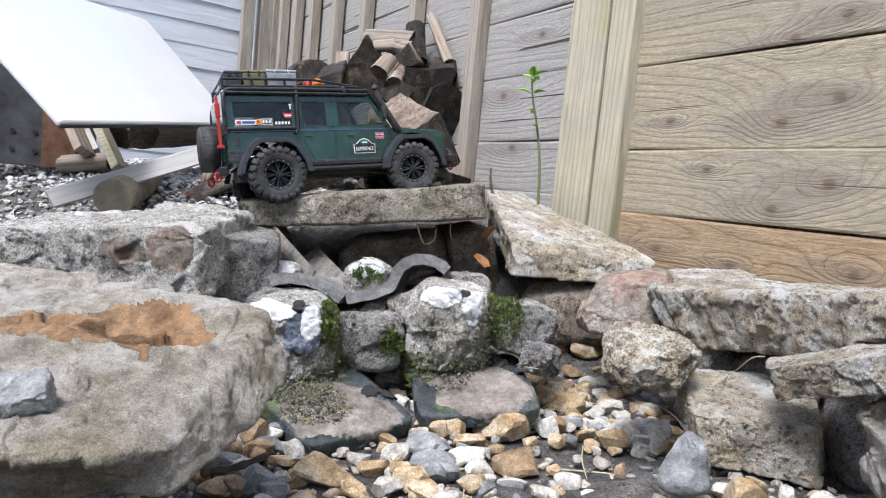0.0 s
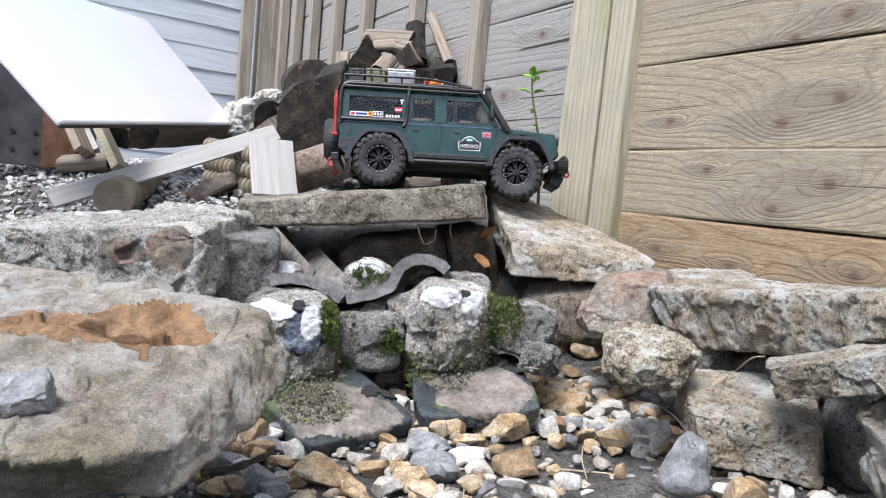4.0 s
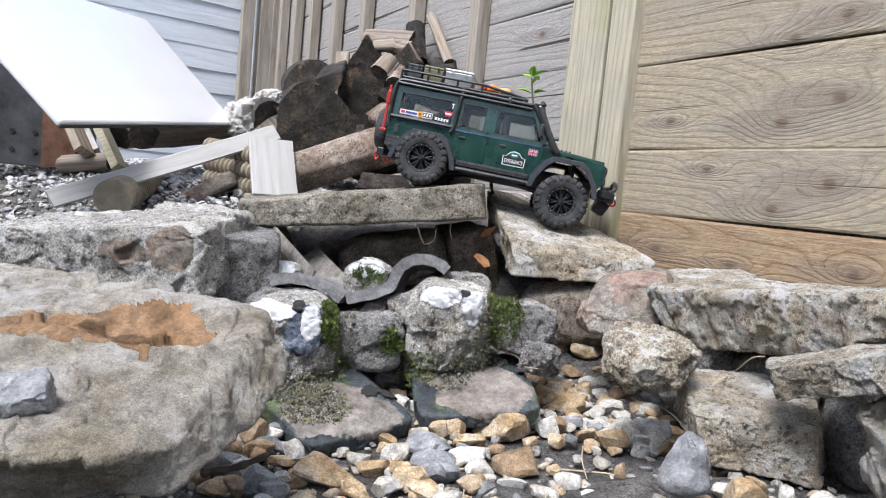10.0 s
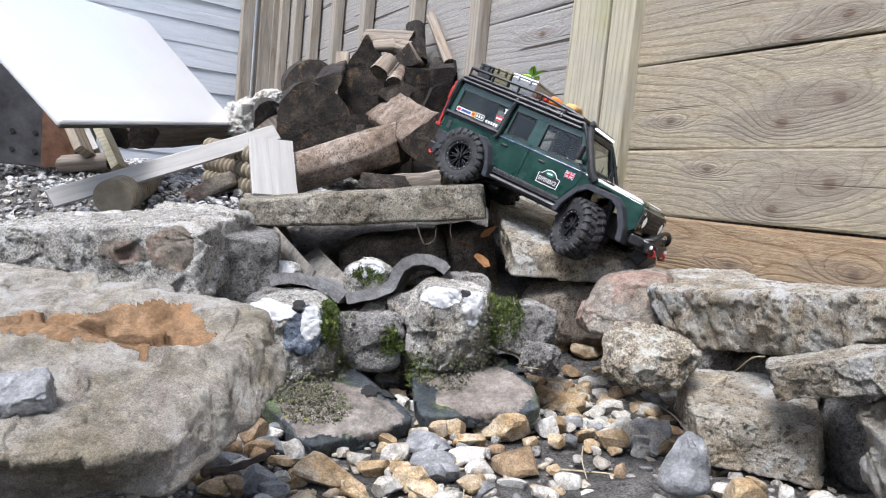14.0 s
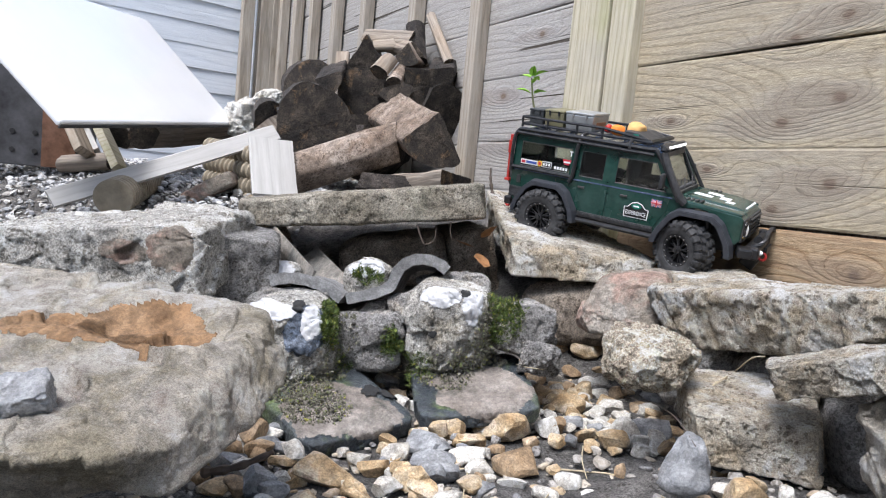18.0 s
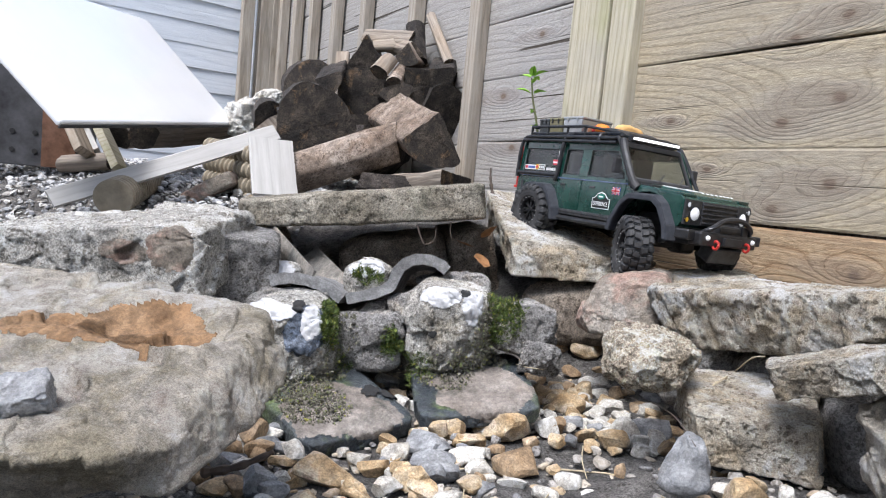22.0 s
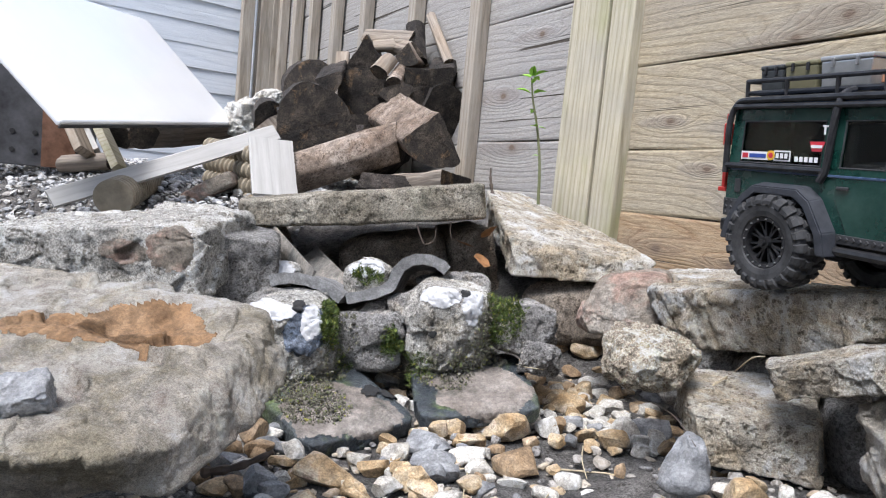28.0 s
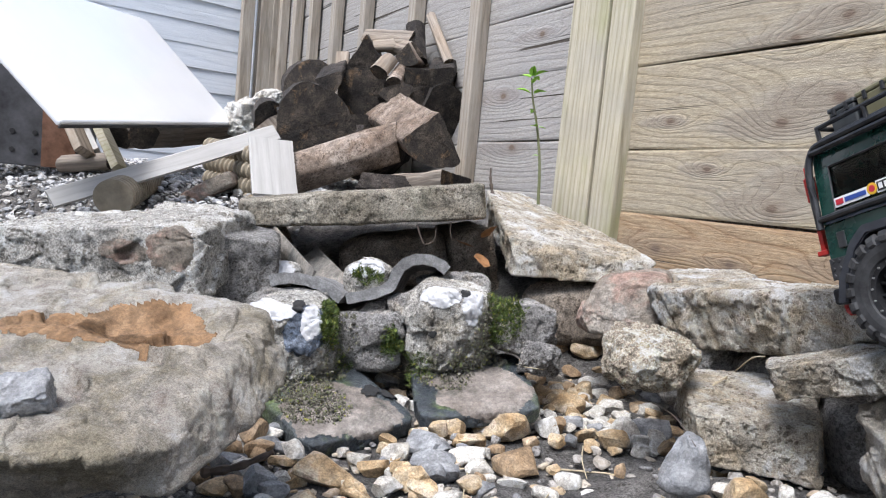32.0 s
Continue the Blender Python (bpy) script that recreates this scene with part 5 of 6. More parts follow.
stalk("stalk", [(0.290, 1.035, 0.003), (0.312, 1.115, 0.006), (0.333, 1.103, 0.007)], 0.0012, "dark_twig", "dark wiry rootlet on the gravel")
stalk("stalk", [(-0.061, 1.419, 0.283), (-0.050, 1.416, 0.257), (-0.040, 1.415, 0.243), (-0.021, 1.416, 0.254), (-0.019, 1.419, 0.282)], 0.0018, "dark_twig", "dried root hanging from the slab")
stalk("stalk", [(0.012, 1.420, 0.294), (0.012, 1.418, 0.275), (0.018, 1.416, 0.258)], 0.0016, "dark_twig", "dried root hanging from the slab")
dead_leaf((0.077, 1.395, 0.270), 0.044, (-30, -40, 0))
dead_leaf((0.062, 1.400, 0.250), 0.052, (17, -9, 137))
dead_leaf((0.085, 1.410, 0.232), 0.056, (-26, 22, 274))
ribbed_pipe((-0.889, 1.748, 0.259), (-0.984, 2.154, 0.306), 0.05, "ribbed round post lying under the plank")
ribbed_pipe((-0.810, 2.215, 0.434), (-0.600, 2.062, 0.412), 0.030, "ribbed brown pipe stacked under the plank")
ribbed_pipe((-0.805, 2.210, 0.381), (-0.596, 2.058, 0.363), 0.030, "ribbed brown pipe stacked under the plank")
ribbed_pipe((-0.800, 2.206, 0.329), (-0.591, 2.054, 0.314), 0.030, "ribbed brown pipe stacked under the plank")
ribbed_pipe((-0.795, 2.201, 0.280), (-0.587, 2.050, 0.268), 0.030, "ribbed brown pipe stacked under the plank")
fire_pit((-1.431, 2.168, 0.473))
plank("plank", (-1.277, 2.217, 0.461), (-1.198, 2.159, 0.371), 0.07, 0.03, 60, "split_wood", "yellowish split plank under the panel")
plank("plank", (-1.263, 2.268, 0.467), (-1.186, 2.210, 0.383), 0.03, 0.02, 40, "pale_plank", "pale split stick under the panel")
plank("panel_leg", (-1.188, 2.218, 0.470), (-1.064, 2.126, 0.331), 0.055, 0.03, 60, "post_wood", "greenish wooden leg under the white panel")

PEBBLE_WORDS = {"tan": "tan flint pebble with a broken face", "white": "whitish flint pebble on the gravel", "brown": "brown flint pebble on the gravel", "grey": "grey slaty pebble on the gravel"}


def pebble(x, y, w, h, tone, seed):
    """One larger loose stone of the gravel bed."""
    d = w * (0.7 + 0.25 * ((seed * 37) % 10) / 10)
    ob = rock("pebble", (x, y + d * 0.3, float(ground_height(x, y)) + h * 0.42), (w * 1.08, d, h * 1.15), ((seed * 53) % 24 - 12, (seed * 31) % 28 - 14, (seed * 71) % 60 - 30), 300 + seed, "flint_" + tone, 3, 3.2, 16, 0.05, cut=0.5, label=PEBBLE_WORDS[tone], category="pebble", group="larger pebbles")
    for f in ob.data.polygons:
        f.use_smooth = False


pebble(0.110, 0.946, 0.085, 0.045, "tan", 1)
pebble(0.036, 0.925, 0.043, 0.039, "tan", 2)
pebble(0.064, 0.905, 0.045, 0.019, "tan", 3)
pebble(0.060, 0.846, 0.052, 0.022, "white", 4)
pebble(0.126, 0.824, 0.064, 0.043, "brown", 5)
pebble(0.116, 0.778, 0.041, 0.018, "white", 6)
pebble(0.162, 1.016, 0.056, 0.024, "white", 7)
pebble(0.199, 1.168, 0.043, 0.037, "tan", 8)
pebble(0.326, 1.347, 0.086, 0.035, "tan", 9)
pebble(0.340, 1.546, 0.094, 0.032, "brown", 10)
pebble(0.336, 1.714, 0.052, 0.035, "grey", 11)
pebble(0.207, 1.061, 0.026, 0.019, "white", 12)
pebble(0.239, 1.094, 0.061, 0.034, "tan", 13)
pebble(0.202, 0.990, 0.043, 0.026, "brown", 14)
pebble(0.244, 1.034, 0.038, 0.019, "grey", 15)
pebble(0.279, 1.021, 0.041, 0.024, "white", 16)
pebble(0.317, 1.136, 0.042, 0.027, "tan", 17)
pebble(0.346, 1.183, 0.029, 0.043, "brown", 18)
pebble(0.278, 0.942, 0.049, 0.030, "tan", 19)
pebble(0.247, 0.974, 0.036, 0.020, "tan", 20)
pebble(0.402, 1.237, 0.045, 0.023, "white", 21)
pebble(0.414, 1.189, 0.044, 0.015, "grey", 22)
pebble(0.348, 0.988, 0.079, 0.041, "grey", 23)
pebble(0.414, 1.092, 0.027, 0.017, "tan", 24)
pebble(0.190, 0.798, 0.045, 0.021, "white", 25)
pebble(0.210, 0.776, 0.039, 0.012, "white", 26)
pebble(0.380, 0.819, 0.025, 0.017, "tan", 27)
pebble(0.338, 0.808, 0.035, 0.013, "white", 28)
pebble(0.356, 0.690, 0.056, 0.042, "tan", 29)
pebble(0.436, 0.676, 0.050, 0.030, "white", 30)
pebble(0.416, 0.826, 0.026, 0.026, "grey", 31)
pebble(0.413, 0.848, 0.031, 0.027, "brown", 32)
pebble(0.174, 0.834, 0.021, 0.022, "tan", 33)
pebble(0.258, 0.829, 0.015, 0.022, "brown", 34)
pebble(0.230, 1.368, 0.092, 0.064, "brown", 35)
pebble(0.298, 1.421, 0.035, 0.044, "grey", 36)
pebble(0.273, 1.237, 0.038, 0.019, "grey", 37)
pebble(0.157, 0.928, 0.029, 0.019, "brown", 38)
pebble(0.097, 0.889, 0.033, 0.014, "brown", 39)
pebble(0.284, 1.216, 0.030, 0.019, "white", 40)
pebble(0.328, 1.073, 0.033, 0.022, "white", 41)
pebble(0.339, 0.940, 0.035, 0.015, "white", 42)
pebble(0.390, 0.986, 0.024, 0.021, "grey", 43)
pebble(0.368, 1.501, 0.046, 0.031, "tan", 44)
pebble(0.408, 1.592, 0.048, 0.033, "grey", 45)
pebble(0.272, 1.367, 0.042, 0.028, "brown", 46)
pebble(0.026, 0.780, 0.039, 0.033, "grey", 47)
pebble(0.020, 0.856, 0.037, 0.023, "grey", 48)
pebble(0.074, 0.757, 0.033, 0.020, "grey", 49)
pebble(0.404, 0.690, 0.022, 0.030, "white", 50)
pebble(0.318, 0.705, 0.036, 0.026, "brown", 51)
pebble(0.516, 0.898, 0.028, 0.024, "brown", 52)
pebble(0.405, 0.930, 0.023, 0.020, "grey", 53)
pebble(-0.113, 1.213, 0.066, 0.023, "grey", 54)
pebble(-0.077, 1.155, 0.044, 0.025, "white", 55)
pebble(-0.001, 0.984, 0.041, 0.032, "tan", 56)
pebble(0.022, 0.926, 0.036, 0.035, "tan", 57)
pebble(-0.010, 0.904, 0.029, 0.025, "tan", 58)
pebble(-0.039, 0.835, 0.040, 0.027, "white", 59)
pebble(-0.002, 0.865, 0.061, 0.028, "grey", 60)
pebble(0.009, 0.792, 0.061, 0.030, "grey", 61)
pebble(-0.117, 0.736, 0.072, 0.036, "tan", 62)
pebble(-0.172, 0.785, 0.038, 0.019, "tan", 63)
pebble(-0.185, 0.708, 0.041, 0.039, "grey", 64)
pebble(-0.160, 0.726, 0.021, 0.024, "white", 65)
pebble(-0.226, 0.695, 0.043, 0.019, "tan", 66)
pebble(-0.231, 0.828, 0.048, 0.036, "brown", 67)
pebble(-0.083, 0.800, 0.036, 0.026, "white", 68)
pebble(-0.060, 0.784, 0.041, 0.022, "tan", 69)
pebble(-0.040, 0.733, 0.043, 0.020, "white", 70)
pebble(-0.012, 0.751, 0.044, 0.033, "tan", 71)
pebble(-0.076, 0.719, 0.047, 0.016, "tan", 72)
pebble(-0.241, 0.794, 0.031, 0.026, "brown", 73)
pebble(-0.053, 1.084, 0.035, 0.021, "brown", 74)
pebble(-0.100, 1.073, 0.034, 0.017, "grey", 75)
pebble(-0.204, 0.827, 0.032, 0.023, "grey", 76)
pebble(-0.128, 0.698, 0.027, 0.015, "white", 77)
pebble(-0.221, 0.748, 0.029, 0.021, "grey", 78)
pebble(-0.254, 0.719, 0.028, 0.020, "brown", 79)
pebble(0.029, 0.833, 0.027, 0.018, "grey", 80)
pebble(-0.145, 0.732, 0.028, 0.020, "tan", 81)

rng = random.Random(12)
for k in range(150):
    x, y = rng.uniform(-0.30, 0.10) if k % 3 else rng.uniform(0.0, 0.42), rng.uniform(0.60, 1.12)
    if 0.09 < x < 0.33 and y < 0.92 and k % 4:
        continue
    w = rng.uniform(0.016, 0.042)
    pebble(x, y, w, w * rng.uniform(0.5, 0.8), rng.choice(("tan", "tan", "white", "white", "brown", "grey")), 100 + k)
for k in range(70):
    x, y = rng.uniform(0.17, 0.40), rng.uniform(0.93, 1.3)
    w = rng.uniform(0.02, 0.046)
    pebble(x, y, w, w * rng.uniform(0.5, 0.8), rng.choice(("tan", "tan", "white", "white", "white", "brown")), 400 + k)


# ---- the model car ----
car = empty("model_car", "dark green off-road model car with roof rack and stickers", "model car")
SIDE = 0.0965


def lean_in(bm):
    """The cab's sides lean inwards above the belt line."""
    for v in bm.verts:
        if v.co.z > 0.098:
            v.co.y *= 1 - (v.co.z - 0.098) * 0.75
    return bm


def arc(cx, cz, r, a0, a1, n=12):
    return [(cx + r * math.cos(radians(a0 + (a1 - a0) * i / n)), cz + r * math.sin(radians(a0 + (a1 - a0) * i / n))) for i in range(n + 1)]


lower = [(-0.256, 0.098), (-0.258, 0.040), (-0.244, 0.026)] + arc(-0.162, 0.012, 0.070, 168, 12) + [(-0.090, 0.024), (0.088, 0.024)] + arc(0.162, 0.016, 0.073, 165, 15) + [(0.240, 0.034), (0.247, 0.044), (0.247, 0.084), (0.240, 0.090), (0.118, 0.1), (0.105, 0.1)]
part("body", prism_bm(lower, -SIDE, SIDE, 0.0016), "green_paint", car, "dark green painted lower body")
part("chassis", box_bm((0, 0, 0.028), (0.46, 0.085, 0.05), 0.006), "black_plastic", car)
for x in (-0.162, 0.162):
    bm = tube_bm([(x, -0.09, 0), (x, 0.09, 0)], 0.011, 10)
    add_box(bm, (x, 0.012, 0.0), (0.04, 0.04, 0.036), 0.008)
    part("axle", bm, "black_metal", car)
    for y in (-0.062, 0.062):
        bm = tube_bm([(x + 0.02, y, 0.0), (x + 0.012, y, 0.075)], 0.008, 10)
        part("shock_absorber", bm, "black_metal", car)
    for q in (1, -1):
        part("suspension_link", tube_bm([(x, q * 0.05, -0.004), (x - 0.12 * (1 if x > 0 else -1), q * 0.035, 0.012)], 0.005, 8), "black_metal", car)

# cab: sides with openings, panes in them
for s in (-1, 1):
    y0, y1 = s * SIDE, s * (SIDE - 0.005)
    bm = bmesh.new()
    for x0, x1, z0, z1 in ((-0.256, 0.108, 0.098, 0.109), (-0.256, 0.066, 0.162, 0.182), (-0.256, -0.238, 0.105, 0.165), (-0.117, -0.092, 0.105, 0.165), (-0.040, -0.012, 0.105, 0.165)):
        add_box(bm, ((x0 + x1) / 2, (y0 + y1) / 2, (z0 + z1) / 2), (x1 - x0, 0.005, z1 - z0), 0.0008)
    pil = prism_bm([(0.100, 0.1), (0.114, 0.1), (0.070, 0.181), (0.058, 0.181)], min(y0, y1), max(y0, y1), 0.0006)
    me = bpy.data.meshes.new("tmp")
    pil.to_mesh(me)
    pil.free()
    bm.from_mesh(me)
    bpy.data.meshes.remove(me)
    part("cab_side", lean_in(bm), "green_paint", car)
    for name, o in (("rear_window", [(-0.239, 0.108), (-0.116, 0.108), (-0.116, 0.163), (-0.239, 0.163)]), ("door_window", [(-0.093, 0.108), (-0.039, 0.108), (-0.039, 0.163), (-0.093, 0.163)]), ("door_window", [(-0.013, 0.108), (0.097, 0.108), (0.066, 0.163), (-0.013, 0.163)])):
        yy = s * (SIDE - 0.0028)
        pane = part(name, lean_in(prism_bm(o, min(yy, yy - s * 0.001), max(yy, yy - s * 0.001))), "window_glass", car)
        fr = curve([(x, 0, z) for x, z in o] + [(o[0][0], 0, o[0][1])], 1)
        cx, cz = sum(x for x, z in o) / 4, sum(z for x, z in o) / 4
        ring = [(cx + (p.x - cx) * 0.97, s * (SIDE - 0.0004), cz + (p.z - cz) * 0.955) for p in fr[:-1]]
        seal = part("seal", lean_in(tube_bm(ring, 0.0013, 6, True)), "black_plastic", pane)
    # doors stand a little proud of the body
    for x0, x1, xt in ((-0.094, -0.026, -0.094), (-0.021, 0.083, -0.021)):
        bot = 0.045 if x0 < -0.05 else 0.027
        o = [(x0, 0.098), (x0, 0.06), (x0 + 0.012, bot), (x1, 0.027 if x0 > -0.05 else bot), (x1, 0.098)]
        if x0 < -0.05:
            o = [(x0, 0.0985), (x0, 0.075), (x0 + 0.018, 0.04), (x0 + 0.024, 0.027), (x1, 0.027), (x1, 0.0985)]
        else:
            o = [(x0, 0.0985), (x0, 0.027), (x1 - 0.006, 0.027), (x1 + 0.004, 0.045), (x1 + 0.018, 0.07), (x1 + 0.022, 0.0985)]
        d = part("door", prism_bm(o, min(s * SIDE, s * (SIDE + 0.0014)), max(s * SIDE, s * (SIDE + 0.0014)), 0.0005), "green_paint", car)
        hx = -0.083 if x0 < -0.05 else 0.012
        hb = box_bm((hx, s * (SIDE + 0.003), 0.0865), (0.015, 0.003, 0.004), 0.001)
        part("door_handle", hb, "black_plastic", d, "small black door handle")
    # highlight on the belt crease, added as a thin light-catching blue strip
    part("belt_moulding", box_bm((-0.07, s * (SIDE + 0.0014), 0.0995), (0.36, 0.0016, 0.003), 0.0006), "roof_blue", car)
    # sill with tread plate and rivets
    bm = box_bm((-0.002, s * (SIDE + 0.001), 0.029), (0.166, 0.003, 0.011), 0.0008)
    for i in range(20):
        add_box(bm, (-0.08 + i * 0.0082, s * (SIDE + 0.003), 0.030), (0.0046, 0.0022, 0.0046), 0.0008, ROT((0, 45, 0)))
    sill = part("sill_plate", bm, "black_plastic", car, "black studded sill plate")
    part("rock_slider", tube_bm([(-0.088, s * 0.098, 0.015), (0.088, s * 0.098, 0.015)], 0.0055, 8), "black_metal", car)
    # wheel-arch flares
    for cx in (-0.162, 0.162):
        arch = [(-0.083, 0.008), (-0.076, 0.034), (-0.053, 0.071), (-0.034, 0.086), (0.034, 0.086), (0.053, 0.073), (0.075, 0.036), (0.081, 0.008)]
        o = [(cx + x, z) for x, z in arch]
        i = [(cx + x * 0.85, 0.006 + (z - 0.006) * 0.87) for x, z in reversed(arch)]
        bm = prism_bm(o + i, min(s * (SIDE - 0.002), s * (SIDE + 0.020)), max(s * (SIDE - 0.002), s * (SIDE + 0.020)))
        for v in bm.verts:
            if abs(v.co.y) > SIDE + 0.01:
                v.co.x, v.co.z = cx + (v.co.x - cx) * 0.96, 0.010 + (v.co.z - 0.010) * 0.95
        bmesh.ops.bevel(bm, geom=bm.edges[:], offset=0.0015, segments=2, affect='EDGES')
        part("wheel_arch_flare", bm, "flare_plastic", car, "matt black angular wheel arch flare")
    # rear corner plate with studs
    bm = box_bm((-0.240, s * (SIDE + 0.001), 0.048), (0.034, 0.002, 0.024), 0.0005)
    for k in range(12):
        add_box(bm, (-0.253 + (k % 4) * 0.0085, s * (SIDE + 0.002), 0.040 + (k // 4) * 0.008), (0.004, 0.002, 0.004), 0.0006, ROT((0, 45, 0)))
    part("corner_plate", bm, "black_plastic", car)
    part("tail_vent", box_bm((-0.236, s * (SIDE + 0.0006), 0.078), (0.010, 0.002, 0.018), 0.0008), "black_plastic", car)

# roof, rear wall, windscreen, bonnet
bm = prism_bm([(-0.259, 0.180), (-0.257, 0.187), (-0.235, 0.191), (0.03, 0.190), (0.062, 0.186), (0.070, 0.180)], -0.0905, 0.0905, 0.003)
# the roof's blue is sky reflection put into its colour
part("roof", bm, "roof_blue", car, "glossy dark roof with reflected sky blue put into its colour")
part("rear_wall", lean_in(box_bm((-0.256, 0, 0.140), (0.005, 0.184, 0.085), 0.001)), "green_paint", car)
scr = [(0.109, 0.102), (0.113, 0.102), (0.070, 0.180), (0.066, 0.180)]
bm = bmesh.new()
for ya, yb in ((-0.092, -0.084), (0.084, 0.092)):
    q = prism_bm(scr, ya, yb)
    me = bpy.data.meshes.new("tmp")
    q.to_mesh(me)
    q.free()
    bm.from_mesh(me)
    bpy.data.meshes.remove(me)
add_box(bm, (0.1105, 0, 0.104), (0.006, 0.18, 0.010), 0.001)
add_box(bm, (0.070, 0, 0.177), (0.007, 0.165, 0.010), 0.001)
part("windscreen_frame", lean_in(bm), "black_plastic", car)
part("windscreen", lean_in(prism_bm([(0.107, 0.106), (0.108, 0.106), (0.069, 0.176), (0.068, 0.176)], -0.086, 0.086)), "window_glass", car)
for y in (-0.03, 0.035):
    part("wiper", tube_bm([(0.114, y, 0.104), (0.100, y + 0.035, 0.128)], 0.0012, 6), "black_plastic", car)
bm = prism_bm([(0.112, 0.098), (0.113, 0.103), (0.13, 0.106), (0.225, 0.0985), (0.243, 0.092), (0.245, 0.084)], -0.058, 0.058, 0.003)
bonnet = part("bonnet", bm, "green_paint", car, "green bonnet with vents and white lettering bars")
for s in (-1, 1):
    part("wing_top", box_bm((0.178, s * 0.078, 0.0955), (0.13, 0.036, 0.006), 0.002, ROT((0, 4, 0))), "green_paint", car)
    bm = bmesh.new()
    for k in range(4):
        add_box(bm, (0.135 + k * 0.009, s * 0.078, 0.1015), (0.005, 0.022, 0.004), 0.0008)
    part("wing_vent", bm, "black_plastic", car)
for k in range(8):
    part("letter_bar", box_bm((0.2385, -0.042 + k * 0.012, 0.0975), (0.004, 0.006, 0.0008), 0, ROT((0, 20, 0))), "sticker_white", bonnet)
for x, y, sx, sy in ((0.15, -0.02, 0.035, 0.02), (0.165, 0.02, 0.03, 0.022), (0.19, -0.005, 0.02, 0.028), (0.205, -0.03, 0.016, 0.018)):
    part("bonnet_sticker", box_bm((x, y, 0.1062 - (x - 0.13) * 0.079), (sx, sy, 0.0012), 0, ROT((0, 4.5, 0))), "sticker_white", bonnet)

# front: grille, lamps, bumper
bm = box_bm((0.2475, 0, 0.062), (0.006, 0.100, 0.042), 0.001)
for k in range(5):
    add_box(bm, (0.252, 0, 0.046 + k * 0.008), (0.004, 0.098, 0.003), 0.0006)
part("grille", bm, "black_plastic", car)
for s in (-1, 1):
    panel = part("lamp_panel", box_bm((0.248, s * 0.073, 0.062), (0.004, 0.042, 0.044), 0.001), "black_plastic", car)
    for y, z, r, mt, nm in ((0.069, 0.060, 0.0125, "headlamp_glow", "headlamp"), (0.086, 0.075, 0.0055, "headlamp_glow", "side_lamp"), (0.086, 0.049, 0.0055, "sticker_yellow", "indicator")):
        bm = bmesh.new()
        bmesh.ops.create_uvsphere(bm, u_segments=16, v_segments=8, radius=1.0)
        for v in bm.verts:
            v.co = Vector((0.250 + v.co.x * r * 0.35, s * y + v.co.y * r, z + v.co.z * r))
        lamp = part(nm, bm, mt, panel, "", True)
        part("lamp_ring", tube_bm([(0.2515, s * y + math.cos(a) * r * 1.05, z + math.sin(a) * r * 1.05) for a in np.linspace(0, math.tau, 16, endpoint=False)], 0.0012, 6, True), "black_metal", panel)
bumper = part("bumper", box_bm((0.268, 0, 0.020), (0.028, 0.160, 0.024), 0.004), "black_metal", car, "black metal front bumper with winch")
for s in (-1, 1):
    part("bumper_end", box_bm((0.258, s * 0.092, 0.024), (0.026, 0.034, 0.018), 0.003, ROT((0, 0, -18 * s))), "black_metal", bumper)
    sh = [(0.285 + 0.006 * math.cos(a), s * 0.044, 0.011 + 0.007 * math.sin(a)) for a in np.linspace(0, math.tau, 12, endpoint=False)]
    part("shackle", tube_bm(sh, 0.0025, 8, True), "red_paint", bumper, "red tow shackle")
    bm = bmesh.new()
    bmesh.ops.create_uvsphere(bm, u_segments=12, v_segments=6, radius=0.0045)
    for v in bm.verts:
        v.co += Vector((0.283, s * 0.064, 0.022))
    part("spot_lamp", bm, "headlamp_glow", bumper, "", True)
hoop = curve([(0.262, -0.062, 0.028), (0.282, -0.055, 0.040), (0.284, -0.025, 0.056), (0.284, 0.025, 0.056), (0.282, 0.055, 0.040), (0.262, 0.062, 0.028)], 5)
part("bull_bar", tube_bm(hoop, 0.0045, 8), "black_metal", bumper)
bm = tube_bm([(0.270, -0.03, 0.037), (0.270, 0.03, 0.037)], 0.009, 12)
add_box(bm, (0.270, 0.04, 0.037), (0.022, 0.02, 0.022), 0.003)
add_box(bm, (0.285, 0, 0.018), (0.006, 0.05, 0.014), 0.001)
part("winch", bm, "black_metal", bumper)
part("skid_plate", box_bm((0.262, 0, -0.004), (0.03, 0.08, 0.03), 0.004, ROT((0, 25, 0))), "black_metal", bumper)

# rear: spare wheel, bumper, jack
bm = tube_bm([(-0.262, 0.01, 0.078), (-0.300, 0.01, 0.078)], [0.052, 0.050], 32)
bmesh.ops.bevel(bm, geom=bm.edges[:], offset=0.004, segments=3, affect='EDGES')
part("spare_wheel", bm, "tyre_rubber", car, "black covered spare wheel on the rear door", True)
part("rear_bumper", box_bm((-0.266, 0, 0.020), (0.018, 0.17, 0.018), 0.003), "black_metal", car)
bm = box_bm((-0.2685, -0.088, 0.120), (0.006, 0.006, 0.105), 0.001)
add_box(bm, (-0.2685, -0.088, 0.145), (0.010, 0.010, 0.030), 0.002)
add_box(bm, (-0.2685, -0.088, 0.070), (0.014, 0.010, 0.006), 0.001)
part("jack", bm, "red_paint", car, "red lifting jack strapped upright at the rear")
for s in (-1, 1):
    sh = [(-0.277 + 0.006 * math.cos(a), s * 0.06, 0.010 + 0.009 * math.sin(a)) for a in np.linspace(0, math.tau, 10, endpoint=False)]
    part("shackle", tube_bm(sh, 0.0028, 8, True), "red_paint", car, "red tow shackle")

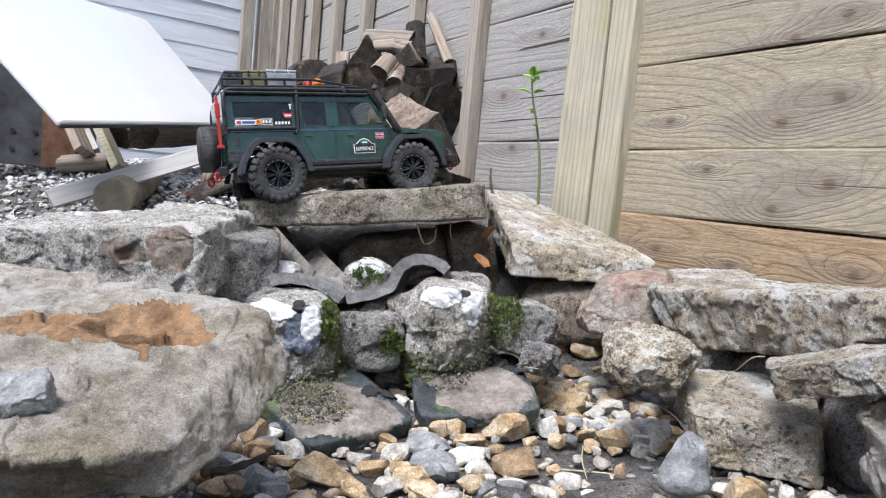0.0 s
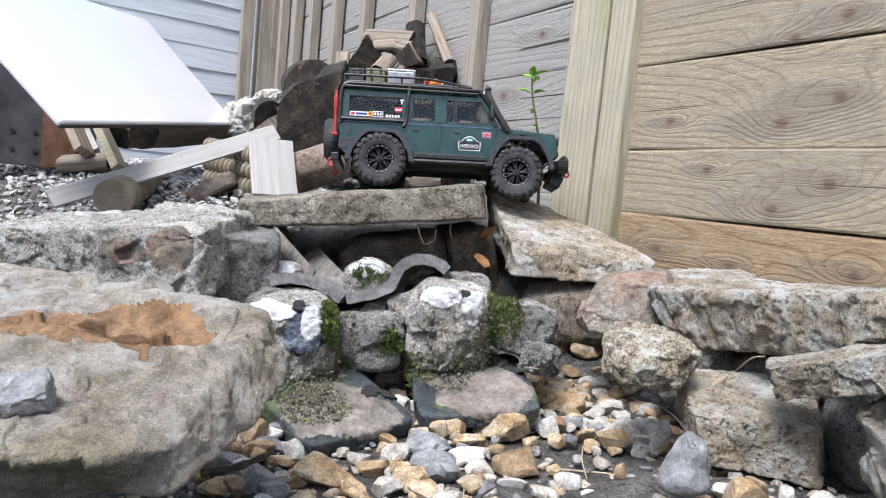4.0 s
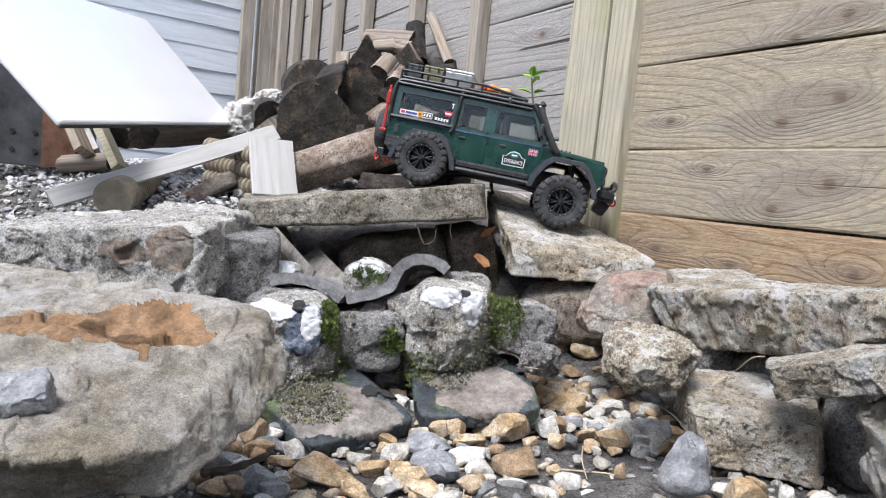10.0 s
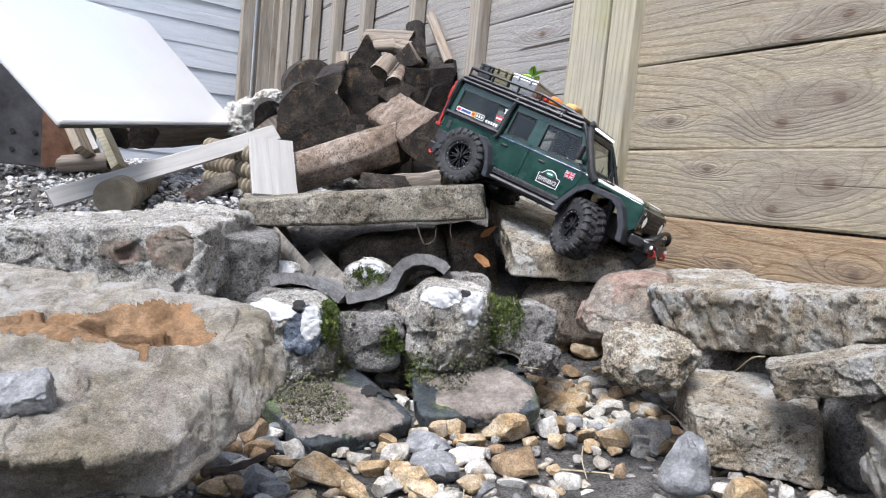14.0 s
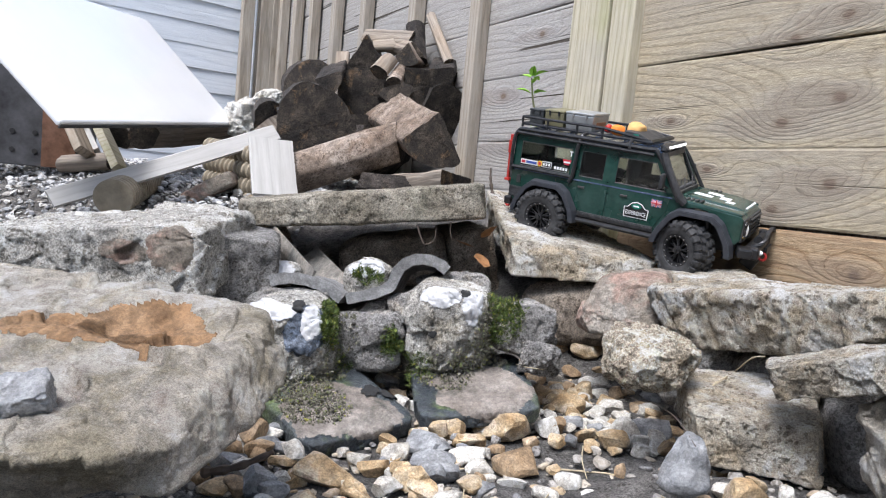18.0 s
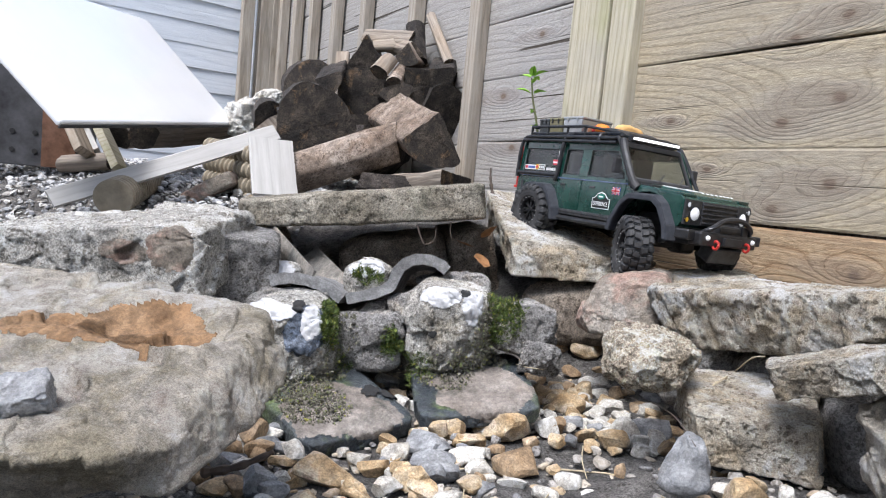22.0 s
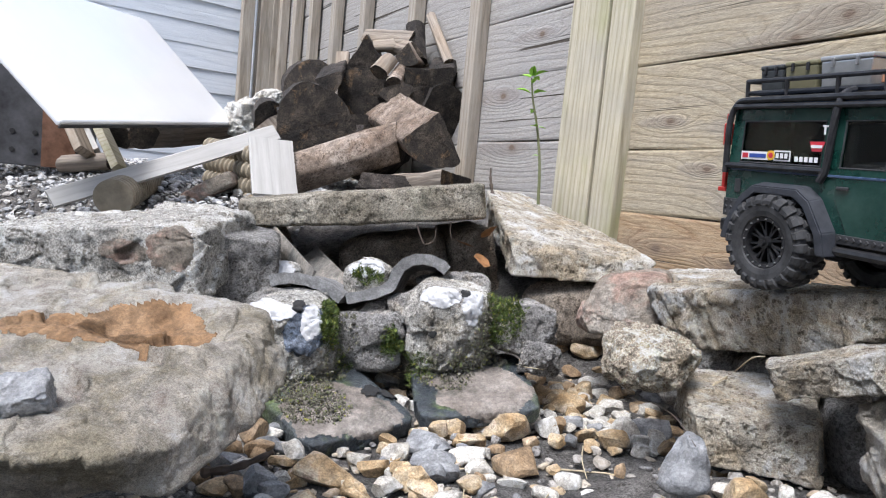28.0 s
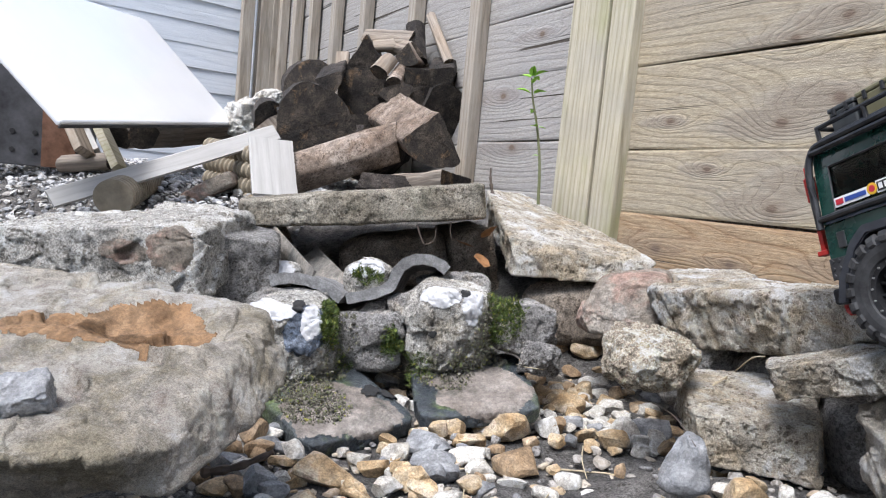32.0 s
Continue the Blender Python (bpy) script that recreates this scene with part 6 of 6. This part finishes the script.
# roll cage outside the body
YC = 0.0945
for s in (-1, 1):
    rail = curve([(-0.257, s * 0.1, 0.094), (-0.257, s * 0.099, 0.16), (-0.250, s * YC, 0.185), (-0.235, s * YC, 0.189)], 4) + curve([(-0.10, s * YC, 0.189), (0.04, s * YC, 0.187), (0.068, s * 0.0945, 0.180), (0.124, s * 0.101, 0.095)], 4)
    part("cage_rail", tube_bm(rail, 0.0042, 8), "black_metal", car)
    part("cage_bar", tube_bm([(-0.254, s * 0.1005, 0.1045), (-0.108, s * 0.1005, 0.1045)], 0.0038, 8), "black_metal", car)
    part("cage_bar", tube_bm([(-0.25, s * 0.0985, 0.181), (0.06, s * 0.0975, 0.178)], 0.0034, 8), "black_metal", car)
    hoop = curve([(-0.112, s * 0.101, 0.092), (-0.106, s * 0.1, 0.110), (-0.103, s * 0.098, 0.165), (-0.101, s * 0.092, 0.190), (-0.098, s * 0.078, 0.197)], 5)
    part("cage_hoop", tube_bm(hoop, 0.0045, 8), "black_metal", car)
    hoop = curve([(0.008, s * 0.097, 0.182), (0.006, s * 0.093, 0.193), (0.004, s * 0.078, 0.198)], 5)
    part("cage_hoop", tube_bm(hoop, 0.004, 8), "black_metal", car)
    mir = part("wing_mirror", box_bm((0.090, s * 0.116, 0.133), (0.008, 0.018, 0.030), 0.003), "black_plastic", car)
    part("mirror_arm", tube_bm([(0.096, s * 0.098, 0.118), (0.091, s * 0.112, 0.126)], 0.002, 6), "black_plastic", mir)
snork = curve([(0.135, -0.0975, 0.094), (0.122, -0.101, 0.108), (0.092, -0.1, 0.158), (0.080, -0.0985, 0.186), (0.084, -0.0985, 0.196)], 4)
part("snorkel", tube_bm(snork, 0.0075, 10), "black_plastic", car, "black air snorkel along the screen pillar")

# roof rack
rack = part("roof_rack", tube_bm([(-0.252, -0.076, 0.199), (0.045, -0.076, 0.199), (0.045, 0.076, 0.199), (-0.252, 0.076, 0.199)], 0.0032, 8, True), "black_metal", car, "black tubular roof rack")
top = [(-0.252, -0.078, 0.214), (-0.060, -0.078, 0.214), (0.040, -0.076, 0.201), (0.040, 0.076, 0.201), (-0.060, 0.078, 0.214), (-0.252, 0.078, 0.214)]
part("rack_rail", tube_bm(top, 0.0030, 8, True), "black_metal", rack)
for x in (-0.252, -0.19, -0.12, -0.062):
    for s in (-1, 1):
        part("rack_post", tube_bm([(x, s * 0.077, 0.192), (x, s * 0.078, 0.214)], 0.0028, 8), "black_metal", rack)
for k in range(9):
    part("rack_slat", box_bm((-0.235 + k * 0.033, 0, 0.1975), (0.006, 0.150, 0.002), 0.0005), "black_metal", rack)
housing = part("light_bar", box_bm((0.068, 0, 0.191), (0.012, 0.146, 0.012), 0.002), "black_metal", car)
part("led_strip", box_bm((0.0752, 0, 0.191), (0.002, 0.138, 0.0052), 0.0006), "led", housing, "lit white light strip")


def case(c, s, mt, label):
    """A lidded storage case with ribs and clasps."""
    body = part("storage_case", box_bm((c[0], c[1], c[2] - 0.003), (s[0], s[1], s[2] - 0.006), 0.002, None, (1.05, 1.05)), mt, car, label)
    part("case_lid", box_bm((c[0], c[1], c[2] + s[2] / 2 - 0.003), (s[0] * 1.09, s[1] * 1.07, 0.006), 0.002), mt, body)
    for k in (-1, 1):
        part("clasp", box_bm((c[0] + k * s[0] * 0.25, c[1] - s[1] * 0.54, c[2] + s[2] * 0.3), (0.004, 0.003, 0.010), 0.0006), "black_metal" if mt != "silver_box" else "steel", body)
    return body


case((-0.226, -0.022, 0.217), (0.033, 0.085, 0.034), "dark_box", "dark grey plastic case on the rack")
case((-0.182, -0.022, 0.218), (0.044, 0.085, 0.036), "olive_plastic", "olive plastic case on the rack")
crate = case((-0.122, -0.022, 0.219), (0.062, 0.085, 0.038), "silver_box", "silver metal crate on the rack")
part("crate_band", box_bm((-0.0905, -0.022, 0.212), (0.004, 0.05, 0.014), 0.001), "terracotta", crate)


def bundle(name, c, s, mt, seed, label):
    p, f = rock_shape(s, seed, 3, 2.6, 4, 0.16)
    ob = obj(name, p, f, mt, car, label)
    ob.location = c
    return ob


bundle("rope_bag", (-0.040, -0.050, 0.211), (0.030, 0.030, 0.022), "orange_cloth", 3, "orange coiled strap on the rack")
bundle("strap", (-0.062, -0.045, 0.211), (0.014, 0.03, 0.018), "red_paint", 5, "red strap on the rack")
bundle("cloth_roll", (-0.012, -0.01, 0.213), (0.034, 0.05, 0.026), "tan_cloth", 7, "tan cloth roll on the rack")
bundle("cloth_roll", (-0.030, 0.03, 0.213), (0.03, 0.05, 0.028), "tan_cloth", 9, "tan cloth roll on the rack")
bag = part("rack_bag", prism_bm([(-0.022, 0.200), (-0.022, 0.214), (0.008, 0.212), (0.034, 0.201)], -0.060, 0.058, 0.002), "black_plastic", car, "flat black bag on the rack")
part("bag_badge", box_bm((0.004, -0.0606, 0.2055), (0.012, 0.001, 0.007), 0.0003), "sticker_green", bag)

# cab interior
for x, y in ((0.03, -0.042), (0.03, 0.042), (-0.075, 0.0)):
    w = 0.06 if x > 0 else 0.15
    bm = box_bm((x, y, 0.105), (0.05, w, 0.02), 0.006)
    add_box(bm, (x - 0.024, y, 0.132), (0.014, w, 0.055), 0.005)
    part("seat", bm, "inside_dark", car)
part("dashboard", box_bm((0.092, 0, 0.107), (0.03, 0.17, 0.016), 0.003), "inside_dark", car)
part("cab_floor", box_bm((-0.075, 0, 0.0945), (0.35, 0.184, 0.006), 0), "inside_dark", car)

# stickers on the near side
YS = -0.0955
YD = -SIDE - 0.0016


def plate(name, x, z, w, h, mt, y, owner, turn=0.0):
    return part(name, box_bm((x, y, z), (w, 0.0006, h), 0, ROT((0, turn, 0))), mt, owner)


def at_z(z):
    """How far out the leaning side window stands."""
    return -SIDE * (1 - (z - 0.098) * 0.75) - 0.0003


k = at_z(0.1185)
st = plate("sticker", -0.2143, 0.1185, 0.043, 0.0105, "sticker_white", k, car)
plate("sticker_bar", -0.229, 0.1185, 0.009, 0.006, "sticker_red", k - 0.0006, st)
plate("sticker_bar", -0.209, 0.1185, 0.026, 0.005, "sticker_blue", k - 0.0006, st)
bm = tube_bm([(-0.1885, k + 0.0003, 0.1195), (-0.1885, k - 0.0005, 0.1195)], 0.0062, 16)
st = part("sticker", bm, "sticker_yellow", car)
bm = tube_bm([(-0.1885, k - 0.0004, 0.1195), (-0.1885, k - 0.0008, 0.1195)], 0.0036, 12)
part("sticker_spot", bm, "sticker_red", st)
st = plate("sticker", -0.1715, 0.1195, 0.024, 0.013, "sticker_white", k, car)
plate("sticker_bar", -0.1715, 0.1195, 0.021, 0.0095, "sticker_black", k - 0.0006, st)
for i in range(3):
    plate("sticker_bar", -0.178 + i * 0.0065, 0.1195, 0.0042, 0.006, "sticker_white", k - 0.0011, st)
for i in range(5):
    plate("letter_bar", -0.151 + i * 0.0068, 0.1165, 0.0046, 0.0060, "sticker_white", k, car)
st = part("sticker", prism_bm([(-0.135, 0.138), (-0.131, 0.1265), (-0.1185, 0.1265), (-0.1145, 0.138)], at_z(0.132) - 0.0006, at_z(0.132)), "sticker_red", car)
plate("sticker_bar", -0.1247, 0.1322, 0.015, 0.0035, "sticker_white", at_z(0.132) - 0.0012, st)
plate("letter_bar", -0.1175, 0.1560, 0.0075, 0.0022, "sticker_white", at_z(0.156) - 0.0002, car)
plate("letter_bar", -0.1175, 0.1510, 0.0024, 0.0095, "sticker_white", at_z(0.151) - 0.0002, car)
# badge and flag on the front door
o = [(0.0175, 0.045), (0.0165, 0.066), (0.024, 0.067), (0.032, 0.076), (0.0425, 0.079), (0.053, 0.076), (0.061, 0.067), (0.0685, 0.066), (0.0675, 0.045)]
badge = part("door_badge", prism_bm(o, YD - 0.0006, YD), "sticker_white", car, "white shield-shaped badge on the door")
cx, cz = 0.0425, 0.060
part("badge_field", prism_bm([(cx + (x - cx) * 0.93, cz + (z - cz) * 0.88) for x, z in o], YD - 0.0011, YD - 0.0005), "sticker_black", badge)
bm = tube_bm([(0.0425, YD - 0.0008, 0.0685), (0.0425, YD - 0.0016, 0.0685)], 1.0, 20)
for v in bm.verts:
    v.co.x, v.co.z = 0.0425 + (v.co.x - 0.0425) * 0.0105, 0.0695 + (v.co.z - 0.0685) * 0.0055
part("badge_oval", bm, "sticker_green", badge)
plate("badge_bar", 0.0425, 0.0695, 0.012, 0.003, "sticker_white", YD - 0.002, badge)
cu = bpy.data.curves.new("word", 'FONT')
cu.body = "EXPERIENCE"
cu.size, cu.align_x, cu.align_y, cu.extrude = 0.0104, 'CENTER', 'CENTER', 0.0002
cu.materials.append(MATS["sticker_white"])
word = new("word", cu)
word.parent = badge
word.matrix_local = pose(0.0425, YD - 0.0016, 0.0548, 90) @ Matrix.Diagonal((0.74, 1.15, 1, 1))
flag = plate("door_flag", 0.0815, 0.0838, 0.0215, 0.0145, "sticker_blue", YD - 0.0003, car)
for turn in (34, -34):
    plate("flag_bar", 0.0815, 0.0838, 0.0235, 0.0028, "sticker_white", YD - 0.0009, flag, turn)
    plate("flag_bar", 0.0815, 0.0838, 0.0235, 0.0011, "sticker_red", YD - 0.0013, flag, turn)
plate("flag_bar", 0.0815, 0.0838, 0.0215, 0.0048, "sticker_white", YD - 0.0016, flag)
plate("flag_bar", 0.0815, 0.0838, 0.0050, 0.0145, "sticker_white", YD - 0.0016, flag)
plate("flag_bar", 0.0815, 0.0838, 0.0215, 0.0028, "sticker_red", YD - 0.0022, flag)
plate("flag_bar", 0.0815, 0.0838, 0.0030, 0.0145, "sticker_red", YD - 0.0022, flag)

# the far side of the body stands closer to the middle than the near side
for o in car.children_recursive:
    if o.type == 'MESH' and not o.name.startswith(("axle", "shock", "susp")):
        for v in o.data.vertices:
            if v.co.y > 0:
                v.co.y *= 0.85

# wheels: a hub that carries tyre and rim
RT = 0.060


def tyre_bm():
    """One tyre: a rounded casing with rows of staggered knobs standing on it."""
    bm = bmesh.new()
    prof = [(-0.016, 0.030), (-0.0222, 0.0335), (-0.0240, 0.040), (-0.0243, 0.0455)]
    tread = [(-0.0245, 0.0465), (-0.0240, 0.0475), (-0.0238, 0.0520), (-0.0225, 0.0540), (-0.0200, 0.0550), (-0.0155, 0.0553), (-0.0135, 0.0554), (-0.0125, 0.0555), (-0.0075, 0.0556), (-0.0020, 0.0557), (-0.0010, 0.0557)]
    tread = tread + [(-y, r) for y, r in reversed(tread)]
    prof = prof + tread + [(-y, r) for y, r in reversed(prof)]
    lugs, per = 22, 14
    ns = lugs * per
    rings = []
    for i in range(ns):
        row = []
        for j, (y, r) in enumerate(prof):
            u = (i / per + (0.5 if y > 0 else 0.0) + 0.18 * abs(y) / 0.024) % 1.0
            c = (i / per + 0.5 + (0.5 if y > 0 else 0.0) - 0.15 * abs(y) / 0.012) % 1.0
            k = 0.0
            if abs(y) >= 0.0150 and r > 0.047:
                k = 1.0 if u < 0.60 else 0.0
            elif 0.0015 < abs(y) < 0.0130 and r > 0.05:
                k = 1.0 if c < 0.62 else 0.0
            out = 0.0046 * k
            side = 0.0022 * k if r < 0.0535 and r > 0.047 else 0.0
            a = i / ns * math.tau
            rr = r + (out if r > 0.0535 else out * 0.25)
            row.append(bm.verts.new((rr * math.cos(a), y + math.copysign(side, y), rr * math.sin(a))))
        rings.append(row)
    for i in range(ns):
        for j in range(len(prof) - 1):
            bm.faces.new((rings[i][j], rings[i][j + 1], rings[(i + 1) % ns][j + 1], rings[(i + 1) % ns][j]))
    return bm


def rim_bm():
    bm = bmesh.new()
    prof = [(0.018, 0.031), (-0.015, 0.031), (-0.0195, 0.033), (-0.0205, 0.0315), (-0.0195, 0.027), (-0.013, 0.0265), (0.010, 0.025), (0.012, 0.010)]
    ns = 40
    rings = [[bm.verts.new((r * math.cos(a), y, r * math.sin(a))) for y, r in prof] for a in np.linspace(0, math.tau, ns, endpoint=False)]
    for i in range(ns):
        for j in range(len(prof) - 1):
            bm.faces.new((rings[i][j], rings[i][j + 1], rings[(i + 1) % ns][j + 1], rings[(i + 1) % ns][j]))
    for i in range(8):
        for d in (-7, 7):
            a = i * 45 + d
            c = Vector((math.cos(radians(a)) * 0.017, -0.010, math.sin(radians(a)) * 0.017))
            add_box(bm, c, (0.021, 0.007, 0.0028), 0.0006, ROT((0, -a - d * 0.6, 0)))
    return bm


def bolts_bm():
    bm = bmesh.new()
    for i in range(16):
        a = i / 16 * math.tau
        add_tube(bm, [(math.cos(a) * 0.0295, -0.019, math.sin(a) * 0.0295), (math.cos(a) * 0.0295, -0.0215, math.sin(a) * 0.0295)], 0.0012, 6)
    return bm


WHEELS = []
for cx in (-0.162, 0.162):
    for s in (-1, 1):
        bm = tube_bm([(0, -0.020, 0), (0, 0.012, 0)], 0.0075, 14)
        add_tube(bm, [(0, -0.024, 0), (0, -0.018, 0)], 0.004, 6)
        w = part("wheel", bm, "black_metal", car, "black wheel with knobbly tyre")
        if not WHEELS:
            part("tyre", tyre_bm(), "tyre_rubber", w, "dusty black knobbly tyre")
            part("rim", rim_bm(), "black_metal", w, "black spoked rim")
            part("rim_bolts", bolts_bm(), "steel", w)
        else:
            for o in WHEELS[0].children:
                c = new(o.name.split(".")[0], o.data)
                c.parent = w
        w.location = (cx, s * 0.1035, 0)
        WHEELS.append(w)


# ---- motion ----
CAR_ROWS = [
    (0.0, -0.2692, 1.5690, 0.3664, -7.4, -8.3, 27.5),
    (0.5, -0.2328, 1.5934, 0.3778, -8.5, -7.5, 21.9),
    (1.0, -0.1841, 1.6065, 0.3890, -8.4, -8.7, 17.0),
    (1.5, -0.1563, 1.6025, 0.3913, -8.1, -8.6, 13.9),
    (2.0, -0.1178, 1.6039, 0.3946, -8.4, -8.5, 13.0),
    (2.5, -0.0696, 1.6278, 0.3966, -9.8, -5.0, 12.7),
    (3.0, -0.0621, 1.6194, 0.3950, -10.8, -4.5, 11.3),
    (3.5, -0.0370, 1.6184, 0.3974, -10.5, -4.0, 7.3),
    (5.5, 0.0495, 1.6232, 0.3978, 3.7, 1.4, 0.4),
    (6.0, 0.0563, 1.6262, 0.3999, 6.0, 1.5, 0.2),
    (6.5, 0.0709, 1.6288, 0.4037, 5.7, 0.8, 0.2),
    (7.0, 0.0909, 1.6229, 0.4037, 5.7, 1.5, -2.7),
    (7.5, 0.1402, 1.6096, 0.3953, 5.0, 7.8, -5.3),
    (8.0, 0.1727, 1.6235, 0.3901, 4.0, 12.8, -6.7),
    (8.5, 0.1738, 1.6204, 0.3887, 3.1, 12.5, -5.5),
    (9.0, 0.1716, 1.6208, 0.3871, 2.0, 12.4, -4.3),
    (9.5, 0.1677, 1.6218, 0.3888, 0.0, 12.1, -4.4),
    (10.0, 0.1019, 1.5981, 0.3897, -0.7, 6.3, -6.5),
    (10.5, 0.0497, 1.6070, 0.3907, -1.4, 2.5, -8.0),
    (11.0, 0.0463, 1.6276, 0.3934, -0.4, 2.2, -5.0),
    (11.5, 0.0363, 1.6503, 0.4008, 1.2, 0.6, 0.6),
    (12.0, 0.0421, 1.6439, 0.4031, 1.9, 0.1, 1.9),
    (12.5, 0.0745, 1.5965, 0.3895, -0.1, 1.6, -7.9),
    (13.0, 0.1722, 1.5315, 0.3646, -3.7, 15.8, -22.2),
    (13.5, 0.2023, 1.4769, 0.3548, -5.8, 19.2, -31.7),
    (14.0, 0.1986, 1.4617, 0.3528, -6.3, 18.5, -33.5),
    (14.5, 0.2034, 1.4580, 0.3559, -4.0, 19.0, -35.4),
    (16.5, 0.2273, 1.5720, 0.3841, -2.0, 21.6, -26.7),
    (17.0, 0.3054, 1.5452, 0.3604, -1.4, 21.4, -24.6),
    (17.5, 0.3637, 1.4999, 0.3459, 3.4, 11.6, -29.1),
    (18.0, 0.4061, 1.4656, 0.3215, 10.5, 6.3, -33.4),
    (18.5, 0.4107, 1.4687, 0.3228, 10.4, 6.3, -34.3),
    (19.0, 0.4057, 1.4723, 0.3175, 6.8, 5.9, -32.9),
    (19.5, 0.3497, 1.5247, 0.3486, -4.7, 12.8, -38.3),
    (20.0, 0.3144, 1.5642, 0.3715, -7.8, 16.6, -45.8),
    (20.5, 0.3177, 1.5554, 0.3702, -5.9, 16.3, -43.3),
    (21.0, 0.3258, 1.5256, 0.3665, -1.0, 12.4, -45.9),
    (21.5, 0.3374, 1.4811, 0.3558, 1.6, 7.1, -49.6),
    (22.0, 0.3682, 1.4062, 0.3089, -1.5, 1.8, -60.9),
    (22.5, 0.3750, 1.3606, 0.3107, -5.7, 0.3, -66.3),
    (23.0, 0.3904, 1.3284, 0.3217, -7.0, -1.0, -64.4),
    (23.5, 0.4214, 1.2714, 0.3285, -4.3, -1.2, -61.5),
    (24.0, 0.4558, 1.2139, 0.3331, -1.4, -2.4, -58.1),
    (24.5, 0.4892, 1.1132, 0.3051, -1.0, -11.2, -49.6),
    (25.0, 0.4913, 1.0897, 0.3049, -1.2, -11.6, -53.6),
    (25.5, 0.4992, 1.0778, 0.3115, 9.3, -12.1, -57.0),
    (27.5, 0.5736, 0.7214, 0.3261, 6.4, 3.8, -66.9),
    (28.0, 0.5717, 0.7144, 0.3269, 6.7, 3.2, -67.6),
    (28.5, 0.5741, 0.7192, 0.3255, 6.3, 3.6, -67.6),
    (29.0, 0.5787, 0.7295, 0.3249, 4.2, 3.6, -67.2),
    (29.5, 0.5387, 0.8024, 0.3270, -0.3, -0.4, -68.5),
    (30.0, 0.5464, 0.7516, 0.3256, 0.6, 2.8, -72.2),
    (30.5, 0.5191, 0.6660, 0.3254, 12.1, 3.1, -81.7),
    (31.0, 0.5092, 0.6341, 0.3342, 13.9, 1.2, -83.2),
    (31.5, 0.5480, 0.5588, 0.3611, 11.0, -6.9, -78.0),
    (32.0, 0.5919, 0.5021, 0.3677, 5.8, -20.2, -75.4),
]
# steering of the front wheels, degrees to the left
STEER = [(0, -16), (0.6, -24), (1.5, -24), (3.5, -18), (5.5, -6), (7, -8), (8, 14), (9.2, 18), (10, 4), (11.5, -12), (12, -20), (12.7, -36), (14.5, -36), (16.5, -4), (17.0, -8), (17.5, -22), (18.0, -26), (18.6, 10), (19.2, 26), (20.0, 12), (20.4, -20), (21.0, -30), (22.2, -30), (22.6, 8), (23.2, 14), (24.0, 6), (24.5, -20), (25.0, -28), (25.5, -24), (27.5, 0), (32, 0)]
# how far the axles drop or rise on their springs: seconds, then near rear, far rear, near front, far front
TRAVEL = [(0, 0.004, 0, 0.004, 0), (1, 0.004, 0, -0.003, 0), (3.5, 0.008, 0, -0.004, -0.004), (5.5, 0.02, 0, -0.006, -0.018), (7, 0.022, 0, -0.006, -0.018), (9.5, 0.024, 0, -0.010, -0.02), (12, 0.015, 0, -0.016, -0.018), (13, 0.024, 0, -0.008, -0.012), (14.5, 0.026, -0.01, -0.004, -0.008), (16.5, 0.007, 0.01, 0.010, -0.02), (17.0, -0.021, 0.01, 0.009, -0.02), (17.5, -0.015, 0, 0.010, -0.015), (18, 0.008, -0.02, 0.004, 0), (19, 0.007, -0.02, -0.004, 0.005), (20, -0.022, 0.01, -0.012, 0), (21, -0.016, 0.01, -0.008, 0), (22, 0.02, -0.01, -0.018, 0.01), (23, 0.011, 0, -0.030, 0.01), (24, 0.006, 0, -0.026, 0.01), (24.5, -0.024, -0.01, -0.008, 0), (25.5, -0.024, -0.01, -0.008, 0), (27.5, 0.014, -0.01, 0, 0), (29, 0.012, -0.01, 0, 0), (30, 0, 0, 0, 0), (31, 0.022, -0.01, 0, 0), (32, 0.01, 0, 0, 0)]


def between(rows, t, col=1):
    return float(np.interp(t, [r[0] for r in rows], [r[col] for r in rows]))


def motions():
    walk(car, [(t, pose(x, y, z, rx, ry, rz)) for t, x, y, z, rx, ry, rz in CAR_ROWS])
    steps = [i * 0.1 for i in range(321)]
    spots = {i: [] for i in range(4)}
    for i, w in enumerate(WHEELS):
        front, s = i > 1, (-1, 1)[i % 2]
        spin, last, rows = 0.0, None, []
        for t in steps:
            x, y, z, rz = (between(CAR_ROWS, t, k) for k in (1, 2, 3, 6))
            here = Vector((x, y, z)) + ROT((0, 0, rz)) @ Vector((0.162 if front else -0.162, s * 0.1, 0))
            if last is not None:
                ahead = ROT((0, 0, rz)) @ Vector((1, 0, 0))
                spin += max(-80, min(80, math.degrees((here - last).dot(ahead) / RT)))
            last = here
            turn = between(STEER, t) if front else 0.0
            # the knuckle turns about a pivot inside the wheel
            base = pose((-0.162, 0.162)[front], s * 0.076, between(TRAVEL, t, 1 + i), 0, 0, turn) @ pose(0, s * 0.0275, 0, 0, 0, 0 if s < 0 else 180)
            rows.append((t, base @ pose(0, 0, 0, 0, spin * (1 if s < 0 else -1), 0)))
        walk(w, rows)
    # the reddish stone tips back under the rear wheel and rocks forward again
    rest = pose(*red_boulders[0].location)
    tipped = rest @ pose(0.0, 0.012, -0.036, -30, 4, 0)
    walk(red_boulders[0], [(0.0, rest), (24.1, rest), (24.45, tipped), (25.6, tipped), (26.6, rest), (32.0, rest)])


motions()
